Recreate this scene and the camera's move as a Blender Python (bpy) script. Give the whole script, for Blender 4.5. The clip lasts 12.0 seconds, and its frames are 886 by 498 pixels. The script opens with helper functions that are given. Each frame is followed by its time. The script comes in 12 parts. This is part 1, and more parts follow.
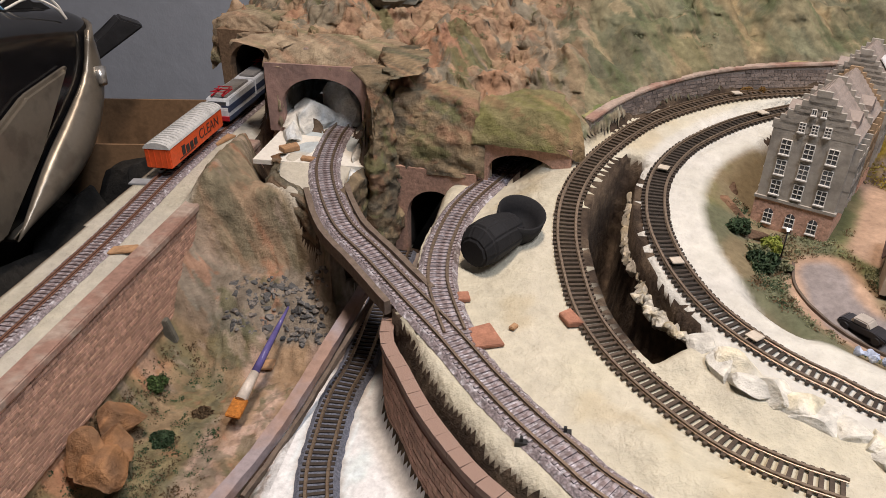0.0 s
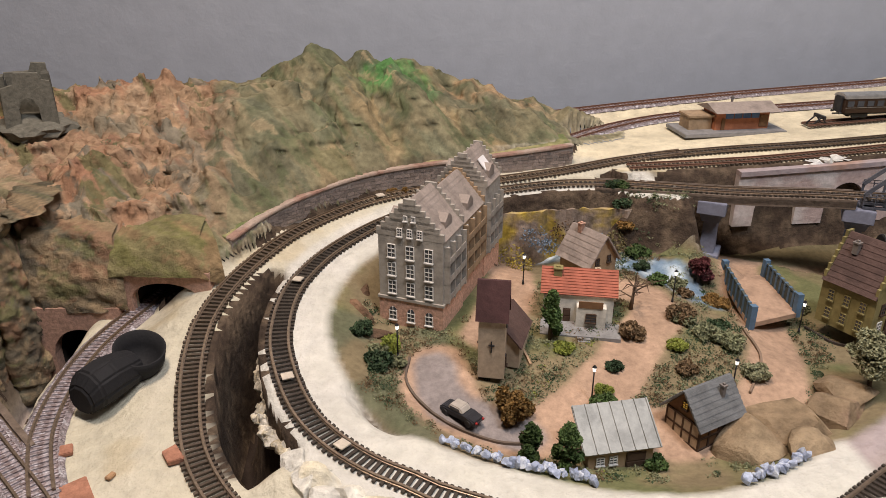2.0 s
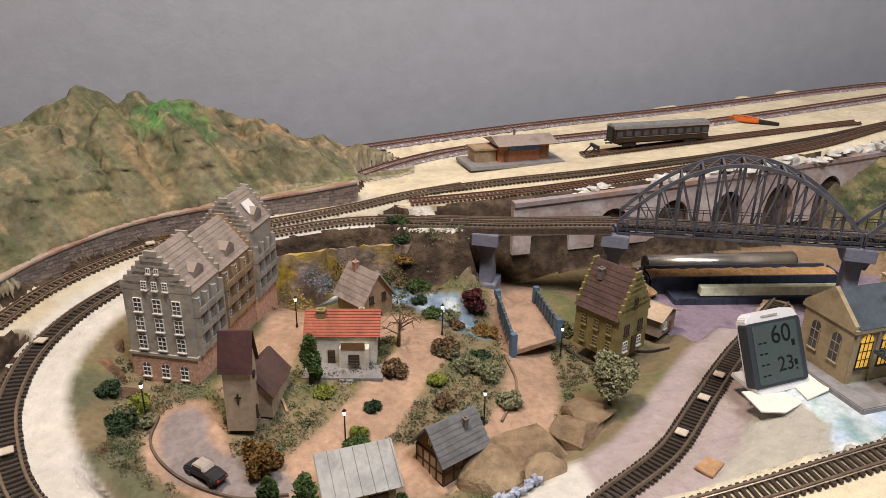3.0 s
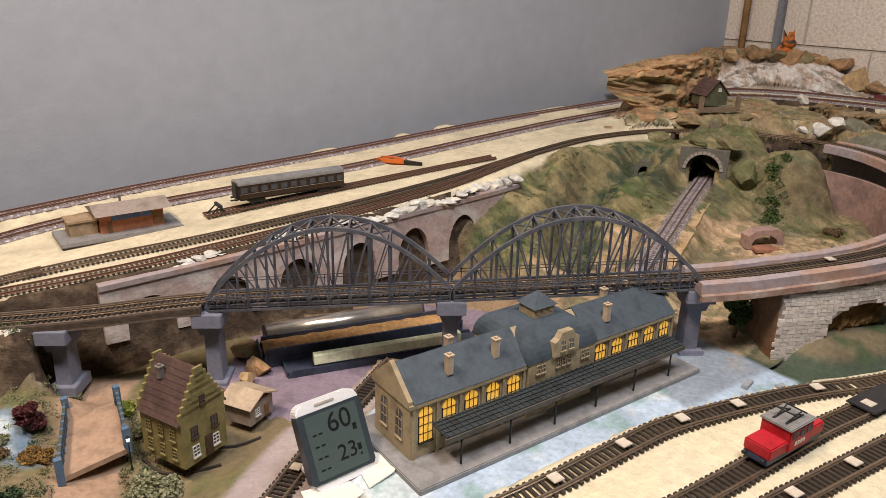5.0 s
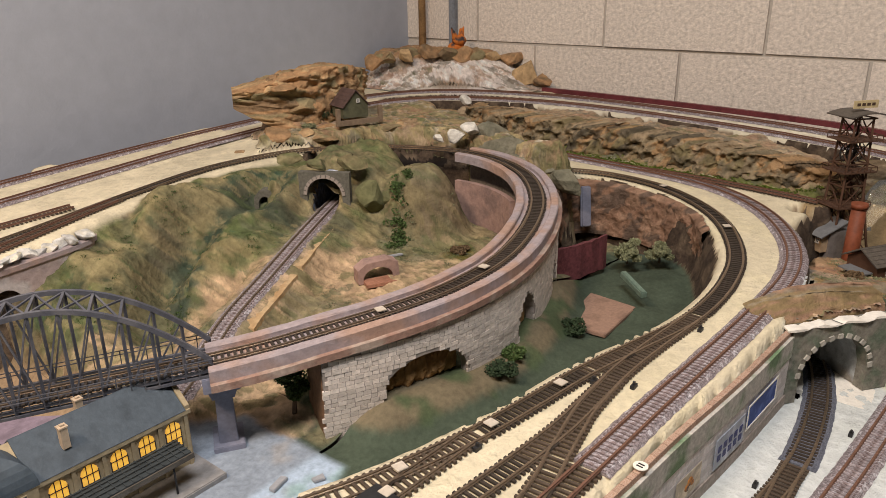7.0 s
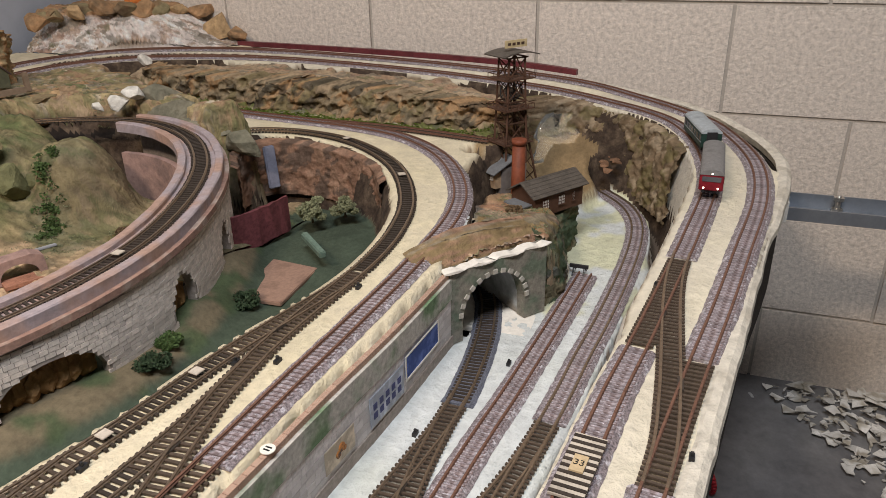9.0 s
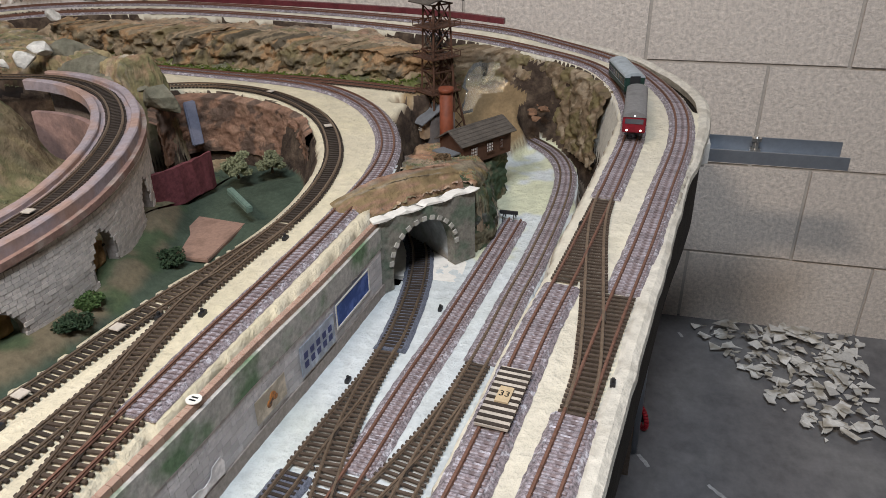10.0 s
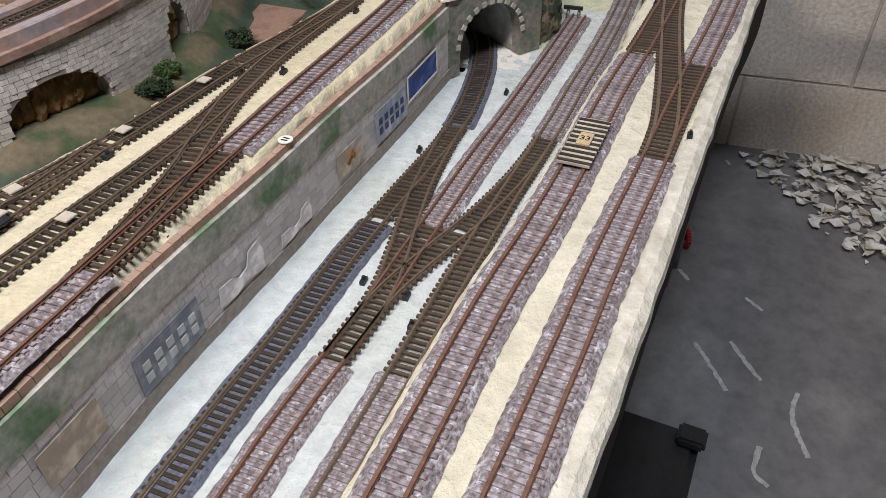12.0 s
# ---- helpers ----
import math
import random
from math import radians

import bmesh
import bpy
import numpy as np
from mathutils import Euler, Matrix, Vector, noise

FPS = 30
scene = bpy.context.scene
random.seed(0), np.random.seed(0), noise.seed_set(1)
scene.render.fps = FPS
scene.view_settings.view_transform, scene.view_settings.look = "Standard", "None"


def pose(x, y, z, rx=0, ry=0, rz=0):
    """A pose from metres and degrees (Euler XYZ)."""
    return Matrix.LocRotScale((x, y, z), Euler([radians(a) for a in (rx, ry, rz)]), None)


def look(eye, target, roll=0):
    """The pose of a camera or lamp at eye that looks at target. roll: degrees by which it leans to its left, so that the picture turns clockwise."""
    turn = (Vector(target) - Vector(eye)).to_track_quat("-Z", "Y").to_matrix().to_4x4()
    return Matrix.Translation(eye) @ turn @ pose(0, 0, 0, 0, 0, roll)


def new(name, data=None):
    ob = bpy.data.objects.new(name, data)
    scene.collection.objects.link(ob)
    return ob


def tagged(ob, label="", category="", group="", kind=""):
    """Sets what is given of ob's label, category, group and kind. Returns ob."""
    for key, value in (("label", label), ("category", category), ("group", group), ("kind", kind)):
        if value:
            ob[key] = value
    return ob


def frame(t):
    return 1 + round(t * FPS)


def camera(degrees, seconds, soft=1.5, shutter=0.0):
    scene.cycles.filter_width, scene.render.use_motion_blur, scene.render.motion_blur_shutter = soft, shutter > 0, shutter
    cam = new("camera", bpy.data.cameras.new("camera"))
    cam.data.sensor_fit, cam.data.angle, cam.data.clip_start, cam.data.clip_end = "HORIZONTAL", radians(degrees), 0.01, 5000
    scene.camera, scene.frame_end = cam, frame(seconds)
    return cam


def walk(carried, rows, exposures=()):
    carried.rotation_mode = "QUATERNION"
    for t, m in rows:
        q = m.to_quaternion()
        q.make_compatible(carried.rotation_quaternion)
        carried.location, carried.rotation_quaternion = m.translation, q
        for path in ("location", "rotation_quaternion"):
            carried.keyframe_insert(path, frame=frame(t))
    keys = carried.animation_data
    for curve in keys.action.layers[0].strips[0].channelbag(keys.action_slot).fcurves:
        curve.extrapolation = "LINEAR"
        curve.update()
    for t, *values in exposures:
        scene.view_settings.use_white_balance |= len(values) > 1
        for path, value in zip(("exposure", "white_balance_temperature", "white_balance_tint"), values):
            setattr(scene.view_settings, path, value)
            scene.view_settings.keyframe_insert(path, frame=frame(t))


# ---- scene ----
cam = camera(62.7, 12.0, 0.8)
PATH = [
    (0, (0.0766, 0.0122, 0.8336), (-0.2165, 1.907, -0.2853), 0.5),
    (0.5, (0.1166, 0.0155, 0.8458), (-0.0588, 1.9569, -0.2165), -0.0),
    (1, (0.1621, 0.0122, 0.8591), (0.1188, 1.9913, -0.1465), -0.3),
    (1.5, (0.2231, 0.0178, 0.8691), (0.3119, 2.0213, -0.0821), -0.5),
    (2, (0.2753, 0.0155, 0.8813), (0.5195, 2.0269, -0.0266), -0.1),
    (2.5, (0.333, 0.0089, 0.888), (0.7526, 2.0091, 0.0233), 0.4),
    (3, (0.4018, -0.0022, 0.898), (1.0212, 1.9603, 0.0644), 0.9),
    (3.2, (0.4196, -0.0067, 0.9013), (1.1233, 1.9336, 0.0844), 1.1),
    (4.8, (0.6116, -0.0033, 0.9302), (1.7982, 1.7105, 0.1654), 1.2),
    (5, (0.6627, -0.0133, 0.9335), (1.8781, 1.6805, 0.1709), 1.2),
    (5.5, (0.7604, -0.0311, 0.938), (2.0457, 1.6117, 0.1787), 0.8),
    (6, (0.8591, -0.0422, 0.9457), (2.2389, 1.5207, 0.1832), 0.5),
    (6.5, (0.9679, -0.0655, 0.9524), (2.4686, 1.382, 0.1898), -0.2),
    (7, (1.0467, -0.1021, 0.9513), (2.6718, 1.1988, 0.1798), -0.8),
    (7.5, (1.1033, -0.1465, 0.9513), (2.8316, 1.0012, 0.1609), -1.3),
    (7.7, (1.1189, -0.1621, 0.9502), (2.8793, 0.9269, 0.1487), -1.4),
    (9.3, (1.164, -0.214, 0.945), (2.885, 0.345, 0.092), -1.0),
    (9.5, (1.164, -0.22, 0.938), (2.886, 0.305, 0.067), -1.0),
    (10, (1.161, -0.223, 0.931), (2.874, 0.236, 0.007), -1.1),
    (10.5, (1.155, -0.217, 0.917), (2.842, 0.202, -0.071), -1.3),
    (11, (1.144, -0.21, 0.904), (2.786, 0.204, -0.16), -1.4),
    (11.5, (1.123, -0.205, 0.887), (2.7, 0.234, -0.261), -1.5),
    (12, (1.086, -0.198, 0.867), (2.57, 0.284, -0.384), -1.2),
]
walk(cam, [(t, look(eye, target, roll)) for t, eye, target, roll in PATH],
     [(0, -0.42, 6350, 11), (1, -0.48, 6450, 11), (3, -0.52, 6700, 12), (5, -0.44, 6950, 12), (7, -0.36, 7150, 12), (9.5, -0.36, 6300, 9), (11, -0.34, 5750, 7), (12, -0.44, 6150, 9)])

# ---------------- light ----------------
world = bpy.data.worlds.new("room_air")
world.use_nodes = True
world.node_tree.nodes["Background"].inputs[0].default_value = (0.75, 0.8, 0.9, 1)
world.node_tree.nodes["Background"].inputs[1].default_value = 0.012
scene.world = world


def area_lamp(name, eye, target, sx, sy, watts, colour):
    data = bpy.data.lights.new(name, "AREA")
    data.shape, data.size, data.size_y, data.energy, data.color = "RECTANGLE", sx, sy, watts, colour
    ob = new(name, data)
    ob.matrix_world = look(eye, target)
    return ob


# two ceiling fittings: a warm one over the village, a cooler one over the yard
area_lamp("ceiling_lamp", (0.12, 0.46, 2.36), (0.8, 0.50, 0.4), 0.45, 0.22, 49, (1.0, 0.815, 0.665))
area_lamp("ceiling_lamp", (0.92, -0.22, 2.38), (1.4, 0.35, 0.4), 0.8, 0.25, 49, (0.92, 0.94, 1.0))

# ---------------- materials ----------------
def material(name, base, spread=0.25, rough=0.8, metal=0.0, scale=60.0, bump=0.3, second=None, amount=0.5,
             patch=9.0, paint=False, emit=0.0, spec=0.3, island=0.0, detail=6.0):
    """A worn surface: fine grain and larger stains over a base colour, with relief."""
    m = bpy.data.materials.new(name)
    m.use_nodes = True
    nt = m.node_tree
    n, ln = nt.nodes, nt.links
    bsdf = n["Principled BSDF"]
    co = n.new("ShaderNodeTexCoord")
    fine = n.new("ShaderNodeTexNoise")
    fine.inputs["Scale"].default_value, fine.inputs["Detail"].default_value = scale, detail
    fine.inputs["Roughness"].default_value = 0.65
    big = n.new("ShaderNodeTexNoise")
    big.inputs["Scale"].default_value, big.inputs["Detail"].default_value = patch, 4
    for t in (fine, big):
        ln.new(co.outputs["Object"], t.inputs["Vector"])
    if paint:
        src = n.new("ShaderNodeAttribute")
        src.attribute_name = "paint"
        colour = src.outputs["Color"]
    else:
        src = n.new("ShaderNodeRGB")
        src.outputs[0].default_value = (*base, 1)
        colour = src.outputs[0]
    if second:
        ramp = n.new("ShaderNodeMapRange")
        ramp.inputs["From Min"].default_value, ramp.inputs["From Max"].default_value = 0.62 - 0.3 * amount, 0.72 - 0.2 * amount
        ln.new(big.outputs["Fac"], ramp.inputs["Value"])
        mix = n.new("ShaderNodeMix")
        mix.data_type = "RGBA"
        ln.new(ramp.outputs["Result"], mix.inputs["Factor"])
        ln.new(colour, mix.inputs[6])
        mix.inputs[7].default_value = (*second, 1)
        colour = mix.outputs[2]
    hsv = n.new("ShaderNodeHueSaturation")
    val = n.new("ShaderNodeMapRange")
    val.inputs["From Min"].default_value, val.inputs["From Max"].default_value = 0.3, 0.7
    val.inputs["To Min"].default_value, val.inputs["To Max"].default_value = 1 - spread, 1 + spread
    ln.new(fine.outputs["Fac"], val.inputs["Value"])
    out = val.outputs["Result"]
    if island:
        geo = n.new("ShaderNodeNewGeometry")
        obi = n.new("ShaderNodeObjectInfo")
        add = n.new("ShaderNodeMath")
        add.operation = "ADD"
        ln.new(geo.outputs["Random Per Island"], add.inputs[0])
        ln.new(obi.outputs["Random"], add.inputs[1])
        rr = n.new("ShaderNodeMapRange")
        rr.inputs["From Max"].default_value = 2.0
        rr.inputs["To Min"].default_value, rr.inputs["To Max"].default_value = 1 - island, 1 + island
        ln.new(add.outputs[0], rr.inputs["Value"])
        mul = n.new("ShaderNodeMath")
        mul.operation = "MULTIPLY"
        ln.new(out, mul.inputs[0])
        ln.new(rr.outputs["Result"], mul.inputs[1])
        out = mul.outputs[0]
    ln.new(out, hsv.inputs["Value"])
    ln.new(colour, hsv.inputs["Color"])
    ln.new(hsv.outputs["Color"], bsdf.inputs["Base Color"])
    bsdf.inputs["Roughness"].default_value, bsdf.inputs["Metallic"].default_value = rough, metal
    bsdf.inputs["Specular IOR Level"].default_value = spec
    if bump:
        b = n.new("ShaderNodeBump")
        b.inputs["Strength"].default_value, b.inputs["Distance"].default_value = bump, 0.4 / scale
        ln.new(fine.outputs["Fac"], b.inputs["Height"])
        ln.new(b.outputs["Normal"], bsdf.inputs["Normal"])
    if emit:
        ln.new(hsv.outputs["Color"], bsdf.inputs["Emission Color"])
        bsdf.inputs["Emission Strength"].default_value = emit
    return m


M = {}
M["terrain"] = material("painted_scenery", (0.5, 0.5, 0.5), 0.22, 0.85, scale=140, bump=0.5, patch=22, paint=True, spec=0.2)
M["plaster"] = material("white_plaster", (0.78, 0.74, 0.64), 0.13, 0.75, scale=75, bump=0.95, patch=14, paint=True, spec=0.25)
M["rock"] = material("painted_rock", (0.3, 0.25, 0.18), 0.36, 0.9, scale=55, bump=1.0, patch=30, paint=True, spec=0.15, detail=9)
M["slope"] = material("draped_painted_plaster", (0.3, 0.25, 0.18), 0.30, 0.9, scale=110, bump=0.5, patch=30, paint=True, spec=0.15, detail=8)
M["torn_card"] = material("torn_brown_card", (0.055, 0.038, 0.027), 0.45, 0.95, scale=110, bump=1.0, second=(0.11, 0.08, 0.055), patch=35)
M["side_plaster"] = material("rough_side_plaster", (0.68, 0.64, 0.55), 0.15, 0.85, scale=110, bump=0.8)
M["rail"] = material("tarnished_rail", (0.30, 0.23, 0.17), 0.3, 0.42, 0.85, scale=300, bump=0.1)
M["rail_rust"] = material("rusty_rail", (0.165, 0.085, 0.058), 0.35, 0.6, 0.15, scale=300, bump=0.2)
M["sleeper"] = material("dark_plastic_sleeper", (0.045, 0.035, 0.028), 0.35, 0.55, scale=400, bump=0.2, island=0.35)
M["sleeper_brown"] = material("brown_plastic_sleeper", (0.078, 0.057, 0.042), 0.35, 0.6, scale=400, bump=0.2, island=0.3)
M["sleeper_mauve"] = material("dusty_mauve_sleeper", (0.20, 0.155, 0.155), 0.5, 0.6, scale=400, bump=0.3, island=0.4, second=(0.33, 0.30, 0.32), patch=140)
M["ballast"] = material("grey_mauve_ballast", (0.23, 0.195, 0.205), 0.8, 0.5, scale=420, bump=1.0, second=(0.46, 0.44, 0.47), patch=160, amount=0.32, spec=0.4)
M["ballast_blue"] = material("blue_grey_ballast", (0.12, 0.13, 0.165), 0.55, 0.6, scale=420, bump=1.0)
M["wall_grey"] = material("grey_painted_wall", (0.38, 0.41, 0.47), 0.05, 0.55, scale=25, bump=0.12, patch=1.5)
M["block"] = material("rough_concrete_block", (0.71, 0.635, 0.555), 0.26, 0.9, scale=110, bump=1.0, patch=5, island=0.05, detail=9)
M["room_wall"] = material("dark_room_wall", (0.16, 0.16, 0.17), 0.05, 0.7, scale=25, bump=0.1)
M["mortar"] = material("pale_mortar", (0.46, 0.42, 0.37), 0.1, 0.9, scale=120, bump=0.5)
M["concrete"] = material("dusty_concrete_floor", (0.155, 0.153, 0.157), 0.22, 0.75, scale=30, bump=0.15, patch=4, second=(0.21, 0.208, 0.207), amount=0.45)
M["ceiling"] = material("ceiling_board", (0.25, 0.24, 0.22), 0.04, 0.9, scale=20, bump=0.05)
M["dark"] = material("dark_boards_and_tunnel_shade", (0.03, 0.025, 0.02), 0.3, 0.9, scale=40)
M["steel_grey"] = material("blue_grey_girder_plastic", (0.078, 0.082, 0.100), 0.15, 0.55, scale=200, bump=0.1, second=(0.12, 0.12, 0.135), patch=40)
M["lining"] = material("grey_plaster_lining", (0.42, 0.45, 0.46), 0.3, 0.9, scale=70, bump=0.5, second=(0.22, 0.20, 0.17), patch=18, amount=0.45)
M["pier"] = material("grey_blue_concrete", (0.19, 0.20, 0.26), 0.15, 0.7, scale=150, bump=0.2, patch=30)


# ---------------- mesh helpers ----------------
def box(bm, x0, x1, y0, y1, z0, z1, mi=0, m=None):
    vs = [bm.verts.new((x, y, z)) for z in (z0, z1) for x, y in ((x0, y0), (x1, y0), (x1, y1), (x0, y1))]
    if m is not None:
        for v in vs:
            v.co = m @ v.co
    for q in ((3, 2, 1, 0), (4, 5, 6, 7), (0, 1, 5, 4), (1, 2, 6, 5), (2, 3, 7, 6), (3, 0, 4, 7)):
        bm.faces.new([vs[i] for i in q]).material_index = mi
    return vs


def prism(bm, pts, a, b, mi=0, m=None):
    """Extrude the outline pts [(u, w)...] (counter-clockwise seen from -y) from y=a to y=b; u along x, w along z."""
    lo = [bm.verts.new((u, a, w)) for u, w in pts]
    hi = [bm.verts.new((u, b, w)) for u, w in pts]
    if m is not None:
        for v in lo + hi:
            v.co = m @ v.co
    n = len(pts)
    bm.faces.new(lo).material_index = mi
    bm.faces.new(hi[::-1]).material_index = mi
    for i in range(n):
        bm.faces.new((lo[i], hi[i], hi[(i + 1) % n], lo[(i + 1) % n])).material_index = mi


def tube(bm, a, b, r0, r1=None, n=8, mi=0, cap=True):
    a, b = Vector(a), Vector(b)
    r1 = r0 if r1 is None else r1
    q = (b - a).to_track_quat("Z", "Y").to_matrix()
    ring = [[bm.verts.new(p + q @ Vector((r * math.cos(2 * math.pi * i / n), r * math.sin(2 * math.pi * i / n), 0))) for i in range(n)]
            for p, r in ((a, r0), (b, max(r1, 1e-5)))]
    for i in range(n):
        f = bm.faces.new((ring[0][i], ring[0][(i + 1) % n], ring[1][(i + 1) % n], ring[1][i]))
        f.material_index, f.smooth = mi, n > 6
    if cap:
        bm.faces.new(ring[0][::-1]).material_index = mi
        bm.faces.new(ring[1]).material_index = mi


def beam(bm, a, b, w, h, mi=0):
    """A bar of section w x h (h upright) from a to b."""
    a, b = Vector(a), Vector(b)
    d = (b - a).normalized()
    s = d.cross(Vector((0, 0, 1)))
    s = s.normalized() if s.length > 1e-4 else Vector((1, 0, 0))
    u = s.cross(d)
    vs = [bm.verts.new(p + s * (i * w / 2) + u * (j * h / 2)) for p in (a, b) for i, j in ((-1, -1), (1, -1), (1, 1), (-1, 1))]
    for q in ((3, 2, 1, 0), (4, 5, 6, 7), (0, 1, 5, 4), (1, 2, 6, 5), (2, 3, 7, 6), (3, 0, 4, 7)):
        bm.faces.new([vs[i] for i in q]).material_index = mi


def mesh_from(bm, name, mats, fix=True):
    if fix:
        bmesh.ops.recalc_face_normals(bm, faces=bm.faces)
    me = bpy.data.meshes.new(name)
    bm.to_mesh(me)
    bm.free()
    for m in (mats if isinstance(mats, (list, tuple)) else [mats]):
        me.materials.append(m)
    return me


def part(name, bm, mats, parent=None, label="", bevel=0.0):
    if bevel:
        bmesh.ops.bevel(bm, geom=list(bm.edges), offset=bevel, segments=2, affect="EDGES", clamp_overlap=True)
    ob = new(name, mesh_from(bm, name, mats))
    ob.parent = parent
    if label:
        tagged(ob, label)
    return ob


def thing(name, label, category, at=(0, 0, 0), turn=0.0, group="", kind=""):
    e = new(name)
    e.empty_display_size = 0.01
    e.matrix_world = pose(*at, 0, 0, turn)
    return tagged(e, label, category, group, kind)


def solid(name, bm, mats, label, category, group="", kind="", bevel=0.0):
    return tagged(part(name, bm, mats, None, "", bevel), label, category, group, kind)


# ---------------- lines and noise ----------------
def glide(pts, step=0.006):
    """A smooth line through the points, cut at even steps."""
    p = np.array(pts, float)
    q = np.vstack([2 * p[0] - p[1], p, 2 * p[-1] - p[-2]])
    out = []
    for i in range(1, len(q) - 2):
        t = np.linspace(0, 1, 40, endpoint=False)[:, None]
        a, b, c, d = q[i - 1], q[i], q[i + 1], q[i + 2]
        out.append(0.5 * (2 * b + (c - a) * t + (2 * a - 5 * b + 4 * c - d) * t * t + (3 * b - a - 3 * c + d) * t ** 3))
    out = np.vstack(out + [p[-1:]])
    for _ in range(30):
        out[1:-1] = 0.25 * out[:-2] + 0.5 * out[1:-1] + 0.25 * out[2:]
    s = np.r_[0, np.cumsum(np.linalg.norm(np.diff(out, axis=0), axis=1))]
    k = np.linspace(0, s[-1], max(2, int(s[-1] / step)))
    return np.stack([np.interp(k, s, out[:, i]) for i in range(out.shape[1])], 1)


def lattice(ix, iy, seed):
    h = (ix * 374761393 + iy * 668265263 + seed * 144665) & 0xFFFFFFFF
    h = ((h ^ (h >> 13)) * 1274126177) & 0xFFFFFFFF
    return ((h ^ (h >> 16)) & 0xFFFF) / 65535.0


def rough_map(x, y, size, seed=0, octaves=4, gain=0.5):
    """Fractal value noise, about -1 to 1, with features of the given size."""
    total, amp, norm = 0.0, 1.0, 0.0
    for o in range(octaves):
        u, v = x / size, y / size
        iu, iv = np.floor(u).astype(np.int64), np.floor(v).astype(np.int64)
        fu, fv = u - iu, v - iv
        fu, fv = fu * fu * (3 - 2 * fu), fv * fv * (3 - 2 * fv)
        s = seed + 31 * o
        n00, n10, n01, n11 = lattice(iu, iv, s), lattice(iu + 1, iv, s), lattice(iu, iv + 1, s), lattice(iu + 1, iv + 1, s)
        total = total + amp * (2 * ((n00 * (1 - fu) + n10 * fu) * (1 - fv) + (n01 * (1 - fu) + n11 * fu) * fv) - 1)
        norm, amp, size = norm + amp, amp * gain, size / 2.03
    return total / norm


def inside(x, y, poly):
    r = np.zeros(x.shape, bool)
    for (x0, y0), (x1, y1) in zip(poly, poly[1:] + poly[:1]):
        if y0 != y1:
            r ^= ((y0 > y) != (y1 > y)) & (x < (x1 - x0) * (y - y0) / (y1 - y0) + x0)
    return r


def nearest(x, y, line):
    """Distance to a line, its height at the nearest place, and the side (left of its run is positive)."""
    best = np.full(x.shape, 9.0)
    z = np.zeros(x.shape)
    side = np.zeros(x.shape)
    for a, b in zip(line[:-1], line[1:]):
        d = b[:2] - a[:2]
        k = np.clip(((x - a[0]) * d[0] + (y - a[1]) * d[1]) / max(d @ d, 1e-12), 0, 1)
        px, py = x - a[0] - k * d[0], y - a[1] - k * d[1]
        r = np.hypot(px, py)
        m = r < best
        best[m] = r[m]
        z[m] = (a[2] + k * (b[2] - a[2]))[m]
        side[m] = np.sign(d[0] * py - d[1] * px)[m]
    return best, z, side


def smooth(t):
    t = np.clip(t, 0, 1)
    return t * t * (3 - 2 * t)

# ---------------- room ----------------
WALL_X, WALL_Y, ROOM_W, ROOM_S, FLOOR = 2.872, 1.49, -2.6, -2.4, -0.116
bm = bmesh.new()
box(bm, ROOM_W, WALL_X + 0.2, ROOM_S, WALL_Y + 0.2, -0.22, FLOOR)
solid("floor", bm, M["concrete"], "dusty grey concrete floor with pale scuffs", "floor", kind="structure")
bm = bmesh.new()
box(bm, ROOM_W, WALL_X + 0.2, WALL_Y, WALL_Y + 0.2, FLOOR, 2.5)
solid("wall_north", bm, M["wall_grey"], "plain wall painted blue grey behind the layout", "wall", kind="structure")
# west wall, south wall and ceiling are unseen, darkened to cut bounce light
bm = bmesh.new()
box(bm, ROOM_W - 0.2, ROOM_W, ROOM_S, WALL_Y + 0.2, FLOOR, 2.5)
solid("wall_west", bm, M["room_wall"], "unseen west room wall, kept dark to limit bounce light", "wall", kind="structure")
bm = bmesh.new()
box(bm, ROOM_W, WALL_X + 0.2, ROOM_S - 0.2, ROOM_S, FLOOR, 2.5)
solid("wall_south", bm, M["room_wall"], "unseen south room wall, kept dark to limit bounce light", "wall", kind="structure")
bm = bmesh.new()
box(bm, ROOM_W - 0.2, WALL_X + 0.2, ROOM_S - 0.2, WALL_Y + 0.2, 2.5, 2.6)
solid("ceiling", bm, M["ceiling"], "unseen ceiling, kept darkish to limit bounce light", "ceiling", kind="structure")
bm = bmesh.new()
box(bm, WALL_X + 0.006, WALL_X + 0.2, ROOM_S, WALL_Y, FLOOR, 2.5)
wall_east = solid("wall_east", bm, M["mortar"], "bare concrete block wall with raked joints", "wall", kind="structure")

COURSE, JOINT = 0.2335, 0.0038
bm = bmesh.new()
box(bm, 0.0, 0.02, 0.0, 0.40, JOINT, COURSE - JOINT)
block_mesh = mesh_from(bm, "block", M["block"])
# one joint of each course and the blocks' length in it
ROWS = [(-0.40, 0.42), (-0.637, 0.42), (-0.506, 0.42), (0.175, 0.42), (0.396, 0.41), (0.20, 0.40), (0.402, 0.40), (0.20, 0.40), (0.402, 0.40), (0.20, 0.40), (0.402, 0.40), (0.20, 0.40)]
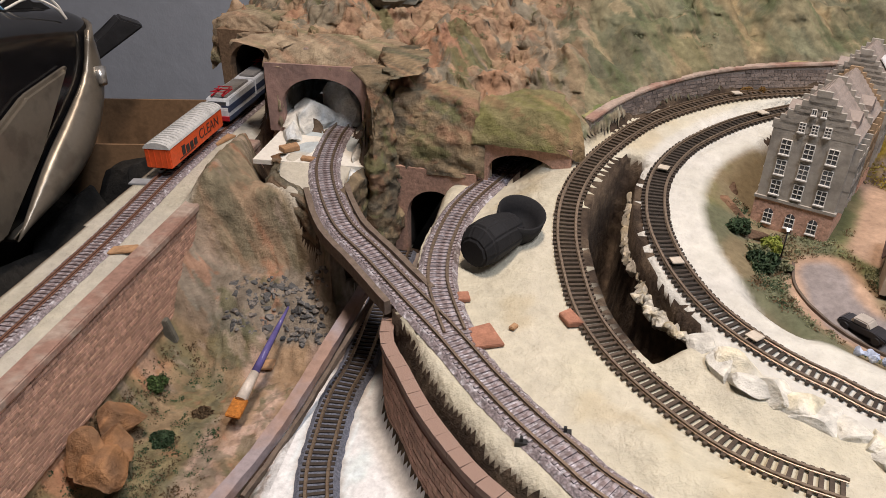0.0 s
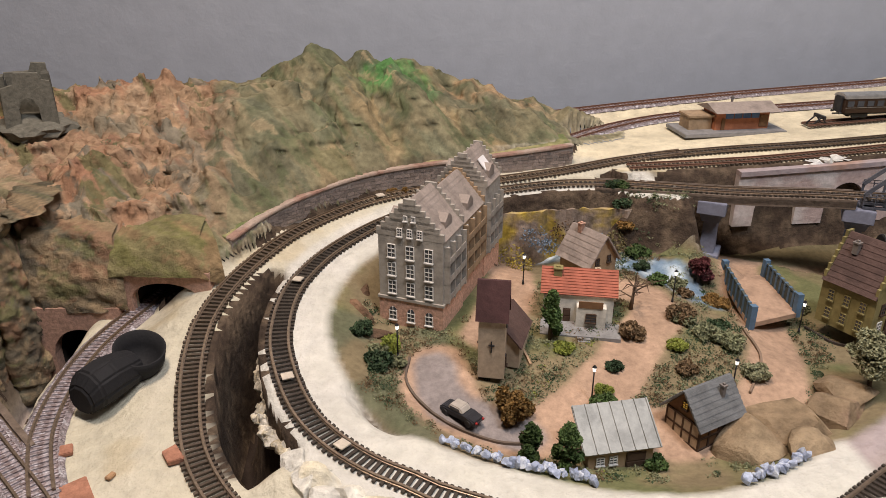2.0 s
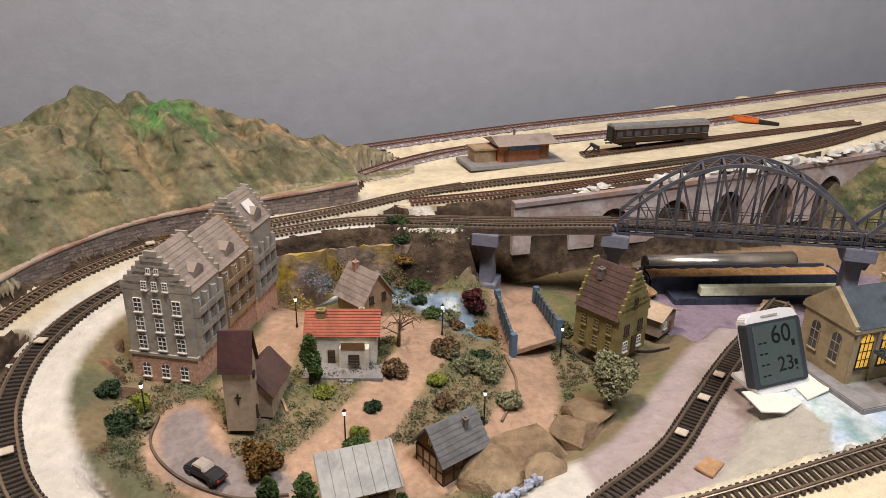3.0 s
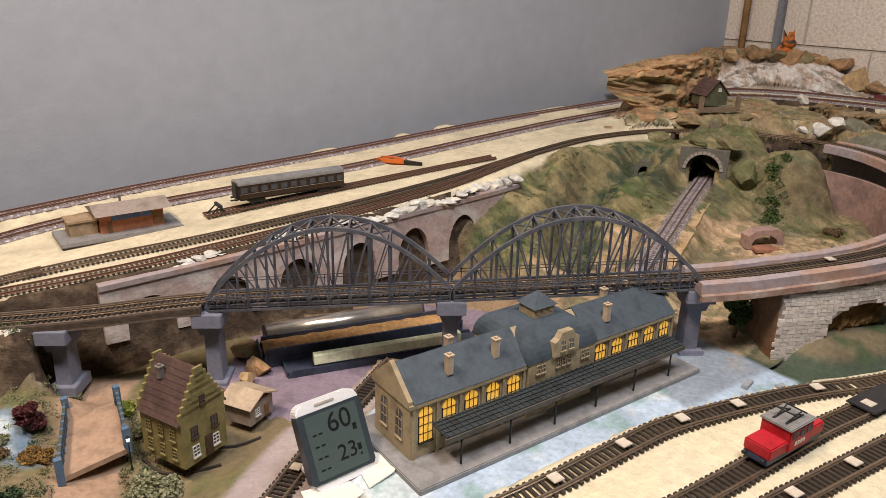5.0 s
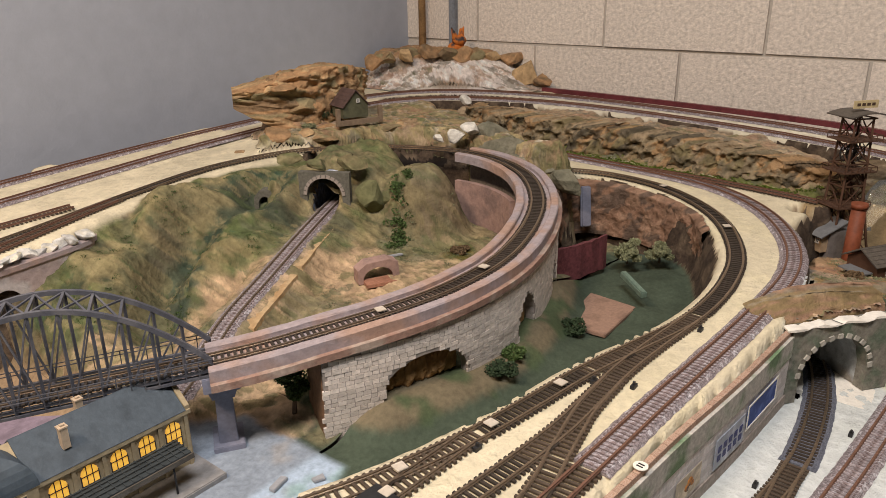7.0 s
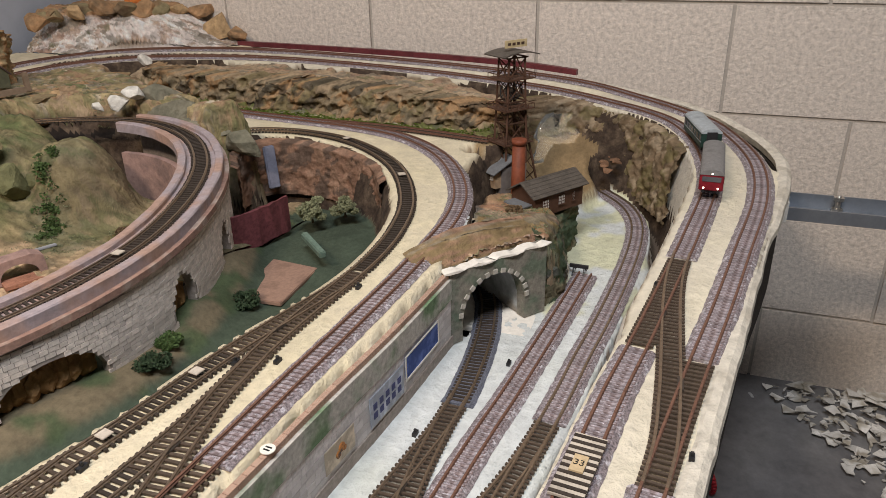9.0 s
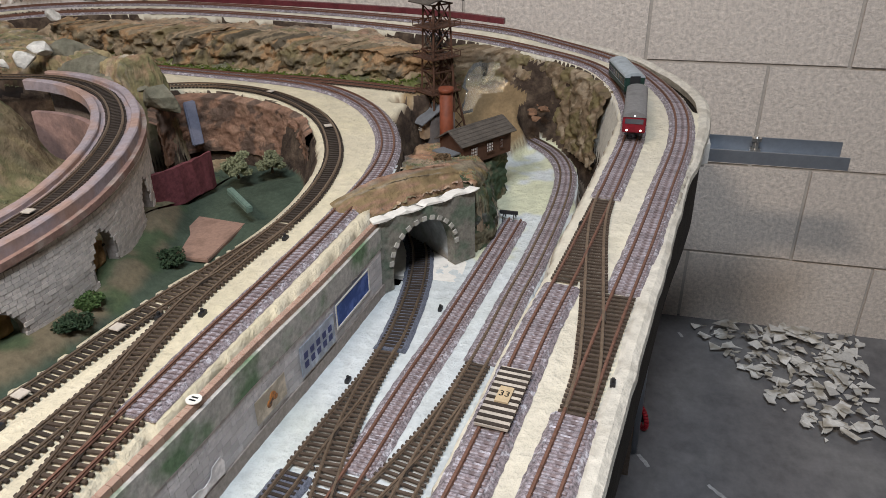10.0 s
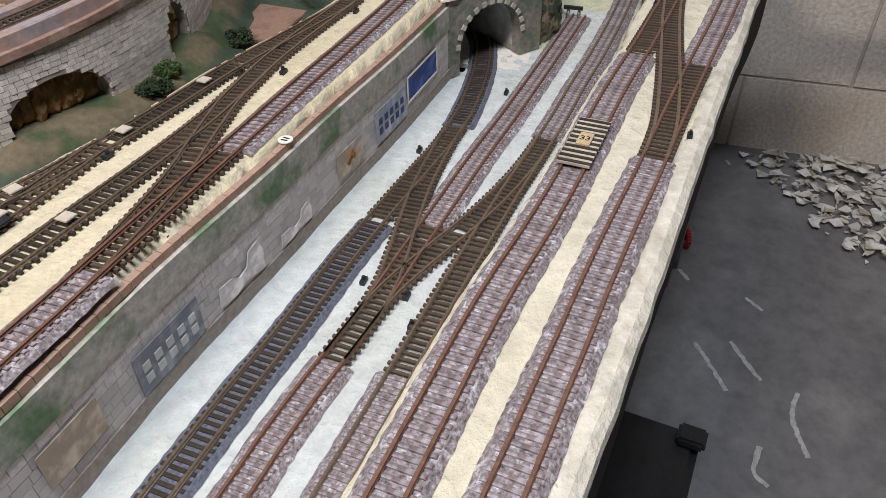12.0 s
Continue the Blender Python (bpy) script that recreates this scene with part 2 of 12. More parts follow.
for row, (start, length) in enumerate(ROWS):
    for col in range(-8, 7):
        y0, y1 = start + length * col + JOINT, start + length * (col + 1) - JOINT
        y0, y1 = max(y0, ROOM_S), min(y1, WALL_Y)
        if y1 - y0 < 0.03:
            continue
        b = new("block", block_mesh)
        b.matrix_world = Matrix.LocRotScale((WALL_X + 0.001 * ((row * 7 + col * 3) % 4 - 1.5), y0, -0.158 + row * COURSE), None, (1, (y1 - y0) / 0.40, 1))
        b.parent = wall_east

# ---------------- railway lines: (x, y, height of the sleepers' underside) ----------------
LINES = {
    "ledge": [(-0.372, 0.25, 0.452), (-0.373, 0.47, 0.453), (-0.374, 0.53, 0.453), (-0.377, 0.64, 0.454), (-0.386, 0.81, 0.455), (-0.385, 1.02, 0.456), (-0.384, 1.16, 0.456)],
    "branch": [(-0.205, 1.04, 0.475), (-0.204, 0.93, 0.475), (-0.202, 0.867, 0.475), (-0.185, 0.773, 0.474), (-0.136, 0.666, 0.470), (-0.084, 0.604, 0.467),
               (-0.040, 0.551, 0.465), (0.005, 0.498, 0.463), (0.044, 0.447, 0.462), (0.077, 0.408, 0.462), (0.109, 0.375, 0.462), (0.138, 0.348, 0.462),
               (0.23, 0.29, 0.462), (0.38, 0.24, 0.463), (0.56, 0.22, 0.466)],
    "cutting": [(0.11, 1.02, 0.464), (0.057, 0.913, 0.465), (0.018, 0.816, 0.466), (-0.012, 0.728, 0.466), (-0.021, 0.649, 0.465), (-0.017, 0.584, 0.464), (-0.004, 0.539, 0.464), (0.014, 0.494, 0.463)],
    "middle": [(0.285, 0.373, 0.465), (0.253, 0.384, 0.465), (0.217, 0.404, 0.465), (0.183, 0.438, 0.465), (0.148, 0.484, 0.466), (0.122, 0.539, 0.468), (0.108, 0.601, 0.474),
               (0.101, 0.663, 0.482), (0.106, 0.725, 0.495), (0.133, 0.797, 0.508), (0.190, 0.872, 0.525), (0.265, 0.928, 0.536), (0.324, 0.951, 0.542), (0.41, 0.968, 0.546), (0.503, 0.981, 0.550),
               (0.577, 0.99, 0.555), (0.66, 1.004, 0.562), (0.75, 1.005, 0.570)],
    "village": [(0.694, 0.431, 0.467), (0.62, 0.395, 0.468), (0.53, 0.382, 0.469), (0.43, 0.40, 0.471), (0.331, 0.449, 0.473), (0.306, 0.466, 0.475), (0.274, 0.486, 0.478), (0.242, 0.517, 0.481), (0.216, 0.556, 0.485),
                (0.197, 0.611, 0.490), (0.187, 0.670, 0.499), (0.195, 0.747, 0.507), (0.224, 0.812, 0.514), (0.261, 0.855, 0.521), (0.305, 0.890, 0.528), (0.363, 0.920, 0.535), (0.42, 0.937, 0.541), (0.483, 0.946, 0.545),
                (0.561, 0.951, 0.548), (0.636, 0.933, 0.550), (0.768, 0.870, 0.556), (0.915, 0.803, 0.566), (1.15, 0.650, 0.580), (1.40, 0.488, 0.595), (1.499, 0.437, 0.602), (1.588, 0.396, 0.610), (1.670, 0.376, 0.615), (1.771, 0.377, 0.620),
                (1.897, 0.415, 0.625), (2.002, 0.472, 0.632), (2.085, 0.557, 0.640), (2.122, 0.668, 0.645), (2.100, 0.790, 0.646), (2.03, 0.90, 0.646), (1.937, 0.985, 0.643), (1.80, 1.035, 0.634), (1.656, 1.038, 0.622),
                (1.427, 1.012, 0.604), (1.227, 0.992, 0.594), (1.140, 0.993, 0.588), (0.960, 0.993, 0.579), (0.83, 1.001, 0.573), (0.70, 1.004, 0.566)],
    "return": [(0.694, 0.431, 0.467), (0.775, 0.469, 0.467), (0.850, 0.526, 0.467), (0.93, 0.587, 0.468), (0.99, 0.628, 0.469), (1.10, 0.70, 0.472)],
    "edge_front": [(0.656, 0.968, 0.563), (0.80, 0.953, 0.570), (0.881, 0.949, 0.574), (1.061, 0.950, 0.584), (1.22, 0.960, 0.593), (1.385, 0.978, 0.602), (1.52, 1.008, 0.613), (1.61, 1.03, 0.619)],
    "back_inner": [(0.55, 1.06, 0.565), (0.67, 1.135, 0.572), (0.8, 1.18, 0.578), (0.964, 1.183, 0.586), (1.298, 1.185, 0.6), (1.673, 1.185, 0.628), (1.847, 1.185, 0.64), (2.1, 1.19, 0.65), (2.36, 1.2, 0.655),
                   (2.5, 1.156, 0.656), (2.59, 1.019, 0.659), (2.642, 0.757, 0.659), (2.652, 0.4, 0.646), (2.628, 0.115, 0.63), (2.576, -0.045, 0.618), (2.528, -0.141, 0.608), (2.46, -0.19, 0.6), (2.379, -0.218, 0.59),
                   (2.248, -0.231, 0.579), (2.076, -0.213, 0.57), (1.979, -0.2, 0.565), (1.824, -0.179, 0.56), (1.707, -0.162, 0.559), (1.568, -0.147, 0.558), (1.49, -0.137, 0.558), (1.425, -0.1265, 0.558), (1.372, -0.120, 0.558), (1.327, -0.116, 0.558), (1.262, -0.110, 0.558), (1.02, -0.090, 0.558)],
    "back_outer": [(0.5, 1.2, 0.57), (0.62, 1.24, 0.575), (0.96, 1.295, 0.586), (1.348, 1.318, 0.6), (1.78, 1.318, 0.628), (2.15, 1.29, 0.65), (2.44, 1.3, 0.655),
                   (2.614, 1.235, 0.656), (2.695, 1.08, 0.659), (2.738, 0.823, 0.659), (2.733, 0.42, 0.649), (2.698, 0.075, 0.634), (2.624, -0.1, 0.618), (2.555, -0.2, 0.607), (2.49, -0.248, 0.6), (2.367, -0.294, 0.588),
                   (2.229, -0.3, 0.577), (2.038, -0.273, 0.569), (1.906, -0.253, 0.562), (1.773, -0.231, 0.559), (1.68, -0.217, 0.558), (1.585, -0.204, 0.558), (1.506, -0.192, 0.558), (1.441, -0.183, 0.558), (1.389, -0.177, 0.558), (1.343, -0.171, 0.558), (1.278, -0.163, 0.558), (1.02, -0.130, 0.558)],
    "yard_outer": [(0.60, 0.36, 0.500), (0.761, 0.345, 0.525), (0.906, 0.338, 0.545), (1.015, 0.327, 0.556), (1.10, 0.325, 0.560), (1.173, 0.320, 0.562), (1.308, 0.288, 0.562), (1.40, 0.253, 0.562), (1.488, 0.229, 0.562), (1.568, 0.215, 0.562), (1.658, 0.202, 0.562), (1.744, 0.181, 0.563),
                   (1.847, 0.157, 0.565), (1.965, 0.156, 0.569), (2.075, 0.180, 0.577), (2.187, 0.247, 0.587), (2.262, 0.350, 0.595), (2.284, 0.455, 0.600), (2.262, 0.545, 0.604), (2.20, 0.63, 0.606)],
    "yard_loco": [(1.0, 0.250, 0.562), (1.086, 0.247, 0.562), (1.154, 0.245, 0.562), (1.265, 0.243, 0.562), (1.326, 0.238, 0.562), (1.405, 0.233, 0.5622), (1.488, 0.228, 0.5626)],
    "yard_middle": [(1.02, 0.215, 0.562), (1.160, 0.205, 0.562), (1.308, 0.193, 0.562), (1.40, 0.184, 0.562), (1.49, 0.174, 0.562), (1.56, 0.169, 0.562), (1.62, 0.170, 0.562), (1.69, 0.171, 0.5624), (1.767, 0.166, 0.563), (1.85, 0.156, 0.565)],
    "yard_link": [(1.665, 0.1705, 0.5622), (1.60, 0.167, 0.5622), (1.56, 0.160, 0.5622), (1.52, 0.152, 0.5622), (1.48, 0.143, 0.5622), (1.44, 0.138, 0.5622), (1.40, 0.1345, 0.5622), (1.35, 0.1325, 0.5622)],
    "yard_inner": [(1.10, 0.142, 0.562), (1.296, 0.132, 0.562), (1.40, 0.128, 0.562), (1.48, 0.124, 0.562), (1.545, 0.121, 0.562), (1.638, 0.117, 0.562), (1.754, 0.110, 0.562), (1.896, 0.101, 0.565), (2.040, 0.098, 0.572), (2.150, 0.125, 0.579), (2.252, 0.190, 0.587), (2.318, 0.280, 0.594), (2.343, 0.390, 0.599), (2.350, 0.575, 0.605), (2.352, 0.72, 0.610), (2.33, 0.84, 0.615)],
    "rock_spur": [(2.352, 0.50, 0.602), (2.36, 0.39, 0.600), (2.355, 0.27, 0.598), (2.335, 0.13, 0.596)],
    "low_tunnel": [(2.16, 0.10, 0.457), (2.07, 0.062, 0.457), (2.012, 0.038, 0.457), (1.924, 0.019, 0.457), (1.818, 0.010, 0.457), (1.75, 0.012, 0.457), (1.70, 0.018, 0.457), (1.633, 0.027, 0.457), (1.583, 0.033, 0.457), (1.538, 0.038, 0.457), (1.498, 0.041, 0.457), (1.427, 0.046, 0.457), (1.367, 0.052, 0.457), (1.28, 0.058, 0.457), (1.05, 0.074, 0.457)],
    "low_siding": [(2.15, -0.072, 0.457), (2.0, -0.059, 0.457), (1.832, -0.043, 0.457), (1.763, -0.035, 0.457), (1.701, -0.0285, 0.457), (1.648, -0.024, 0.457), (1.598, -0.0195, 0.457), (1.557, -0.0155, 0.457), (1.50, -0.011, 0.457), (1.442, -0.005, 0.457), (1.416, -0.001, 0.457), (1.38, 0.004, 0.457), (1.329, 0.009, 0.457), (1.294, 0.011, 0.457), (1.05, 0.030, 0.457)],
    "low_front": [(2.50, -0.045, 0.466), (2.44, -0.093, 0.465), (2.38, -0.120, 0.462), (2.31, -0.130, 0.459), (2.2, -0.129, 0.457), (2.039, -0.118, 0.457), (1.925, -0.106, 0.457), (1.843, -0.099, 0.457), (1.779, -0.092, 0.457), (1.717, -0.0845, 0.457), (1.666, -0.078, 0.457), (1.613, -0.0725, 0.457), (1.568, -0.068, 0.457), (1.528, -0.064, 0.457), (1.457, -0.058, 0.457), (1.398, -0.053, 0.457), (1.346, -0.049, 0.457), (1.311, -0.046, 0.457), (1.05, -0.026, 0.457)],
    "low_cross": [(1.80, -0.0945, 0.4572), (1.755, -0.0885, 0.4572), (1.71, -0.081, 0.4572), (1.66, -0.069, 0.4572), (1.612, -0.054, 0.4572), (1.572, -0.039, 0.4572), (1.54, -0.027, 0.4572), (1.509, -0.0165, 0.4572), (1.475, -0.009, 0.4572), (1.42, -0.0015, 0.4572)],
    "low_leg": [(1.80, 0.0105, 0.4572), (1.756, 0.0115, 0.4572), (1.69, 0.0105, 0.4572), (1.638, 0.007, 0.4572), (1.592, 0.001, 0.4572), (1.55, -0.005, 0.4572), (1.511, -0.0095, 0.4572), (1.468, -0.0080, 0.4572), (1.42, -0.0015, 0.4572)],
    "cross_right": [(2.02, -0.2045, 0.5670), (1.96, -0.2000, 0.5645), (1.902, -0.2005, 0.5620), (1.826, -0.2045, 0.5602), (1.762, -0.2085, 0.5592), (1.715, -0.2105, 0.5590), (1.658, -0.2115, 0.5586), (1.600, -0.2065, 0.5584)],
    "low_lane": [(-0.098, 0.80, 0.36), (-0.097, 0.70, 0.36), (-0.095, 0.575, 0.36), (-0.100, 0.522, 0.36), (-0.097, 0.463, 0.36), (-0.088, 0.407, 0.36), (-0.05, 0.30, 0.36)],
    "hollow": [(1.95, 0.855, 0.579), (1.867, 0.812, 0.576), (1.76, 0.763, 0.562), (1.645, 0.709, 0.545), (1.55, 0.665, 0.531), (1.46, 0.61, 0.515), (1.35, 0.55, 0.50)],
}
PATHS = {k: glide(v) for k, v in LINES.items()}

# ---------------- scenery of the layout ----------------
STEP = 0.004
gx, gy = np.meshgrid(np.arange(-0.45, 2.865, STEP), np.arange(-0.36, 1.48, STEP), indexing="ij")
hz = np.full(gx.shape, np.nan)
zone = np.full(gx.shape, -1)
tint = np.zeros(gx.shape + (3,))
wx, wy = gx + rough_map(gx, gy, 0.045, 5, 2) * 0.006, gy + rough_map(gx, gy, 0.045, 9, 2) * 0.006
CREAM, WHITE, ICE = (0.74, 0.66, 0.48), (0.78, 0.76, 0.70), (0.66, 0.73, 0.76)
MUD, SAND, PINK = (0.20, 0.14, 0.085), (0.42, 0.30, 0.19), (0.45, 0.27, 0.18)
GREEN, DARKGREEN, OLIVE = (0.10, 0.125, 0.05), (0.025, 0.065, 0.03), (0.17, 0.16, 0.075)
ROCK, REDROCK, GREYROCK = (0.34, 0.26, 0.17), (0.32, 0.19, 0.12), (0.25, 0.25, 0.19)
ZONES = ["ground_plateau", "ground_hollow", "ground_village", "plaster_deck", "ground_valley", "mountain", "plaster_yard", "ground_ravine", "corner_hill", "plaster_ledge"]


def lay(mask, z, k, colour):
    hz[mask] = np.broadcast_to(z, gx.shape)[mask]
    zone[mask] = k
    tint[mask] = colour


def dab(mask, colour, share=1.0):
    tint[mask] = tint[mask] * (1 - share) + np.array(colour) * share


near = {k: nearest(gx, gy, p[::6] if len(p) > 12 else p) for k, p in PATHS.items()}
ground_n = rough_map(gx, gy, 0.06, 21)
fine_n = rough_map(gx, gy, 0.018, 22)

EDGE = glide([(1.0, -0.157, 0.556), (1.289, -0.195, 0.556), (1.45, -0.2165, 0.556), (1.566, -0.231, 0.557), (1.72, -0.253, 0.558), (1.90, -0.277, 0.561), (2.06, -0.299, 0.566), (2.20, -0.325, 0.573), (2.32, -0.342, 0.582), (2.43, -0.335, 0.590), (2.55, -0.27, 0.603), (2.65, -0.165, 0.614), (2.725, 0.01, 0.628), (2.768, 0.25, 0.64)], 0.006)
edge_d, _, edge_s = nearest(gx, gy, EDGE[::8])
# base plaster under everything
shore = [(-0.412, 0.20), (0.22, 0.19), (0.62, 0.16), (1.0, 0.12), (1.0, -0.155), (1.289, -0.193), (1.566, -0.229), (1.90, -0.275), (2.20, -0.323), (2.32, -0.340), (2.43, -0.333), (2.55, -0.268), (2.65, -0.163), (2.725, 0.01), (2.765, 0.2), (2.79, 0.85), (2.855, 0.95), (2.855, 1.465), (2.5, 1.465), (2.40, 1.37), (1.37, 1.37), (0.95, 1.34), (0.5, 1.30), (-0.412, 1.30)]
lay(inside(gx, gy, shore), 0.40 + 0.008 * ground_n, 7, (0.13, 0.10, 0.075))
# plateau along the back wall
plate = [(0.5, 0.955), (0.58, 0.955), (0.76, 0.935), (0.90, 0.925), (1.06, 0.925), (1.20, 0.93), (1.40, 0.945), (1.52, 0.965), (1.65, 1.0), (1.80, 1.0), (1.95, 0.95), (2.10, 1.0), (2.45, 1.0), (2.5, 1.34), (2.2, 1.35), (1.8, 1.365), (1.37, 1.37), (0.95, 1.34), (0.5, 1.30)]
plate_z = np.interp(gx, [0.5, 0.8, 1.0, 1.35, 1.7, 2.0, 2.5], [0.560, 0.571, 0.581, 0.600, 0.626, 0.645, 0.655])
lay(inside(wx, wy, plate), plate_z, 0, CREAM)
# hollow inside the loop and the green slope under the plateau
hollow = [(0.62, 0.925), (1.06, 0.925), (1.40, 0.945), (1.52, 0.965), (1.65, 1.0), (1.80, 1.0), (1.95, 0.95), (2.05, 0.86), (2.10, 0.72), (2.08, 0.58), (2.0, 0.48), (2.24, 0.48), (2.2, 0.30), (2.03, 0.20), (1.75, 0.22), (1.45, 0.30), (1.36, 0.36), (1.36, 0.50), (0.95, 0.60), (0.72, 0.80)]
slope = smooth((gy - 0.74 + 0.10 * smooth((gx - 1.6) / 0.3)) / 0.22) * smooth((gx - 1.34) / 0.16)
tun = np.hypot((gx - 1.985) / 0.145, (gy - 0.86) / 0.17)
tun = np.minimum(tun, 0.15 + np.hypot((gx - 1.99) / 0.11, (gy - 0.71) / 0.13))
hol_z = 0.492 + 0.012 * ground_n + 0.095 * slope + 0.035 * smooth((gx - 1.55) / 0.3) * smooth((gy - 0.45) / 0.15)
hol_z = hol_z - 0.046 * smooth((1.42 - gx) / 0.06) * smooth((gy - 0.595) / 0.03) + 0.055 * np.abs(rough_map(gx + 0.4 * gy, gy, 0.12, 91, 4)) * smooth((gx - 1.4) / 0.1) * smooth((gy - 0.74) / 0.1)
hol_z = np.maximum(hol_z, 0.43 + 0.220 * smooth(1.35 - tun) + 0.03 * ground_n * smooth(1.6 - tun) + 0.03 * np.abs(rough_map(gx, gy, 0.06, 92, 4)) * smooth(1.3 - tun))
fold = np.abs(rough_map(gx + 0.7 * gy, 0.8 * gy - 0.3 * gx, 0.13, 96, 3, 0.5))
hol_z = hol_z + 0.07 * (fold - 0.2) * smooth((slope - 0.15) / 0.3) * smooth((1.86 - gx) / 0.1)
gorge = nearest(gx, gy, np.array([(1.825, 0.915, 0), (1.76, 0.90, 0), (1.68, 0.915, 0), (1.58, 0.865, 0), (1.50, 0.80, 0)]))[0]
hol_z = hol_z - 0.050 * smooth((0.055 - gorge) / 0.05) * smooth((gx - 1.42) / 0.1)
shoulder = smooth((0.062 - near["hollow"][0]) / 0.030) * smooth((1.86 - gx) / 0.03)
hol_z = hol_z * (1 - shoulder) + (near["hollow"][1] - 0.003 + 0.004 * fine_n) * shoulder
under = smooth((0.085 - near["village"][0]) / 0.045) * smooth((gx - 1.48) / 0.06) * smooth((0.66 - gy) / 0.06)
hol_z = np.where(under > 0.01, np.maximum(hol_z, 0.490 + 0.030 * under + 0.010 * ground_n * under), hol_z)
hm = inside(wx, wy, hollow)
lay(hm, hol_z, 1, SAND)
dab(hm & (slope > 0.25), (0.19, 0.175, 0.085), 0.8)
dab(hm & (slope > 0.1) & (rough_map(gx, gy, 0.11, 95, 4) > 0.05), (0.065, 0.085, 0.045), 0.85)
dab(hm & (ground_n + 0.4 * fine_n > 0.22) & (slope > 0.15), GREEN, 0.8)
dab(hm & (tun < 1.35), (0.19, 0.16, 0.09), 0.85)
dab(hm & (tun < 1.35) & (rough_map(gx, gy, 0.07, 93) > 0.1), (0.10, 0.115, 0.05), 0.8)
dab(hm & (tun < 1.35) & (rough_map(gx, gy, 0.05, 94) > 0.3), (0.28, 0.22, 0.12), 0.8)
dab(hm & (gorge < 0.050 + 0.02 * fine_n) & (gx > 1.44), (0.040, 0.062, 0.045), 0.85)
# shading of the folds put into the paint: dark creases, light crests
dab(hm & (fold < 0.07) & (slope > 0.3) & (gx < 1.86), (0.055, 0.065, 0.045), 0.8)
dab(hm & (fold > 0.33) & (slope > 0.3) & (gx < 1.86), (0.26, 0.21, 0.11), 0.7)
dab(hm & (gy > 0.48) & (gy < 0.74) & (rough_map(gx, gy, 0.07, 98) > 0.12) & (slope < 0.25), (0.15, 0.14, 0.09), 0.75)
dab(hm & (np.hypot((gx - 1.946) / 0.030, (gy - 0.582) / 0.022) < 1 + 0.4 * fine_n), (0.075, 0.065, 0.012), 0.9)
dab(hm & (gy < 0.44) & (gx > 1.3), (0.017, 0.052, 0.038), 0.9)
dab(hm & (under > 0.45) & (gy < 0.60), (0.17, 0.135, 0.085), 0.85)
dab(hm & (under > 0.25) & (gy < 0.60) & (rough_map(gx, gy, 0.04, 99) > 0.12), (0.055, 0.085, 0.04), 0.85)
dab(hm & (gx < 1.4) & (gy > 0.7), MUD, 0.6)
dab(hm & (gx < 1.06) & (gy > 0.86), DARKGREEN, 0.5)
# village
village = [(0.274, 0.92), (0.235, 0.80), (0.235, 0.66), (0.258, 0.59), (0.298, 0.545), (0.342, 0.506), (0.404, 0.462), (0.465, 0.438), (0.552, 0.427), (0.66, 0.455), (0.78, 0.52), (0.88, 0.60), (0.93, 0.64), (0.945, 0.69), (0.94, 0.76), (0.88, 0.82), (0.76, 0.93), (0.60, 0.97), (0.36, 0.97)]
vz = 0.440 + 0.034 * smooth((gy - 0.48) / 0.20) + -0.022 * smooth((gx - 0.67) / 0.09) * smooth((gy - 0.55) / 0.1) + 0.006 * ground_n
vz = vz - 0.028 * np.exp(-((gx - 0.50) / 0.05) ** 2 - ((gy - 0.93) / 0.08) ** 2)
vz = vz - 0.010 * np.exp(-((gx - 0.745) / 0.07) ** 2 - ((gy - 0.76) / 0.10) ** 2)
dv0, zv0, sv0 = near["village"]
dr0, zr0, _ = near["return"]
rise = smooth((0.115 - dv0) / 0.065) * smooth((0.80 - gx) / 0.1) * np.maximum(smooth((0.86 - gy) / 0.08), smooth((0.36 - gx) / 0.06))
vz = vz * (1 - rise) + (zv0 - 0.006) * rise
rise = smooth((0.10 - dr0) / 0.055) * smooth((gx - 0.66) / 0.05)
vz = vz * (1 - rise) + (zr0 - 0.003) * rise
vm = inside(wx, wy, village)
lay(vm, vz, 2, (0.20, 0.16, 0.095))
dab(vm & (ground_n > 0.05), OLIVE, 0.55)
dab(vm & (ground_n + fine_n * 0.5 > 0.28), GREEN, 0.6)
dab(vm & (gx < 0.36) & (gy < 0.72) & (ground_n > -0.2), (0.11, 0.12, 0.075), 0.8)
ROADS = {"lane_a": [(0.46, 0.88, 0), (0.455, 0.80, 0), (0.43, 0.73, 0), (0.405, 0.68, 0)], "lane_b": [(0.335, 0.60, 0), (0.345, 0.64, 0), (0.36, 0.575, 0), (0.41, 0.545, 0), (0.47, 0.57, 0), (0.53, 0.62, 0), (0.60, 0.70, 0), (0.605, 0.76, 0), (0.55, 0.77, 0)],
         "lane_c": [(0.86, 0.90, 0), (0.79, 0.88, 0), (0.755, 0.80, 0), (0.735, 0.71, 0), (0.715, 0.64, 0), (0.67, 0.57, 0), (0.60, 0.53, 0), (0.52, 0.545, 0), (0.47, 0.57, 0)]}
for name, pts in ROADS.items():
    d, _, _ = nearest(wx, wy, glide(pts, 0.02))
    dab((d < 0.030) & vm, (0.40, 0.27, 0.19), 0.95)
d, _, _ = nearest(wx, wy, glide([(0.345, 0.635, 0), (0.352, 0.585, 0), (0.41, 0.55, 0)], 0.02))
dab((d < 0.022) & vm, (0.22, 0.20, 0.20), 0.9)
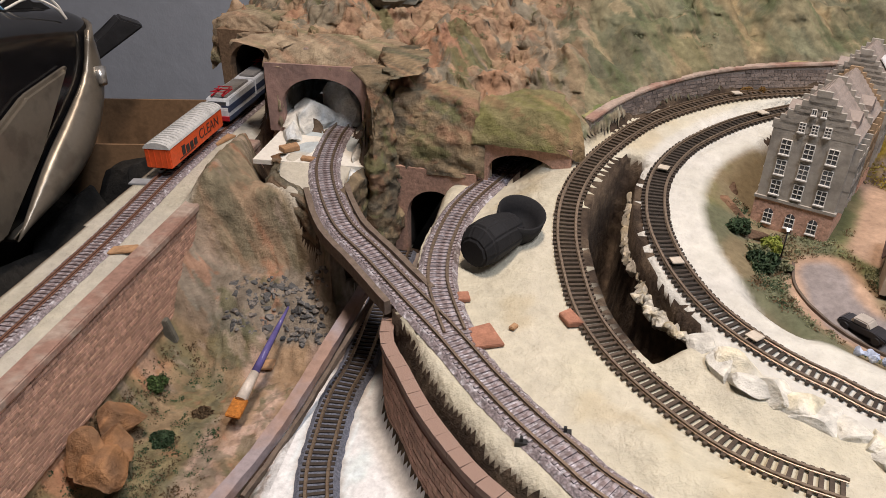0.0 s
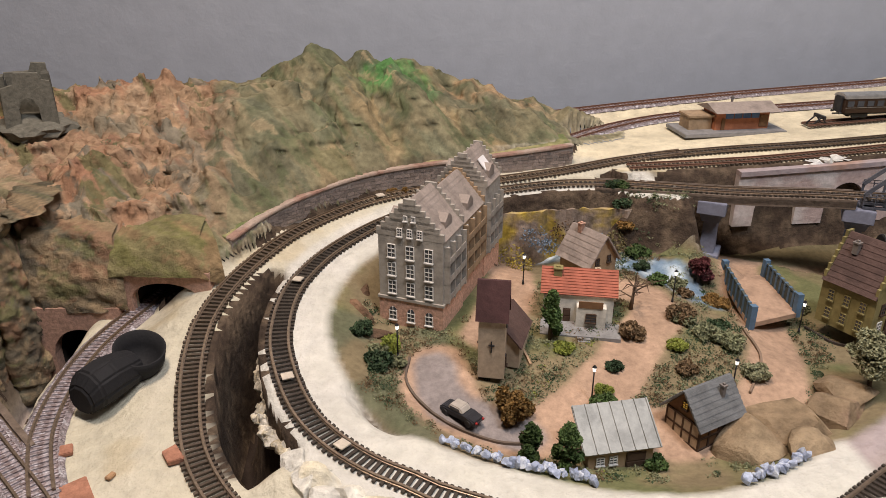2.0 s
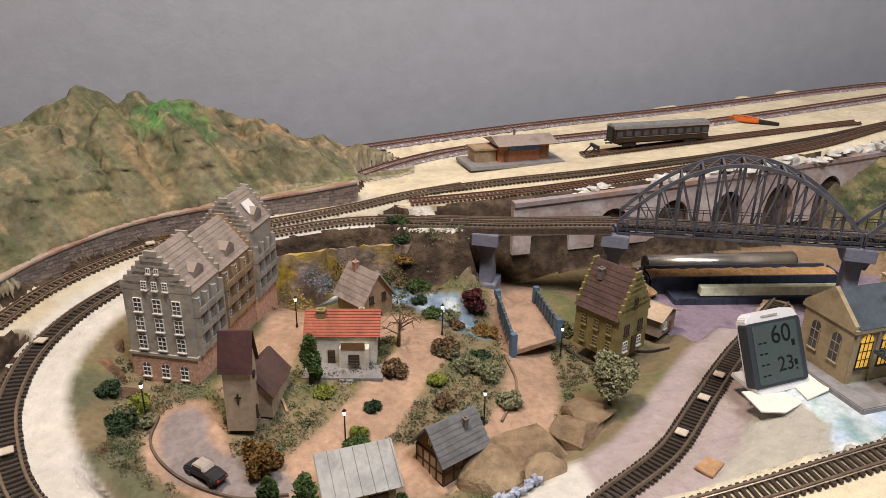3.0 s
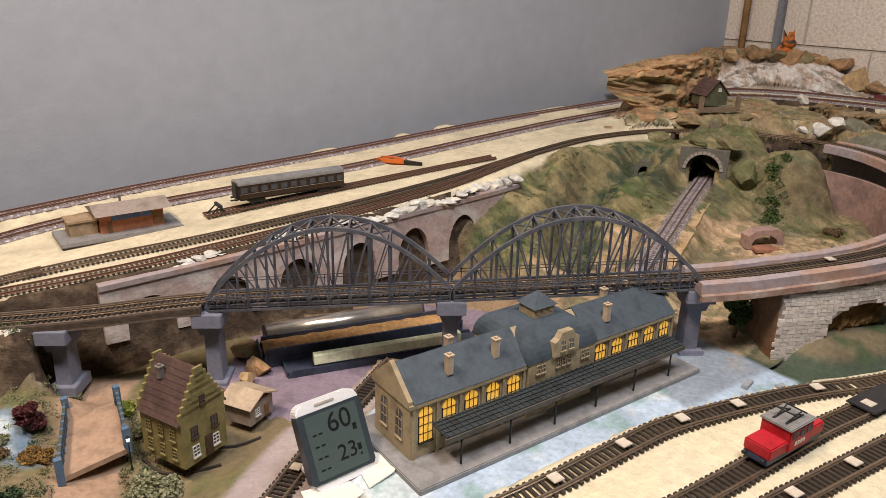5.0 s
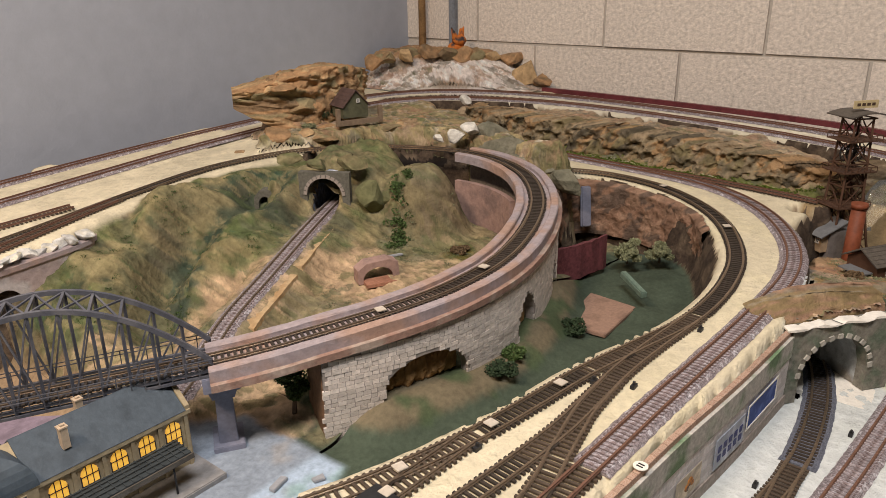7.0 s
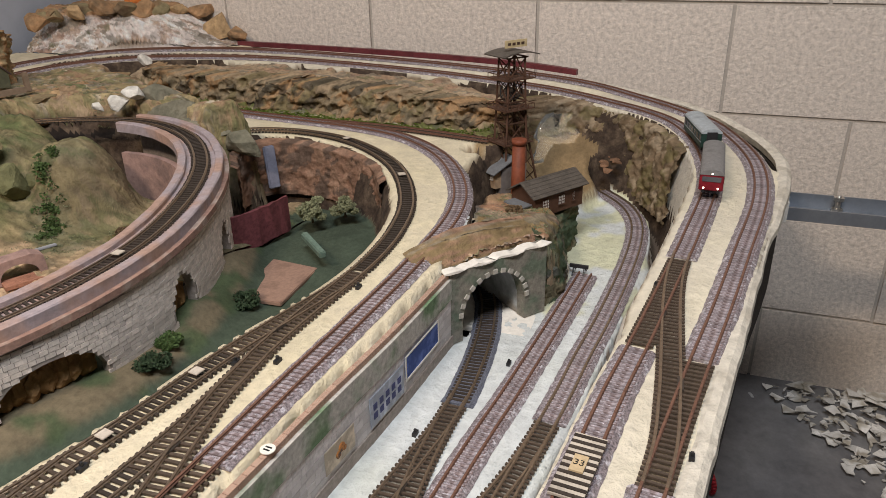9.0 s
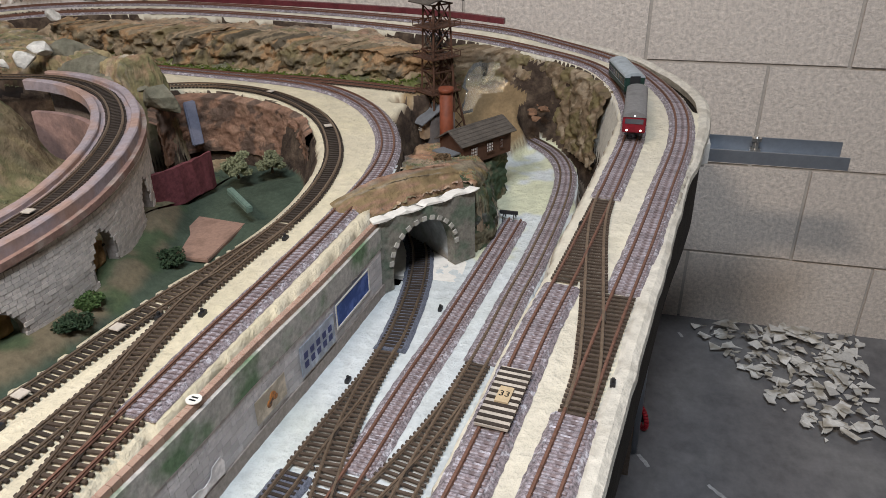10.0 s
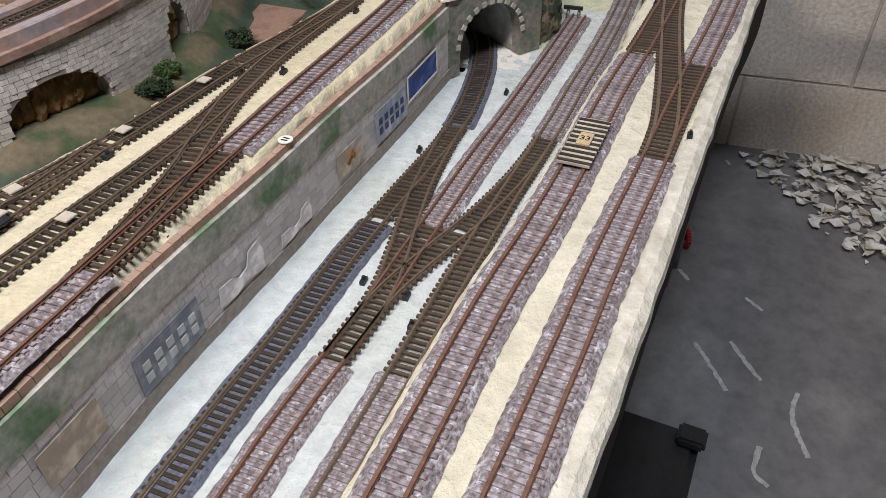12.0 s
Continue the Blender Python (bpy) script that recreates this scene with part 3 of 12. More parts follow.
d, _, _ = nearest(wx, wy, glide([(0.47, 0.98, 0), (0.52, 0.92, 0), (0.60, 0.86, 0), (0.665, 0.80, 0), (0.68, 0.74, 0)], 0.02))
dab((d < 0.022 + 0.01 * fine_n) & vm, (0.14, 0.24, 0.36), 0.8)
dab((d < 0.016) & vm & (fine_n > 0.1), (0.55, 0.62, 0.66), 0.8)
# yard and the white strip round the loop
yard = [(0.62, 0.385), (0.80, 0.372), (0.98, 0.363), (1.10, 0.357), (1.20, 0.348), (1.32, 0.318), (1.44, 0.278), (1.60, 0.245), (1.76, 0.215), (1.85, 0.19), (1.96, 0.187), (2.06, 0.215), (2.16, 0.27), (2.23, 0.36), (2.25, 0.46), (2.22, 0.55), (2.15, 0.62), (2.2, 0.72), (2.40, 0.86), (2.45, 0.5), (2.40, 0.10), (2.20, 0.05), (1.95, 0.062), (1.90, 0.066), (1.76, 0.076), (1.63, 0.090), (1.52, 0.099), (1.38, 0.114), (1.25, 0.120), (1.0, 0.138), (0.8, 0.16), (0.6, 0.18)]
stack = np.stack([near[k][0] for k in ("yard_outer", "yard_loco", "yard_middle", "yard_inner", "rock_spur")])
stack_z = np.stack([near[k][1] for k in ("yard_outer", "yard_loco", "yard_middle", "yard_inner", "rock_spur")])
w = 1 / (stack + 0.01) ** 3
lay(inside(wx, np.where(gy < 0.14, gy, wy), yard), (w * stack_z).sum(0) / w.sum(0) - 0.001 + 0.0015 * fine_n, 6, CREAM)
# rough ground between the return track and the station
lay(inside(gx, wy, [(0.70, 0.365), (1.0, 0.345), (1.02, 0.62), (0.93, 0.60), (0.85, 0.52), (0.74, 0.46)]), 0.469 + 0.018 * smooth((gx - 0.80) / 0.12) + 0.04 * smooth((0.40 - gy) / 0.03) * smooth((gx - 0.66) / 0.2) + 0.002 * fine_n, 3, (0.55, 0.53, 0.46))
# platform forecourt, sinking from the yard to the station
fore = [(0.93, 0.60), (0.93, 0.44), (0.90, 0.40), (0.985, 0.360), (1.10, 0.354), (1.22, 0.340), (1.36, 0.305), (1.46, 0.36), (1.46, 0.52), (1.30, 0.60)]
fm = inside(wx, wy, fore)
lay(fm, 0.492 + 0.05 * smooth((0.398 - 0.05 * smooth((gx - 1.1) / 0.3) - gy) / 0.045), 7, (0.38, 0.48, 0.60))
dab(fm & (gx > 1.30) & (gy > 0.40), (0.20, 0.23, 0.27), 0.8)
dab(fm & (gx > 1.36) & (ground_n > 0.1), (0.30, 0.29, 0.28), 0.7)
dab(fm & (gy < 0.41) & (gx < 1.24) & (ground_n + 0.5 * fine_n > -0.05), (0.66, 0.68, 0.64), 0.8)
dab(fm & (rough_map(gx, gy, 0.05, 97) > 0.3), (0.20, 0.33, 0.30), 0.7)
dab(fm & (fine_n + ground_n > 0.25) & (gx < 1.30), (0.62, 0.67, 0.70), 0.6)
# deck with the three left lines
deck = [(-0.047, 0.545), (-0.047, 0.510), (-0.023, 0.467), (0.003, 0.424), (0.035, 0.383), (0.062, 0.356), (0.13, 0.30), (0.22, 0.22), (0.60, 0.16), (0.64, 0.30), (0.70, 0.395), (0.60, 0.36), (0.50, 0.35), (0.40, 0.38), (0.31, 0.43), (0.25, 0.48), (0.21, 0.53), (0.18, 0.60),
        (0.17, 0.70), (0.175, 0.76), (0.21, 0.84), (0.26, 0.89), (0.33, 0.925), (0.45, 0.955), (0.60, 0.965), (0.70, 0.98), (0.60, 1.04), (0.45, 1.01), (0.30, 0.97), (0.18, 0.90), (0.09, 0.81), (0.05, 0.86), (0.08, 0.98), (0.02, 1.0), (-0.02, 0.83), (-0.05, 0.79), (-0.052, 0.64), (-0.035, 0.58)]
names = ("branch", "cutting", "middle", "village")
stack = np.stack([near[k][0] for k in names])
stack_z = np.stack([near[k][1] for k in names])
w = 1 / (stack + 0.008) ** 3
deck_z = (w * stack_z).sum(0) / w.sum(0) - 0.001
dm = inside(wx, wy, deck)
lay(dm, deck_z + 0.003 * ground_n * smooth((stack.min(0) - 0.02) / 0.02) + 0.002 * fine_n * smooth((stack.min(0) - 0.02) / 0.01), 3, (0.72, 0.67, 0.54))
foam = dm & (stack.min(0) > 0.022) & (gy < 0.53) & (gx > 0.15)
hz[foam] += (0.006 + 0.006 * ground_n + 0.004 * fine_n)[foam] * smooth((stack.min(0) - 0.022) / 0.02)[foam]
dab(dm & (ground_n > 0.3), (0.62, 0.52, 0.34), 0.5)
# white ring of the village line
dv, zv, sv = near["village"]
dr, zr, _ = near["return"]
ring = (gx < 0.72) & (((dv < 0.030) & (gy < 0.955)) | ((dv < 0.056 - 0.010 * smooth((gy - 0.5) / 0.3)) & (sv < 0) & (gy < 0.90)))
lay(ring, zv - 0.001 + 0.0012 * fine_n, 3, WHITE)
lay((dr < 0.050) & (gx > 0.69) & (gx < 1.0), zr - 0.001 + 0.001 * fine_n, 3, (0.50, 0.42, 0.42))
lay((dr < 0.024) & (gx > 0.69) & (gx < 1.06), zr - 0.001, 3, (0.48, 0.40, 0.38))
# hole between the middle line and the village line, floor painted near black as shade
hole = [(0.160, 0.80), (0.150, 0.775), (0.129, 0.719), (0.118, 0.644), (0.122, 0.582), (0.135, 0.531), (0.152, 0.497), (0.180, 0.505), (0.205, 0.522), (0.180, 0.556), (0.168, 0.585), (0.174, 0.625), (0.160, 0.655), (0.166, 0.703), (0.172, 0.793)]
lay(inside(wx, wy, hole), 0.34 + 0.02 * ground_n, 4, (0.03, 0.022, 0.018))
# valley on the left, with the low lane
valley = [(-0.325, 0.20), (-0.325, 0.90), (-0.26, 0.76), (-0.13, 0.74), (-0.12, 0.83), (-0.04, 0.82), (-0.05, 0.79), (-0.052, 0.64), (-0.035, 0.58), (-0.047, 0.545), (-0.047, 0.510), (-0.023, 0.467), (0.003, 0.424), (0.035, 0.383), (0.062, 0.356), (0.13, 0.30), (0.22, 0.22), (0.22, 0.19)]
vv = inside(gx, gy, valley)
val_z = 0.335 + 0.055 * smooth((gy - 0.56) / 0.10) + 0.035 * smooth((-0.27 - gx) / 0.06) + 0.008 * ground_n + 0.003 * fine_n + 0.08 * smooth((gy - 0.675) / 0.05) * smooth((-0.16 - gx) / 0.05)
low = gx > -0.145 + 0.02 * smooth((gy - 0.5) / 0.2)
lay(vv, np.where(low, 0.360 + 0.001 * fine_n, val_z), 4, (0.21, 0.145, 0.09))
dab(vv & ~low & (gx < -0.22) & (gy < 0.62), (0.10, 0.095, 0.05), 0.75)
dab(vv & ~low & (gx < -0.29) & (ground_n > -0.1), (0.33, 0.17, 0.10), 0.7)
dab(vv & ~low & (gy > 0.60) & (gy < 0.68), (0.15, 0.14, 0.12), 0.7)
dab(vv & ~low & (gx > -0.22) & (gy < 0.6) & (ground_n > 0), (0.38, 0.28, 0.24), 0.6)
dab(vv & ~low & (gy > 0.68), (0.17, 0.145, 0.10), 0.7)
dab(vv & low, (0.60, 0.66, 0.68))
# past y 0.56, from the trestle on, the lane ground is near black
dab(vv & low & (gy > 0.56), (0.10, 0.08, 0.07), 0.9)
# white pad before the branch tunnel, ledge of the retaining wall
pad = [(-0.275, 1.04), (-0.270, 0.80), (-0.245, 0.745), (-0.20, 0.715), (-0.155, 0.66), (-0.125, 0.68), (-0.145, 0.76), (-0.15, 1.04)]
lay(inside(wx, wy, pad), near["branch"][1] - 0.001 + 0.002 * fine_n, 3, ICE)
dab(inside(wx, wy, pad) & (gy < 0.83), (0.72, 0.66, 0.55), 0.9)
ledge = [(-0.412, 0.20), (-0.325, 0.20), (-0.325, 1.15), (-0.425, 1.15)]
lay(inside(gx, gy, ledge), near["ledge"][1] - 0.001 + 0.001 * fine_n, 9, (0.66, 0.62, 0.53))
# lower yard and the raised right-hand lines
lower = [(1.0, 0.137), (1.25, 0.119), (1.38, 0.113), (1.52, 0.098), (1.63, 0.089), (1.76, 0.075), (1.90, 0.065), (1.95, 0.058), (2.16, 0.14), (2.30, 0.12), (2.56, 0.10), (2.58, -0.06), (2.43, -0.14), (2.2, -0.17), (1.9, -0.13), (1.5, -0.085), (1.0, -0.03)]
lm = inside(wx, gy, lower)
lay(lm, 0.456 + 0.0012 * fine_n, 6, (0.68, 0.72, 0.72))
dab(lm & (gx > 2.0) & (gy < -0.02) & (ground_n > -0.1), (0.70, 0.70, 0.42), 0.7)
d1, z1, s1 = near["back_inner"]
d2, z2, s2 = near["back_outer"]
front = (gx > 1.0) & (gy < 0.2) & (gx + gy < 3.2)
sure = ((d1 < 0.034) | (d2 < 0.040) | ((s1 < 0) & (s2 > 0) & (d1 < 0.1) & (d2 < 0.1))) & ((gx > 2.0) | (gy < 0))
sure |= (gx > 1.0) & (gx < 2.3) & (gy < -0.08) & (gy < np.interp(gx, [1.0, 1.26, 1.44, 1.6, 1.9, 2.1, 2.3], [-0.050, -0.087, -0.108, -0.128, -0.144, -0.170, -0.190])) & (gy > np.interp(gx, [1.0, 1.289, 1.45, 1.566, 1.72, 1.9, 2.06, 2.3], [-0.157, -0.195, -0.2165, -0.231, -0.253, -0.277, -0.299, -0.340]))
sure &= ~((gx > 1.0) & (gy < 0.25) & ((edge_s < 0) | (edge_d < 0.003)))
w1, w2 = 1 / (d1 + 0.005) ** 2, 1 / (d2 + 0.005) ** 2
outer_z = (w1 * z1 + w2 * z2) / (w1 + w2) - 0.001
lay(sure, outer_z + 0.001 * fine_n, 6, (0.76, 0.70, 0.56))
# mound over the stone portal, up to the mine
mound = [(1.91, 0.070), (2.035, -0.024), (2.07, -0.05), (2.12, -0.045), (2.20, -0.02), (2.24, 0.03), (2.30, 0.09), (2.24, 0.12), (2.12, 0.085), (2.04, 0.07)]
mo = inside(wx, wy, mound)
lay(mo, np.interp(gx, [1.9, 2.0, 2.1, 2.2, 2.3], [0.556, 0.564, 0.560, 0.538, 0.53]) * np.ones_like(gx) + 0.010 * ground_n - 0.06 * smooth((-0.02 - gy) / 0.04) * smooth((gx - 2.0) / 0.05), 8, (0.34, 0.20, 0.12))
dab(mo & (ground_n > 0.0), (0.22, 0.17, 0.07), 0.7)
dab(mo & (gy < -0.03), DARKGREEN, 0.7)
# rock bank between yard and back line, ravine towards the mine
bank = [(2.385, 0.86), (2.385, 0.13), (2.44, 0.10), (2.56, 0.16), (2.612, 0.30), (2.61, 0.78), (2.54, 1.02), (2.42, 0.98)]
bmask = inside(wx, wy, bank) & ~(sure & (d1 < 0.034))
lay(bmask, np.interp(gy, [0.1, 0.3, 0.9], [0.618, 0.640, 0.655]) * np.ones_like(gx) - 0.045 * smooth((2.43 - gx) / 0.045) + 0.010 * fine_n, 8, ROCK)
dab(bmask & (gx < 2.41), (0.08, 0.11, 0.02), 0.8)
ravine = [(2.30, 0.16), (2.44, 0.12), (2.56, 0.16), (2.60, 0.04), (2.56, -0.06), (2.48, -0.045), (2.36, 0.0)]
rm = inside(wx, wy, ravine) & ~sure
lay(rm, 0.49 + 0.02 * ground_n + 0.01 * fine_n + 0.06 * smooth((gx - 2.44) / 0.1), 7, (0.24, 0.17, 0.09))
# shelf of dirt behind the loop, the two hills in the corner
shelf = [(1.90, 1.03), (1.99, 0.985), (2.09, 0.88), (2.15, 0.78), (2.165, 0.66), (2.13, 0.56), (2.20, 0.50), (2.23, 0.60), (2.30, 0.78), (2.40, 0.98), (2.47, 1.08), (2.30, 1.13), (2.0, 1.14)]
sm = inside(wx, wy, shelf)
lay(sm, 0.672 + 0.012 * ground_n + 0.006 * fine_n, 8, (0.30, 0.24, 0.13))
dab(sm & (ground_n > 0.12), OLIVE, 0.7)
dab(sm & (fine_n > 0.35), (0.55, 0.50, 0.42), 0.7)
# torn gap, filled with near black in place of the shade inside
gap = [(2.085, 0.93), (2.06, 0.905), (2.10, 0.86), (2.135, 0.80), (2.150, 0.72), (2.175, 0.73), (2.165, 0.82), (2.13, 0.90)]
lay(inside(wx, wy, gap), 0.60, 7, (0.02, 0.015, 0.012))
crag = np.hypot((gx - 2.10) / 0.13, (gy - 1.11) / 0.08)
knoll = np.hypot((gx - 2.85) / 0.26, (gy - 1.42) / 0.46)
lay(inside(gx, gy, [(2.74, 0.9), (2.86, 0.9), (2.86, 1.47), (2.3, 1.47), (2.3, 1.25), (2.6, 1.25)]) & (near["back_outer"][0] > 0.03), 0.655 + 0.004 * fine_n, 6, CREAM)
cm = (crag < 1.0 + 0.15 * ground_n) | (knoll < 1.0 + 0.1 * ground_n)
cz = np.maximum(0.655 + 0.115 * smooth(1.6 * (1 - crag)) + 0.010 * fine_n, 0.655 + 0.10 * smooth(2.2 * (1 - knoll))) + 0.010 * ground_n
lay(cm & ~((d1 < 0.03) | (d2 < 0.03)) | (cm & (crag < 1.0)), cz, 8, (0.36, 0.22, 0.12))
dab(cm & (knoll < 1.1) & (cz < 0.735), (0.66, 0.60, 0.56), 0.95)
# the mountain
FOOT = [(-0.45, 1.085, 0.545), (-0.425, 1.070, 0.560), (-0.345, 1.062, 0.566), (-0.328, 0.99, 0.572), (-0.31, 0.925, 0.568), (-0.285, 0.914, 0.562), (-0.215, 0.914, 0.562), (-0.160, 0.908, 0.556), (-0.137, 0.800, 0.548), (-0.10, 0.806, 0.538), (-0.05, 0.812, 0.538), (0.0, 0.81, 0.525), (0.09, 0.790, 0.518), (0.125, 0.840, 0.532), (0.175, 0.900, 0.552), (0.26, 0.960, 0.568), (0.33, 0.986, 0.573), (0.45, 1.010, 0.580), (0.575, 1.035, 0.585), (0.62, 1.07, 0.575), (0.69, 1.10, 0.568)]
RIDGE = [(-0.45, 1.13, 0.578), (-0.38, 1.125, 0.604), (-0.30, 1.12, 0.635), (-0.22, 1.12, 0.658), (-0.10, 1.12, 0.662), (0.02, 1.12, 0.662), (0.10, 1.13, 0.660), (0.22, 1.15, 0.700), (0.33, 1.16, 0.690), (0.46, 1.17, 0.655), (0.58, 1.17, 0.612), (0.70, 1.15, 0.575)]
df, zf, _ = nearest(gx, gy, np.array(FOOT))
dg, zg, _ = nearest(gx, gy, np.array(RIDGE))
hill = [p[:2] for p in FOOT] + [(0.72, 1.16), (0.66, 1.26), (0.45, 1.30), (-0.45, 1.30)]
mm = inside(wx, wy, hill) & ~((near["back_inner"][0] < 0.02) & (gx > 0.60))
share = np.clip(df / (df + dg + 1e-6), 0, 1)
behind = gy > np.interp(gx, [p[0] for p in RIDGE], [p[1] for p in RIDGE])
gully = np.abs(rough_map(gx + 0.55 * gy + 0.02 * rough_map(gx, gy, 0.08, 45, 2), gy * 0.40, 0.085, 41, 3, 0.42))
mz = zf + (zg - zf) * share ** 0.85
mz = np.where(behind, zg - 0.55 * dg, mz)
west = smooth((0.14 - gx) / 0.12)
ridges = 1 - np.abs(rough_map(gx, gy, 0.055, 43, 5, 0.6)) * 2.4
steps = np.round((mz + 0.02 * ground_n) / 0.022 + 0.6 * fine_n) * 0.022
mz = mz + west * (0.35 * (steps - mz) + 0.006 * ridges + 0.006 * rough_map(gx, gy, 0.02, 44, 3))
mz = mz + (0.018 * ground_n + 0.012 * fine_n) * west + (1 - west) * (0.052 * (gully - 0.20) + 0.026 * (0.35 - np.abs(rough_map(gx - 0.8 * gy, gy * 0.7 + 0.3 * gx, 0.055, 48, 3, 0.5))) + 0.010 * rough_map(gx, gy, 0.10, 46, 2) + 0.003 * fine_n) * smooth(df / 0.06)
lay(mm, mz, 5, ROCK)
dab(mm & (west > 0.5) & (ground_n > 0.1), REDROCK, 0.8)
dab(mm & (west > 0.5) & (rough_map(gx, gy, 0.04, 51) > 0.25), (0.31, 0.21, 0.135), 0.7)
dab(mm & (west > 0.4) & (rough_map(gx, gy, 0.05, 52) > 0.3), GREYROCK, 0.8)
dab(mm & (west < 0.6), (0.155, 0.145, 0.088), 0.9)
# gully bottoms painted darker, crease shade carried by the colour
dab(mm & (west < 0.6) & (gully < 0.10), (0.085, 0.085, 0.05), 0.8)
dab(mm & (west < 0.6) & (rough_map(gx, gy, 0.09, 47) > 0.15), (0.135, 0.14, 0.09), 0.7)
dab(mm & (gx > 0.16) & (rough_map(gx + 0.5 * gy, gy * 0.5, 0.06, 49) > 0.26), (0.27, 0.20, 0.11), 0.7)
dab(mm & (gx > 0.12) & (rough_map(gx, gy, 0.05, 50) > 0.22), (0.085, 0.095, 0.055), 0.7)
dab(mm & (np.hypot((gx - 0.335) / 0.07, (gy - 1.115) / 0.035) < 1 + 0.5 * fine_n), (0.07, 0.21, 0.06), 0.75)
dab(mm & (np.hypot((gx - 0.47) / 0.10, (gy - 1.15) / 0.05) < 1) & (fine_n > 0), (0.45, 0.28, 0.16), 0.6)
tint[mm & (west > 0.5)] *= (0.95, 0.86, 0.84)
# beds under the lines
for key, (d, z, _) in near.items():
    if key in ("low_cross", "low_leg", "cross_right"):
        continue
    keep = d < 0.021
    if key in ("ledge", "branch", "cutting"):
        keep &= gy < (1.06 if key == "ledge" else 0.90)
    if key == "cutting":
        keep &= gy < 0.80
    if key in ("branch",):
        keep &= ~((gx > -0.135) & (gx < -0.045)) & ((gx > -0.05) | (gx < -0.13))
    if key == "village":
        keep &= (gx < 0.62) | ((gx < 2.02) & (gy > 0.97))
    if key in ("low_tunnel",):
        keep &= gx < 1.93
    if key in ("hollow",):
        keep &= gx < 1.875
    if key in ("back_inner", "back_outer"):
        keep &= ~((gx > 1.88) & (gx < 2.40) & (gy > 0.9)) & (gx > 0.62)
    keep &= zone >= 0
    hz[keep] = z[keep] - 0.0012
    if key in ("hollow", "low_lane"):
        dab(keep, (0.30, 0.24, 0.2), 0.8)

# below the wall with posters the ground is the lower yard
wall_y = np.interp(gx, [1.0, 1.25, 1.38, 1.52, 1.63, 1.76, 1.91], [0.134, 0.116, 0.110, 0.095, 0.086, 0.072, 0.061])
foot_ = (gx > 1.0) & (gx < 1.90) & (gy < wall_y) & (gy > wall_y - 0.04) & (hz > 0.50)
hz[foot_] = 0.456
tint[foot_] = (0.68, 0.72, 0.72)
strip_ = (gx > 1.0) & (gx < 1.90) & (gy >= wall_y) & (gy < wall_y + 0.009)
hz[strip_] = np.minimum(hz[strip_], 0.5495)
# round off the plaster lips, away from the beds
bed_d = np.min(np.stack([v[0] for v in near.values()]), 0)
before = hz.copy()
stay = (nearest(gx, gy, np.array([(1.0, 0.137, 0), (1.25, 0.119, 0), (1.38, 0.113, 0), (1.52, 0.098, 0), (1.63, 0.089, 0), (1.76, 0.075, 0), (1.91, 0.065, 0)]))[0] < 0.03) | (nearest(gx, gy, np.array([(1.91, 0.07, 0), (2.04, -0.04, 0)]))[0] < 0.05)
for _ in range(7):
    pad_z = np.pad(hz, 1, mode="edge")
    total, count = np.zeros_like(hz), np.zeros_like(hz)
    for a in range(3):
        for b in range(3):
            q = pad_z[a:a + hz.shape[0], b:b + hz.shape[1]]
            ok = ~np.isnan(q)
            total[ok] += q[ok]
            count[ok] += 1
    soft = np.where(np.isnan(hz), np.nan, total / np.maximum(count, 1))
    hz = np.where((bed_d < 0.019) | (zone == 5) | stay, hz, soft)
moved = np.abs(hz - before)

# rocky zones also shift sideways a little, so that cliffs are not smooth curtains
rocky = (zone == 5) | (zone == 8)
sx = np.where(rocky, 0.008 * rough_map(gx + 3 * np.nan_to_num(hz), gy, 0.035, 61, 4, 0.6), 0.0)
sy = np.where(rocky, 0.008 * rough_map(gx, gy + 3 * np.nan_to_num(hz), 0.035, 62, 4, 0.6), 0.0)
# the broken edges beside the beds run along the lines
bx, by = np.gradient(bed_d, STEP)
high = bed_d < 0.019
top_z, low_v = np.full(hz.shape, -9.0), np.full(hz.shape, 9.0)
far_n, near_n = np.zeros(hz.shape, bool), np.zeros(hz.shape, bool)
pad_h, pad_b = np.pad(np.nan_to_num(hz, nan=0.3), 1, mode="edge"), np.pad(high, 1, mode="edge")
for a in range(3):
    for b in range(3):
        q, r = pad_h[a:a + hz.shape[0], b:b + hz.shape[1]], pad_b[a:a + hz.shape[0], b:b + hz.shape[1]]
        top_z, low_v = np.maximum(top_z, q), np.minimum(low_v, q)
        far_n |= ~r
        near_n |= r
brink = (top_z - low_v > 0.007) & (far_n & near_n) & ~rocky
goal = 0.0215 + 0.0012 * rough_map(gx, gy, 0.02, 63, 3) + np.where(high, 0.0, 0.0012)
sx = np.where(brink, (goal - bed_d) * bx, sx)
sy = np.where(brink, (goal - bed_d) * by, sy)
# let the paints run into one another a little
soft_t = np.zeros_like(tint)
pad_t = np.pad(tint, ((1, 1), (1, 1), (0, 0)), mode="edge")
for a in range(3):
    for b in range(3):
        soft_t += pad_t[a:a + tint.shape[0], b:b + tint.shape[1]] / 9
tint = np.where((zone >= 0)[..., None], soft_t * 0.8 + tint * 0.2, tint)
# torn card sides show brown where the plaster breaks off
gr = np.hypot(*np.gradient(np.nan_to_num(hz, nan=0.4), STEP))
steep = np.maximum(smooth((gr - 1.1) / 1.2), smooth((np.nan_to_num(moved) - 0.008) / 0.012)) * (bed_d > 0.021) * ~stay
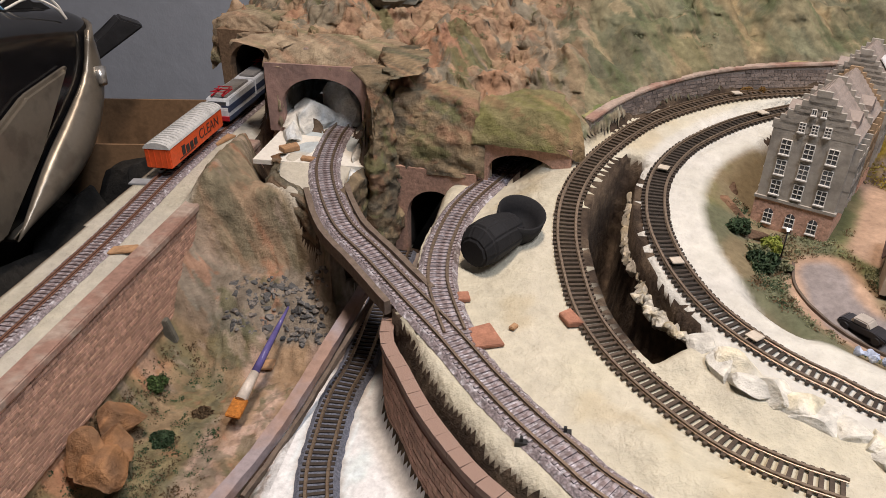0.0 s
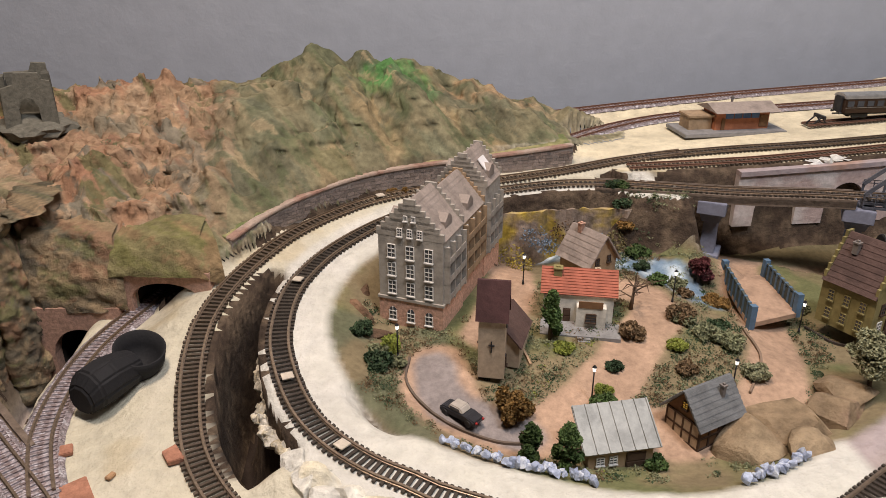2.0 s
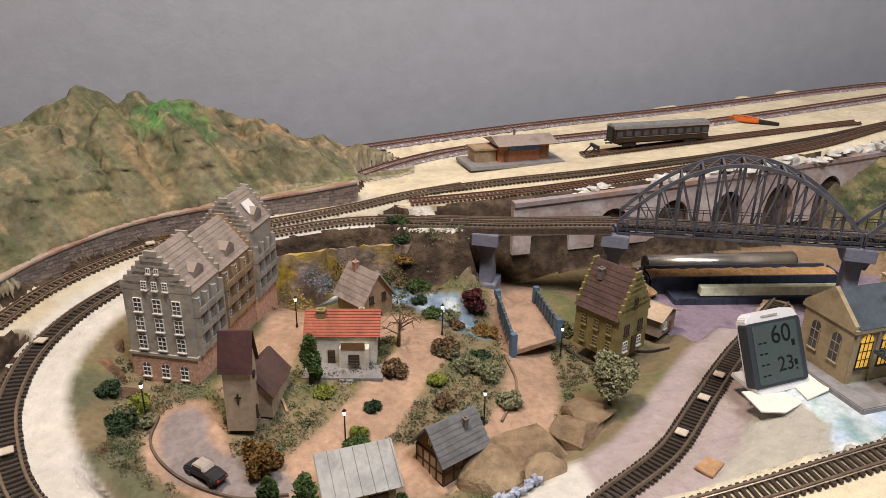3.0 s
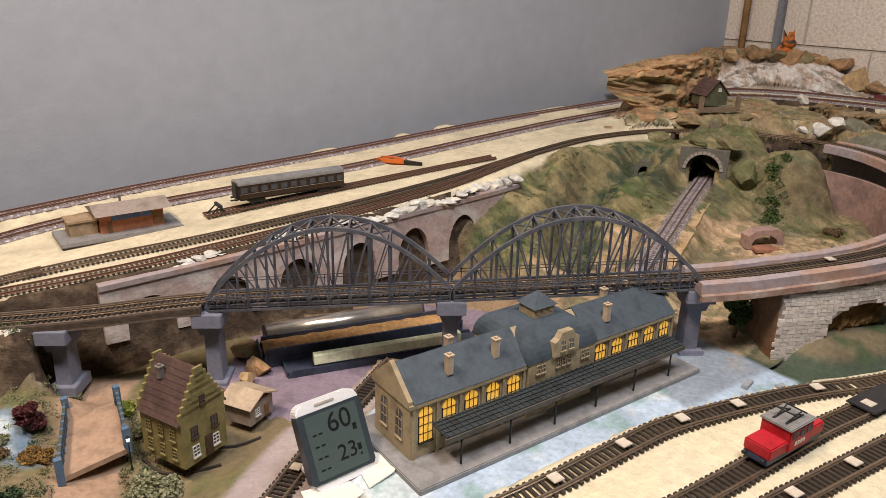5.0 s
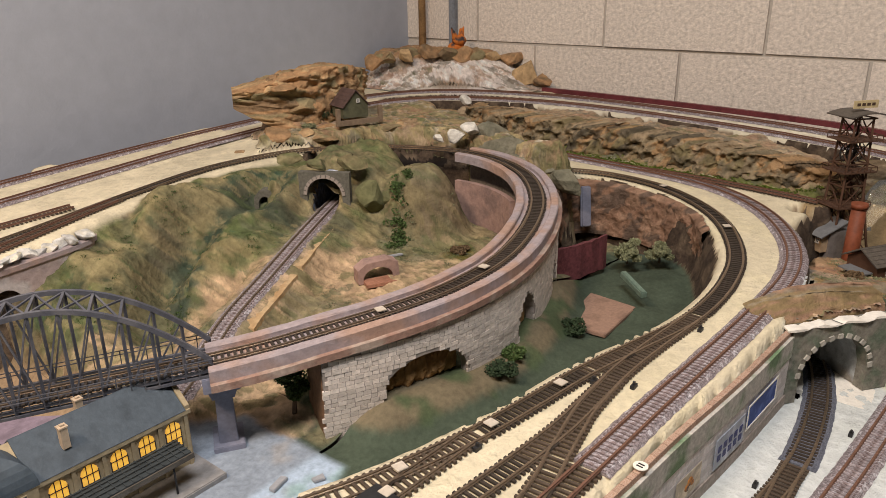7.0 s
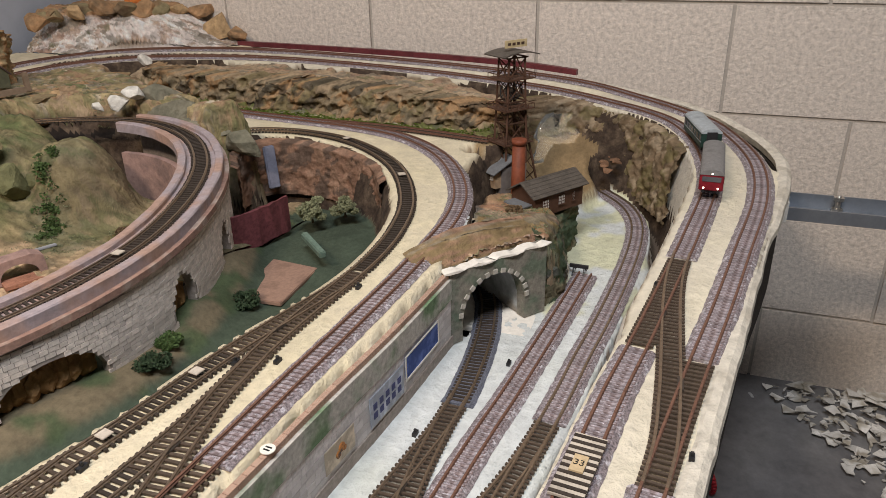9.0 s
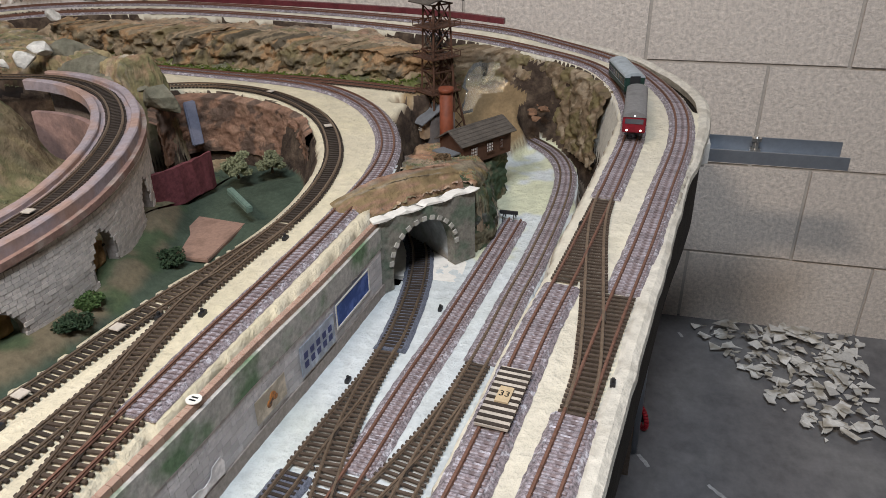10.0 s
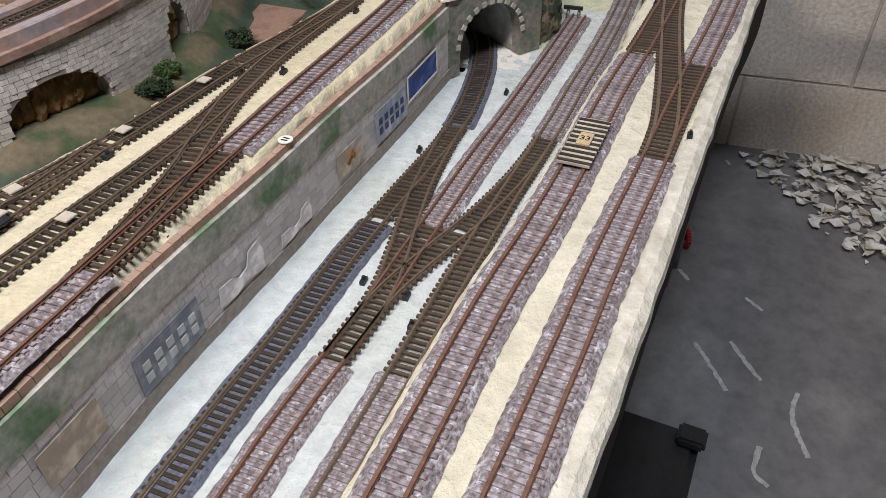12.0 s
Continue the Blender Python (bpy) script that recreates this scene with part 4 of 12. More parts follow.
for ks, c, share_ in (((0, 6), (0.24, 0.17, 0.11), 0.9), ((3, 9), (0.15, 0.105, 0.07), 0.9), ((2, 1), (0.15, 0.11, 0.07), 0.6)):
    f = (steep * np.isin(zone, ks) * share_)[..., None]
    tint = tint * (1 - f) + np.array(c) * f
tone = 1 + 0.22 * rough_map(gx, gy, 0.03, 71) + 0.10 * rough_map(gx, gy, 0.25, 72)
pale = np.isin(zone, (3, 6, 9))
tone = np.where(pale, 1 + 0.10 * rough_map(gx, gy, 0.05, 73), tone)
tint = np.clip(tint * (tone * np.where((zone == 3) | (zone == 9), 0.77, np.where(pale | (zone == 0), 0.88, 1.0)))[..., None], 0.005, 0.85)
tint[zone == 4] = np.clip(tint[zone == 4] * 1.35, 0, 0.75)
warm = 0.10 * rough_map(gx, gy, 0.12, 74)
tint[..., 2] *= np.where(pale, 1 - 0.9 * np.abs(warm), 1.0)

nx, ny = gx.shape
filled = ~np.isnan(hz)
face_ok = filled[:-1, :-1] & filled[1:, :-1] & filled[:-1, 1:] & filled[1:, 1:]
# openings of the tunnels: drop the curtain of faces in front of each mouth
MOUTHS = [(-0.385, 1.075, 0.036, 0.05, 0.53), (-0.2235, 0.905, 0.064, 0.05, 0.53), (0.052, 0.81, 0.044, 0.045, 0.50), (-0.055, 0.82, 0.036, 0.05, 0.44), (1.985, 0.015, 0.065, 0.075, 0.52), (1.868, 0.812, 0.042, 0.05, 0.62)]
spread = np.nanmax(np.stack([hz[:-1, :-1], hz[1:, :-1], hz[:-1, 1:], hz[1:, 1:]]), 0) - np.nanmin(np.stack([hz[:-1, :-1], hz[1:, :-1], hz[:-1, 1:], hz[1:, 1:]]), 0)
wide_s = np.nan_to_num(spread)
for _ in range(2):
    pad_w = np.pad(wide_s, 1, mode="edge")
    wide_s = sum(pad_w[a:a + spread.shape[0], b:b + spread.shape[1]] for a in range(3) for b in range(3)) / 9
low_z = np.min(np.stack([hz[:-1, :-1], hz[1:, :-1], hz[:-1, 1:], hz[1:, 1:]]), 0)
for mx, my, wide, deep, under in MOUTHS:
    face_ok &= ~((np.abs(gx[:-1, :-1] - mx) < wide) & (np.abs(gy[:-1, :-1] - my) < deep) & (spread > 0.012) & (low_z < under))
fz = np.max(np.stack([zone[:-1, :-1], zone[1:, :-1], zone[:-1, 1:], zone[1:, 1:]]), 0)
hi = np.stack([zone[:-1, :-1], zone[1:, :-1], zone[:-1, 1:], zone[1:, 1:]])
hv = np.stack([hz[:-1, :-1], hz[1:, :-1], hz[:-1, 1:], hz[1:, 1:]])
fz = np.take_along_axis(hi, np.nanargmax(np.where(np.isnan(hv), -9, hv), 0)[None], 0)[0]
coords = np.stack([gx + sx, gy + sy, hz], -1)
LABELS = ["cream plaster plateau with tracks along the grey wall", "green and brown painted hollow inside the loop line", "painted village ground with lanes and shrubs", "rough white plaster deck carrying curved tracks",
          "brown gravelly valley below the retaining wall", "rocky painted plaster mountain with tunnel mouths", "white plaster yard carrying parallel tracks", "unfinished plaster ravine with stains", "brown cork rock hills in the room corner", "cream plaster ledge on the retaining wall"]


def finer(a):
    """The grid with one more point between each pair, in both directions."""
    for axis in (0, 1):
        a = np.moveaxis(a, axis, 0)
        out = np.empty((2 * (a.shape[0] - 1) + 1,) + a.shape[1:])
        out[::2] = a
        out[1::2] = (a[:-1] + a[1:]) / 2
        a = np.moveaxis(out, 0, axis)
    return a


def crags(name, label, k, x0, x1, y0, y1, force=0.8, tones=((351, (0.31, 0.20, 0.13), 0.10, 0.8), (352, (0.17, 0.16, 0.125), 0.14, 0.85), (353, (0.38, 0.28, 0.19), 0.26, 0.8), (354, (0.12, 0.125, 0.06), 0.26, 0.8), (355, (0.26, 0.14, 0.095), 0.26, 0.6)), mat="rock"):
    """One rocky zone of the scenery, cut finer and broken up in all directions."""
    i0, i1, j0, j1 = int((x0 + 0.45) / STEP), int((x1 + 0.45) / STEP), int((y0 + 0.36) / STEP), int((y1 + 0.36) / STEP)
    part_ok = (face_ok & (fz == k))[i0:i1 - 1, j0:j1 - 1]
    c = finer(np.nan_to_num(coords[i0:i1, j0:j1], nan=0.4))
    t = finer(tint[i0:i1, j0:j1])
    w_ = 0.34 + 0.66 * finer(west[i0:i1, j0:j1])[..., None] if k == 5 else force
    if k in (1, 4):
        body = np.zeros(np.array(part_ok.shape) + 1)
        body[:-1, :-1] = part_ok
        body[1:, 1:] *= part_ok
        for _ in range(3):
            pad_f = np.pad(body, 1)
            body = np.minimum(body, sum(pad_f[a:a + body.shape[0], b:b + body.shape[1]] for a in range(3) for b in range(3)) / 9)
        w_ = w_ * finer(smooth((body - 0.35) / 0.6))[..., None]
    X, Y, Z = c[..., 0], c[..., 1], c[..., 2]
    u, v, q = X + 0.7 * Z, Y - 0.6 * Z, Z + 0.4 * X - 0.3 * Y
    sharp = [1 - 2.2 * np.abs(rough_map(a, b, 0.022, 300 + 7 * n, 4, 0.6)) for n, (a, b) in enumerate(((u, v), (v, q), (q, u)))]
    small = [rough_map(a, b, 0.008, 330 + 7 * n, 3, 0.6) for n, (a, b) in enumerate(((u, v), (v, q), (q, u)))]
    c = c + (np.stack([sharp[1], sharp[2], sharp[0]], -1) * (0.0032, 0.0032, 0.0036) + np.stack(small, -1) * 0.0030) * w_
    for seed, colour, cut, share_ in tones:
        f = np.minimum(smooth((rough_map(u, v + 0.5 * q, 0.030, seed, 5, 0.65) - cut) / 0.10)[..., None] * share_ * w_, 0.9)
        t = t * (1 - f) + np.array(colour) * f
    # sharp drives height too: crests lighter, crevices darker, relief shading mixed into the paint
    t = np.clip(t * (1 + 0.30 * small[0] + 0.15 * sharp[0])[..., None], 0.01, 0.7)
    ok = np.repeat(np.repeat(part_ok, 2, 0), 2, 1)
    ii, jj = np.nonzero(ok)
    n = c.shape[1]
    ids = np.stack([ii * n + jj, (ii + 1) * n + jj, (ii + 1) * n + jj + 1, ii * n + jj + 1], 1)
    used, inv = np.unique(ids, return_inverse=True)
    me = bpy.data.meshes.new(name)
    me.from_pydata(c.reshape(-1, 3)[used].tolist(), [], inv.reshape(ids.shape).tolist())
    col = me.color_attributes.new("paint", "FLOAT_COLOR", "POINT")
    col.data.foreach_set("color", np.c_[t.reshape(-1, 3)[used], np.ones(len(used))].astype(np.float32).ravel())
    me.polygons.foreach_set("use_smooth", np.full(len(ids), True))
    me.materials.append(M[mat])
    tagged(new(name, me), label, "scenery", kind="structure")


crags(ZONES[5], LABELS[5], 5, -0.45, 0.121, 0.77, 1.32)
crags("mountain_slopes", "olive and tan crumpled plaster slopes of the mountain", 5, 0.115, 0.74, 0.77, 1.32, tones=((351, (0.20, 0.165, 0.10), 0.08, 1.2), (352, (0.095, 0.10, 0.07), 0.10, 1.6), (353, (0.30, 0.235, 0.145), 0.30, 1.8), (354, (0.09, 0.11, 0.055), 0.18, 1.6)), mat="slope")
crags(ZONES[8], LABELS[8], 8, 1.86, 2.86, -0.10, 1.46)
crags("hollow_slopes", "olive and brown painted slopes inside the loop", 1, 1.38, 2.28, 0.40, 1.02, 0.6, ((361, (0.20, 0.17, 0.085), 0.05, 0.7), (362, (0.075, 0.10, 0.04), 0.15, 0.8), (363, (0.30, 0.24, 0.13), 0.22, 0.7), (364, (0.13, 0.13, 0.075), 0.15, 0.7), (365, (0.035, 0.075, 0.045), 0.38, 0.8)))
crags("valley_slopes", "brown gravelly valley slopes below the retaining wall", 4, -0.335, -0.12, 0.20, 0.96, 0.7, ((371, (0.30, 0.20, 0.13), 0.10, 0.7), (372, (0.13, 0.125, 0.085), 0.12, 0.8), (373, (0.36, 0.28, 0.22), 0.26, 0.7), (374, (0.10, 0.105, 0.05), 0.20, 0.8), (375, (0.36, 0.17, 0.10), 0.30, 0.7)))
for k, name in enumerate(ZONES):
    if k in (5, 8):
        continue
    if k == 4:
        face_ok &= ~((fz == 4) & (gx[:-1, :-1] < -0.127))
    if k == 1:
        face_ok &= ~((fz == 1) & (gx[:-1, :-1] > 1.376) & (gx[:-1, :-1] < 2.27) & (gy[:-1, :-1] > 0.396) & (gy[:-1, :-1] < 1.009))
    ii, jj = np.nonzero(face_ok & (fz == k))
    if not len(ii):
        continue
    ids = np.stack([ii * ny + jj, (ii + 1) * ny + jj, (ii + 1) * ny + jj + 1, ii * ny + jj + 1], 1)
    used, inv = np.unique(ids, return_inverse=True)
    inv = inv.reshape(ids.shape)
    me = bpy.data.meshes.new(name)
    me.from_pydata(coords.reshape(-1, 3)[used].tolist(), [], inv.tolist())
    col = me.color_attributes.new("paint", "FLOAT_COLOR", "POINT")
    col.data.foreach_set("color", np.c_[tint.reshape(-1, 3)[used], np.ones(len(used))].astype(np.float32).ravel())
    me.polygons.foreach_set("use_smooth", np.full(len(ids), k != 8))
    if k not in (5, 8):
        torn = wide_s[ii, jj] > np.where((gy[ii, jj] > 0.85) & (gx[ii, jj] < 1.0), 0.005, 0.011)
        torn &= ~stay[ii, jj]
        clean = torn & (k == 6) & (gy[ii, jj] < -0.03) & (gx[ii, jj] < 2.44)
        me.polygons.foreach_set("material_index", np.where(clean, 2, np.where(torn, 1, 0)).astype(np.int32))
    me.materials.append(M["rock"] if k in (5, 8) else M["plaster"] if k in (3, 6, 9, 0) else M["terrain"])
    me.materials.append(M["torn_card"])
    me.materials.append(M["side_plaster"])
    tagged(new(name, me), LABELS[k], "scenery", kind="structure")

# boards under the layout, so that nothing looks through to the floor
bm = bmesh.new()
prism(bm, [(-0.41, 0.20), (0.30, 0.12), (1.0, -0.12), (1.3, -0.17), (2.0, -0.26), (2.33, -0.31), (2.55, -0.19), (2.71, 0.05), (2.76, 1.0), (2.6, 1.27), (2.2, 1.31), (0.95, 1.31), (0.4, 1.27), (-0.41, 1.27)], 0, 0.03)
for v in bm.verts:
    v.co = Vector((v.co.x, v.co.z, 0.30 + v.co.y))
solid("baseboard", bm, M["dark"], "dark wooden board carrying the layout", "baseboard", kind="structure")

# ---------------- tracks ----------------
bm = bmesh.new()
box(bm, -0.0015, 0.0015, -0.0138, 0.0138, 0.0, 0.0020)
SLEEPER = {"dark": mesh_from(bm, "sleeper", M["sleeper"])}
SLEEPER["brown"] = SLEEPER["dark"].copy()
SLEEPER["brown"].materials[0] = M["sleeper_brown"]
SLEEPER["mauve"] = SLEEPER["dark"].copy()
SLEEPER["mauve"].materials[0] = M["sleeper_mauve"]
GAUGE, PITCH = 0.0165, 0.0064


def frames_along(path, step):
    s = np.r_[0, np.cumsum(np.linalg.norm(np.diff(path, axis=0), axis=1))]
    k = np.arange(step / 2, s[-1], step)
    p = np.stack([np.interp(k, s, path[:, i]) for i in range(3)], 1)
    d = np.gradient(p, axis=0)
    return p, d / np.linalg.norm(d, axis=1)[:, None]


def sweep(bm, path, outline, shift=0.0, mi=0, jitter=0.0):
    """Carry an outline [(across, up)...] along a path."""
    p, d = path, np.gradient(path, axis=0)
    d /= np.linalg.norm(d[:, :2], axis=1)[:, None]
    side = np.stack([-d[:, 1], d[:, 0], np.zeros(len(d))], 1)
    rows = []
    for i in range(len(p)):
        rows.append([bm.verts.new(Vector(p[i] + side[i] * (u + shift + random.uniform(-jitter, jitter))) + Vector((0, 0, w + random.uniform(-jitter, jitter) * 0.5))) for u, w in outline])
    n = len(outline)
    for a, b in zip(rows[:-1], rows[1:]):
        for j in range(n):
            bm.faces.new((a[j], a[(j + 1) % n], b[(j + 1) % n], b[j])).material_index = mi[j] if isinstance(mi, (list, tuple)) else mi
    bm.faces.new(rows[0])
    bm.faces.new(rows[-1][::-1])


RAIL = [(-0.0016, 0.0), (0.0016, 0.0), (0.0015, 0.0007), (0.0007, 0.0011), (0.0011, 0.0028), (-0.0011, 0.0028), (-0.0007, 0.0011), (-0.0015, 0.0007)]
BED = [(-0.0190, -0.0006), (0.0190, -0.0006), (0.0150, 0.0027), (0.0, 0.0024), (-0.0150, 0.0027)]


def stretches(path, gaps):
    """The runs of a path that lie outside the gaps (x from, x to, y below)."""
    keep = np.ones(len(path), bool)
    for x0, x1 in gaps:
        keep &= ~((path[:, 0] > x0) & (path[:, 0] < x1) & (path[:, 1] < 0.30))
    cut = np.flatnonzero(np.diff(keep.astype(int)))
    return [run for run in np.split(path, cut + 1) if len(run) > 3 and not any(x0 < run[len(run) // 2][0] < x1 and run[len(run) // 2][1] < 0.30 for x0, x1 in gaps)]


def lay_rails(path, t, lift, rusty, rise=0.0016):
    for s in (-1, 1):
        bm = bmesh.new()
        sweep(bm, path, [(u, w + rise + lift) for u, w in RAIL], s * (GAUGE / 2 + 0.0007), [1] * 8 if rusty else [0] * 8)
        part("rail", bm, [M["rail"], M["rail_rust"]], t, "rusty rail" if rusty else "")


def track(path, label, sleepers="dark", bed=None, rusty=False, gaps=()):
    t = thing("railway_track", label, "track", group="tracks of the layout")
    lift = 0.0018 if bed else 0.0
    coarse = path[::2] if len(path) > 8 else path
    runs = stretches(path, gaps)
    for run in runs:
        if bed:
            bm = bmesh.new()
            sweep(bm, run, BED, jitter=0.0006)
            part("ballast", bm, M[bed], t, "stuck-down ballast strip")
    lay_rails(coarse, t, lift, rusty)
    made = 0
    rest = bmesh.new()
    for p, d in [frames_along(run, PITCH) for run in runs[::-1]]:
        for q, e in list(zip(p, d))[::-1]:
            m = Matrix.LocRotScale((q[0], q[1], q[2] + lift), Vector((e[0], e[1], e[2])).to_track_quat("X", "Z"), None) @ pose(0, random.uniform(-0.0004, 0.0004), 0, 0, 0, random.uniform(-1.2, 1.2))
            if made < 300:
                o = new("sleeper", SLEEPER[sleepers])
                o.matrix_world = m
                o.parent = t
                made += 1
            else:
                box(rest, -0.0015, 0.0015, -0.0138, 0.0138, 0.0, 0.0020, 0, m)
    if rest.verts:
        tagged(part("sleeper_bed", rest, SLEEPER[sleepers].materials[0], t), kind="stuff")
    else:
        rest.free()
    return t


def turnout(label, routes, lift=0.0, leg=(), kind_="brown"):
    """Long sleepers under routes (key, x from, x to) that run side by side along x, with the rails of the legs that belong to no track."""
    t = thing("turnout", label, "turnout", group="turnouts of the layout")
    for key in leg:
        lay_rails(PATHS[key][::2], t, lift, False, 0.0017)
    tables = []
    for key, x0, x1 in routes:
        p = PATHS[key]
        p = p[(p[:, 1] < 0.30) & (p[:, 0] > 1.0)]
        o = np.argsort(p[:, 0])
        tables.append((p[o], x0, x1))
    for x in np.arange(min(r[1] for r in routes), max(r[2] for r in routes), 0.0067):
        here = []
        for p, x0, x1 in tables:
            if x0 <= x <= x1:
                y, z = np.interp(x, p[:, 0], p[:, 1]), np.interp(x, p[:, 0], p[:, 2])
                here.append((y, z, (np.interp(x + 0.01, p[:, 0], p[:, 1]) - np.interp(x - 0.01, p[:, 0], p[:, 1])) / 0.02))
        here.sort()
        groups = []
        for h in here:
            if groups and h[0] - groups[-1][-1][0] < 0.0285:
                groups[-1].append(h)
            else:
                groups.append([h])
        for g in groups:
            a, b = g[0][0], g[-1][0]
            o = new("sleeper", SLEEPER[kind_])
            o.matrix_world = Matrix.LocRotScale((x, (a + b) / 2, g[0][1] + lift + 0.0002), Euler((0, 0, math.atan(sum(h[2] for h in g) / len(g)))), (1, (b - a + 0.0276) / 0.0276, 1))
            o.parent = t
    # closed frog where two routes part
    for i, (pa, a0, a1) in enumerate(tables):
        for pb, b0, b1 in tables[i + 1:]:
            xs = np.arange(max(a0, b0), min(a1, b1), 0.002)
            if len(xs) < 5:
                continue
            gap_ = np.abs(np.interp(xs, pa[:, 0], pa[:, 1]) - np.interp(xs, pb[:, 0], pb[:, 1]))
            hit = np.flatnonzero((gap_[:-1] - 0.0178) * (gap_[1:] - 0.0178) < 0)
            for k in hit[:1]:
                x = xs[k]
                y = (np.interp(x, pa[:, 0], pa[:, 1]) + np.interp(x, pb[:, 0], pb[:, 1])) / 2
                z = np.interp(x, pa[:, 0], pa[:, 2]) + lift
                bm = bmesh.new()
                box(bm, -0.011, 0.011, -0.0028, 0.0028, 0.0018, 0.0034)
                part("frog", bm, M["sleeper"], t, "dark frog casting", 0.0004).matrix_world = pose(float(x), float(y), float(z), 0, 0, math.degrees(math.atan(float(np.interp(x + 0.02, pa[:, 0], pa[:, 1]) - np.interp(x, pa[:, 0], pa[:, 1])) / 0.02)))
    return t


STYLE = {
    "ledge": ("mauve", "ballast", True, "rusty straight track on mauve ballast along the ledge"),
    "branch": ("mauve", "ballast", False, "curved branch track leaving a tunnel mouth"),
    "cutting": ("mauve", "ballast", False, "short curved track in the plaster cutting"),
    "middle": ("brown", None, False, "curved track along the stone wall below the mountain"),
    "village": ("dark", None, False, "long loop track round the village and over the bridge"),
    "return": ("dark", None, False, "curved track between village and station"),
    "edge_front": ("brown", None, True, "track along the front edge of the plateau"),
    "back_inner": ("mauve", "ballast", True, "inner main track round the room edge on ballast"),
    "back_outer": ("mauve", "ballast", True, "outer main track round the room edge on ballast"),
    "yard_outer": ("dark", None, False, "outer yard track swinging towards the mine"),
    "yard_loco": ("dark", None, False, "yard track with the red locomotive"),
    "yard_middle": ("dark", None, False, "yard track with crossing turnouts"),
    "yard_link": ("dark", None, False, "connecting track of the yard turnouts"),
    "yard_inner": ("mauve", "ballast", True, "yard track on mauve ballast beside the wall"),
    "rock_spur": ("brown", None, True, "rusty spur track below the rock bank"),
    "low_tunnel": ("dark", "ballast_blue", False, "low track coming out of the stone portal"),
    "low_siding": ("mauve", "ballast", True, "dead-end siding in the lower yard"),
    "low_front": ("mauve", "ballast", False, "lower yard track below the raised edge"),
    "low_cross": ("brown", None, False, "crossing track of the lower yard turnouts"),
    "low_leg": ("brown", None, False, "crossing track of the lower yard turnouts"),
    "cross_right": ("brown", None, False, "crossover between the two main tracks"),
    "low_lane": ("dark", "ballast_blue", False, "dark track on the lowest level below the bridge"),
    "hollow": ("mauve", "ballast", False, "track leaving the tunnel in the green hollow"),
}
GAPS_AT = {"low_tunnel": [(1.595, 1.787)], "low_siding": [(1.42, 1.602)], "low_front": [(1.42, 1.787)], "back_inner": [(1.80, 2.006)], "back_outer": [(1.604, 1.79)],
           "yard_outer": [(1.66, 1.86), (1.36, 1.505)], "yard_middle": [(1.50, 1.86)], "yard_inner": [(1.36, 1.52)], "yard_loco": [(1.36, 1.505)]}
LEGS = ("low_cross", "low_leg", "cross_right", "yard_link")
for key, (kind_, bed, rusty, label) in STYLE.items():
    if key not in LEGS:
        track(PATHS[key], label, kind_, bed, rusty, GAPS_AT.get(key, ()))
turnout("three-way turnout work of the lower yard with brown sleepers", [("low_tunnel", 1.595, 1.785), ("low_leg", 1.42, 1.785), ("low_siding", 1.42, 1.60), ("low_cross", 1.42, 1.785), ("low_front", 1.42, 1.785)], 0.0016, ("low_leg", "low_cross"))
turnout("crossover of two turnouts between the two main tracks", [("back_inner", 1.80, 2.005), ("cross_right", 1.604, 2.005), ("back_outer", 1.604, 1.79)], 0.0016, ("cross_right",))
turnout("turnout where the outer yard track divides", [("yard_outer", 1.66, 1.86), ("yard_middle", 1.50, 1.86), ("yard_link", 1.36, 1.66), ("yard_inner", 1.36, 1.52)], 0.0, ("yard_link",))
turnout("turnout leading to the locomotive siding", [("yard_outer", 1.36, 1.505), ("yard_loco", 1.36, 1.505)])

# ---------------- walls, viaduct, bridge, portals ----------------
M["brick"] = material("weathered_red_brick", (0.52, 0.32, 0.24), 0.34, 0.85, scale=260, bump=0.5, island=0.45)
M["brick_slab"] = material("dark_brick_joints", (0.17, 0.10, 0.08), 0.3, 0.9, scale=200)
M["cope"] = material("pinkish_coping_stone", (0.30, 0.185, 0.145), 0.22, 0.8, scale=160, bump=0.4, second=(0.38, 0.30, 0.25), patch=30)
M["stone"] = material("grey_mauve_rubble_stone", (0.26, 0.22, 0.20), 0.3, 0.85, scale=220, bump=0.5, island=0.5, second=(0.33, 0.25, 0.21), patch=50)
M["stone_slab"] = material("pale_stone_joints", (0.30, 0.26, 0.23), 0.25, 0.9, scale=180)
M["parapet"] = material("mauve_grey_parapet", (0.33, 0.28, 0.29), 0.18, 0.8, scale=120, bump=0.3, second=(0.36, 0.24, 0.19), patch=16, amount=0.6)
M["cork_bark"] = material("orange_cork_bark", (0.36, 0.21, 0.09), 0.45, 0.95, scale=120, bump=0.8, second=(0.20, 0.12, 0.05), patch=60)
M["pink"] = material("pink_cast_plaster", (0.36, 0.235, 0.20), 0.2, 0.85, scale=120, bump=0.4, second=(0.25, 0.17, 0.15), patch=25)
M["wood_grey"] = material("grey_stained_wood", (0.15, 0.115, 0.09), 0.3, 0.8, scale=150, bump=0.4)
M["soil"] = material("brown_soil", (0.20, 0.13, 0.08), 0.35, 0.95, scale=160, bump=0.6)
M["white_pl"] = material("white_filler", (0.76, 0.73, 0.66), 0.1, 0.75, scale=120, bump=0.5)
M["stone_dark"] = material("mossy_grey_stone", (0.12, 0.115, 0.095), 0.3, 0.85, scale=200, bump=0.5, island=0.4)


def along(path, closed=False):
    p = np.array(path, float)[:, :2]
    s = np.r_[0, np.cumsum(np.linalg.norm(np.diff(p, axis=0), axis=1))]
    return p, s


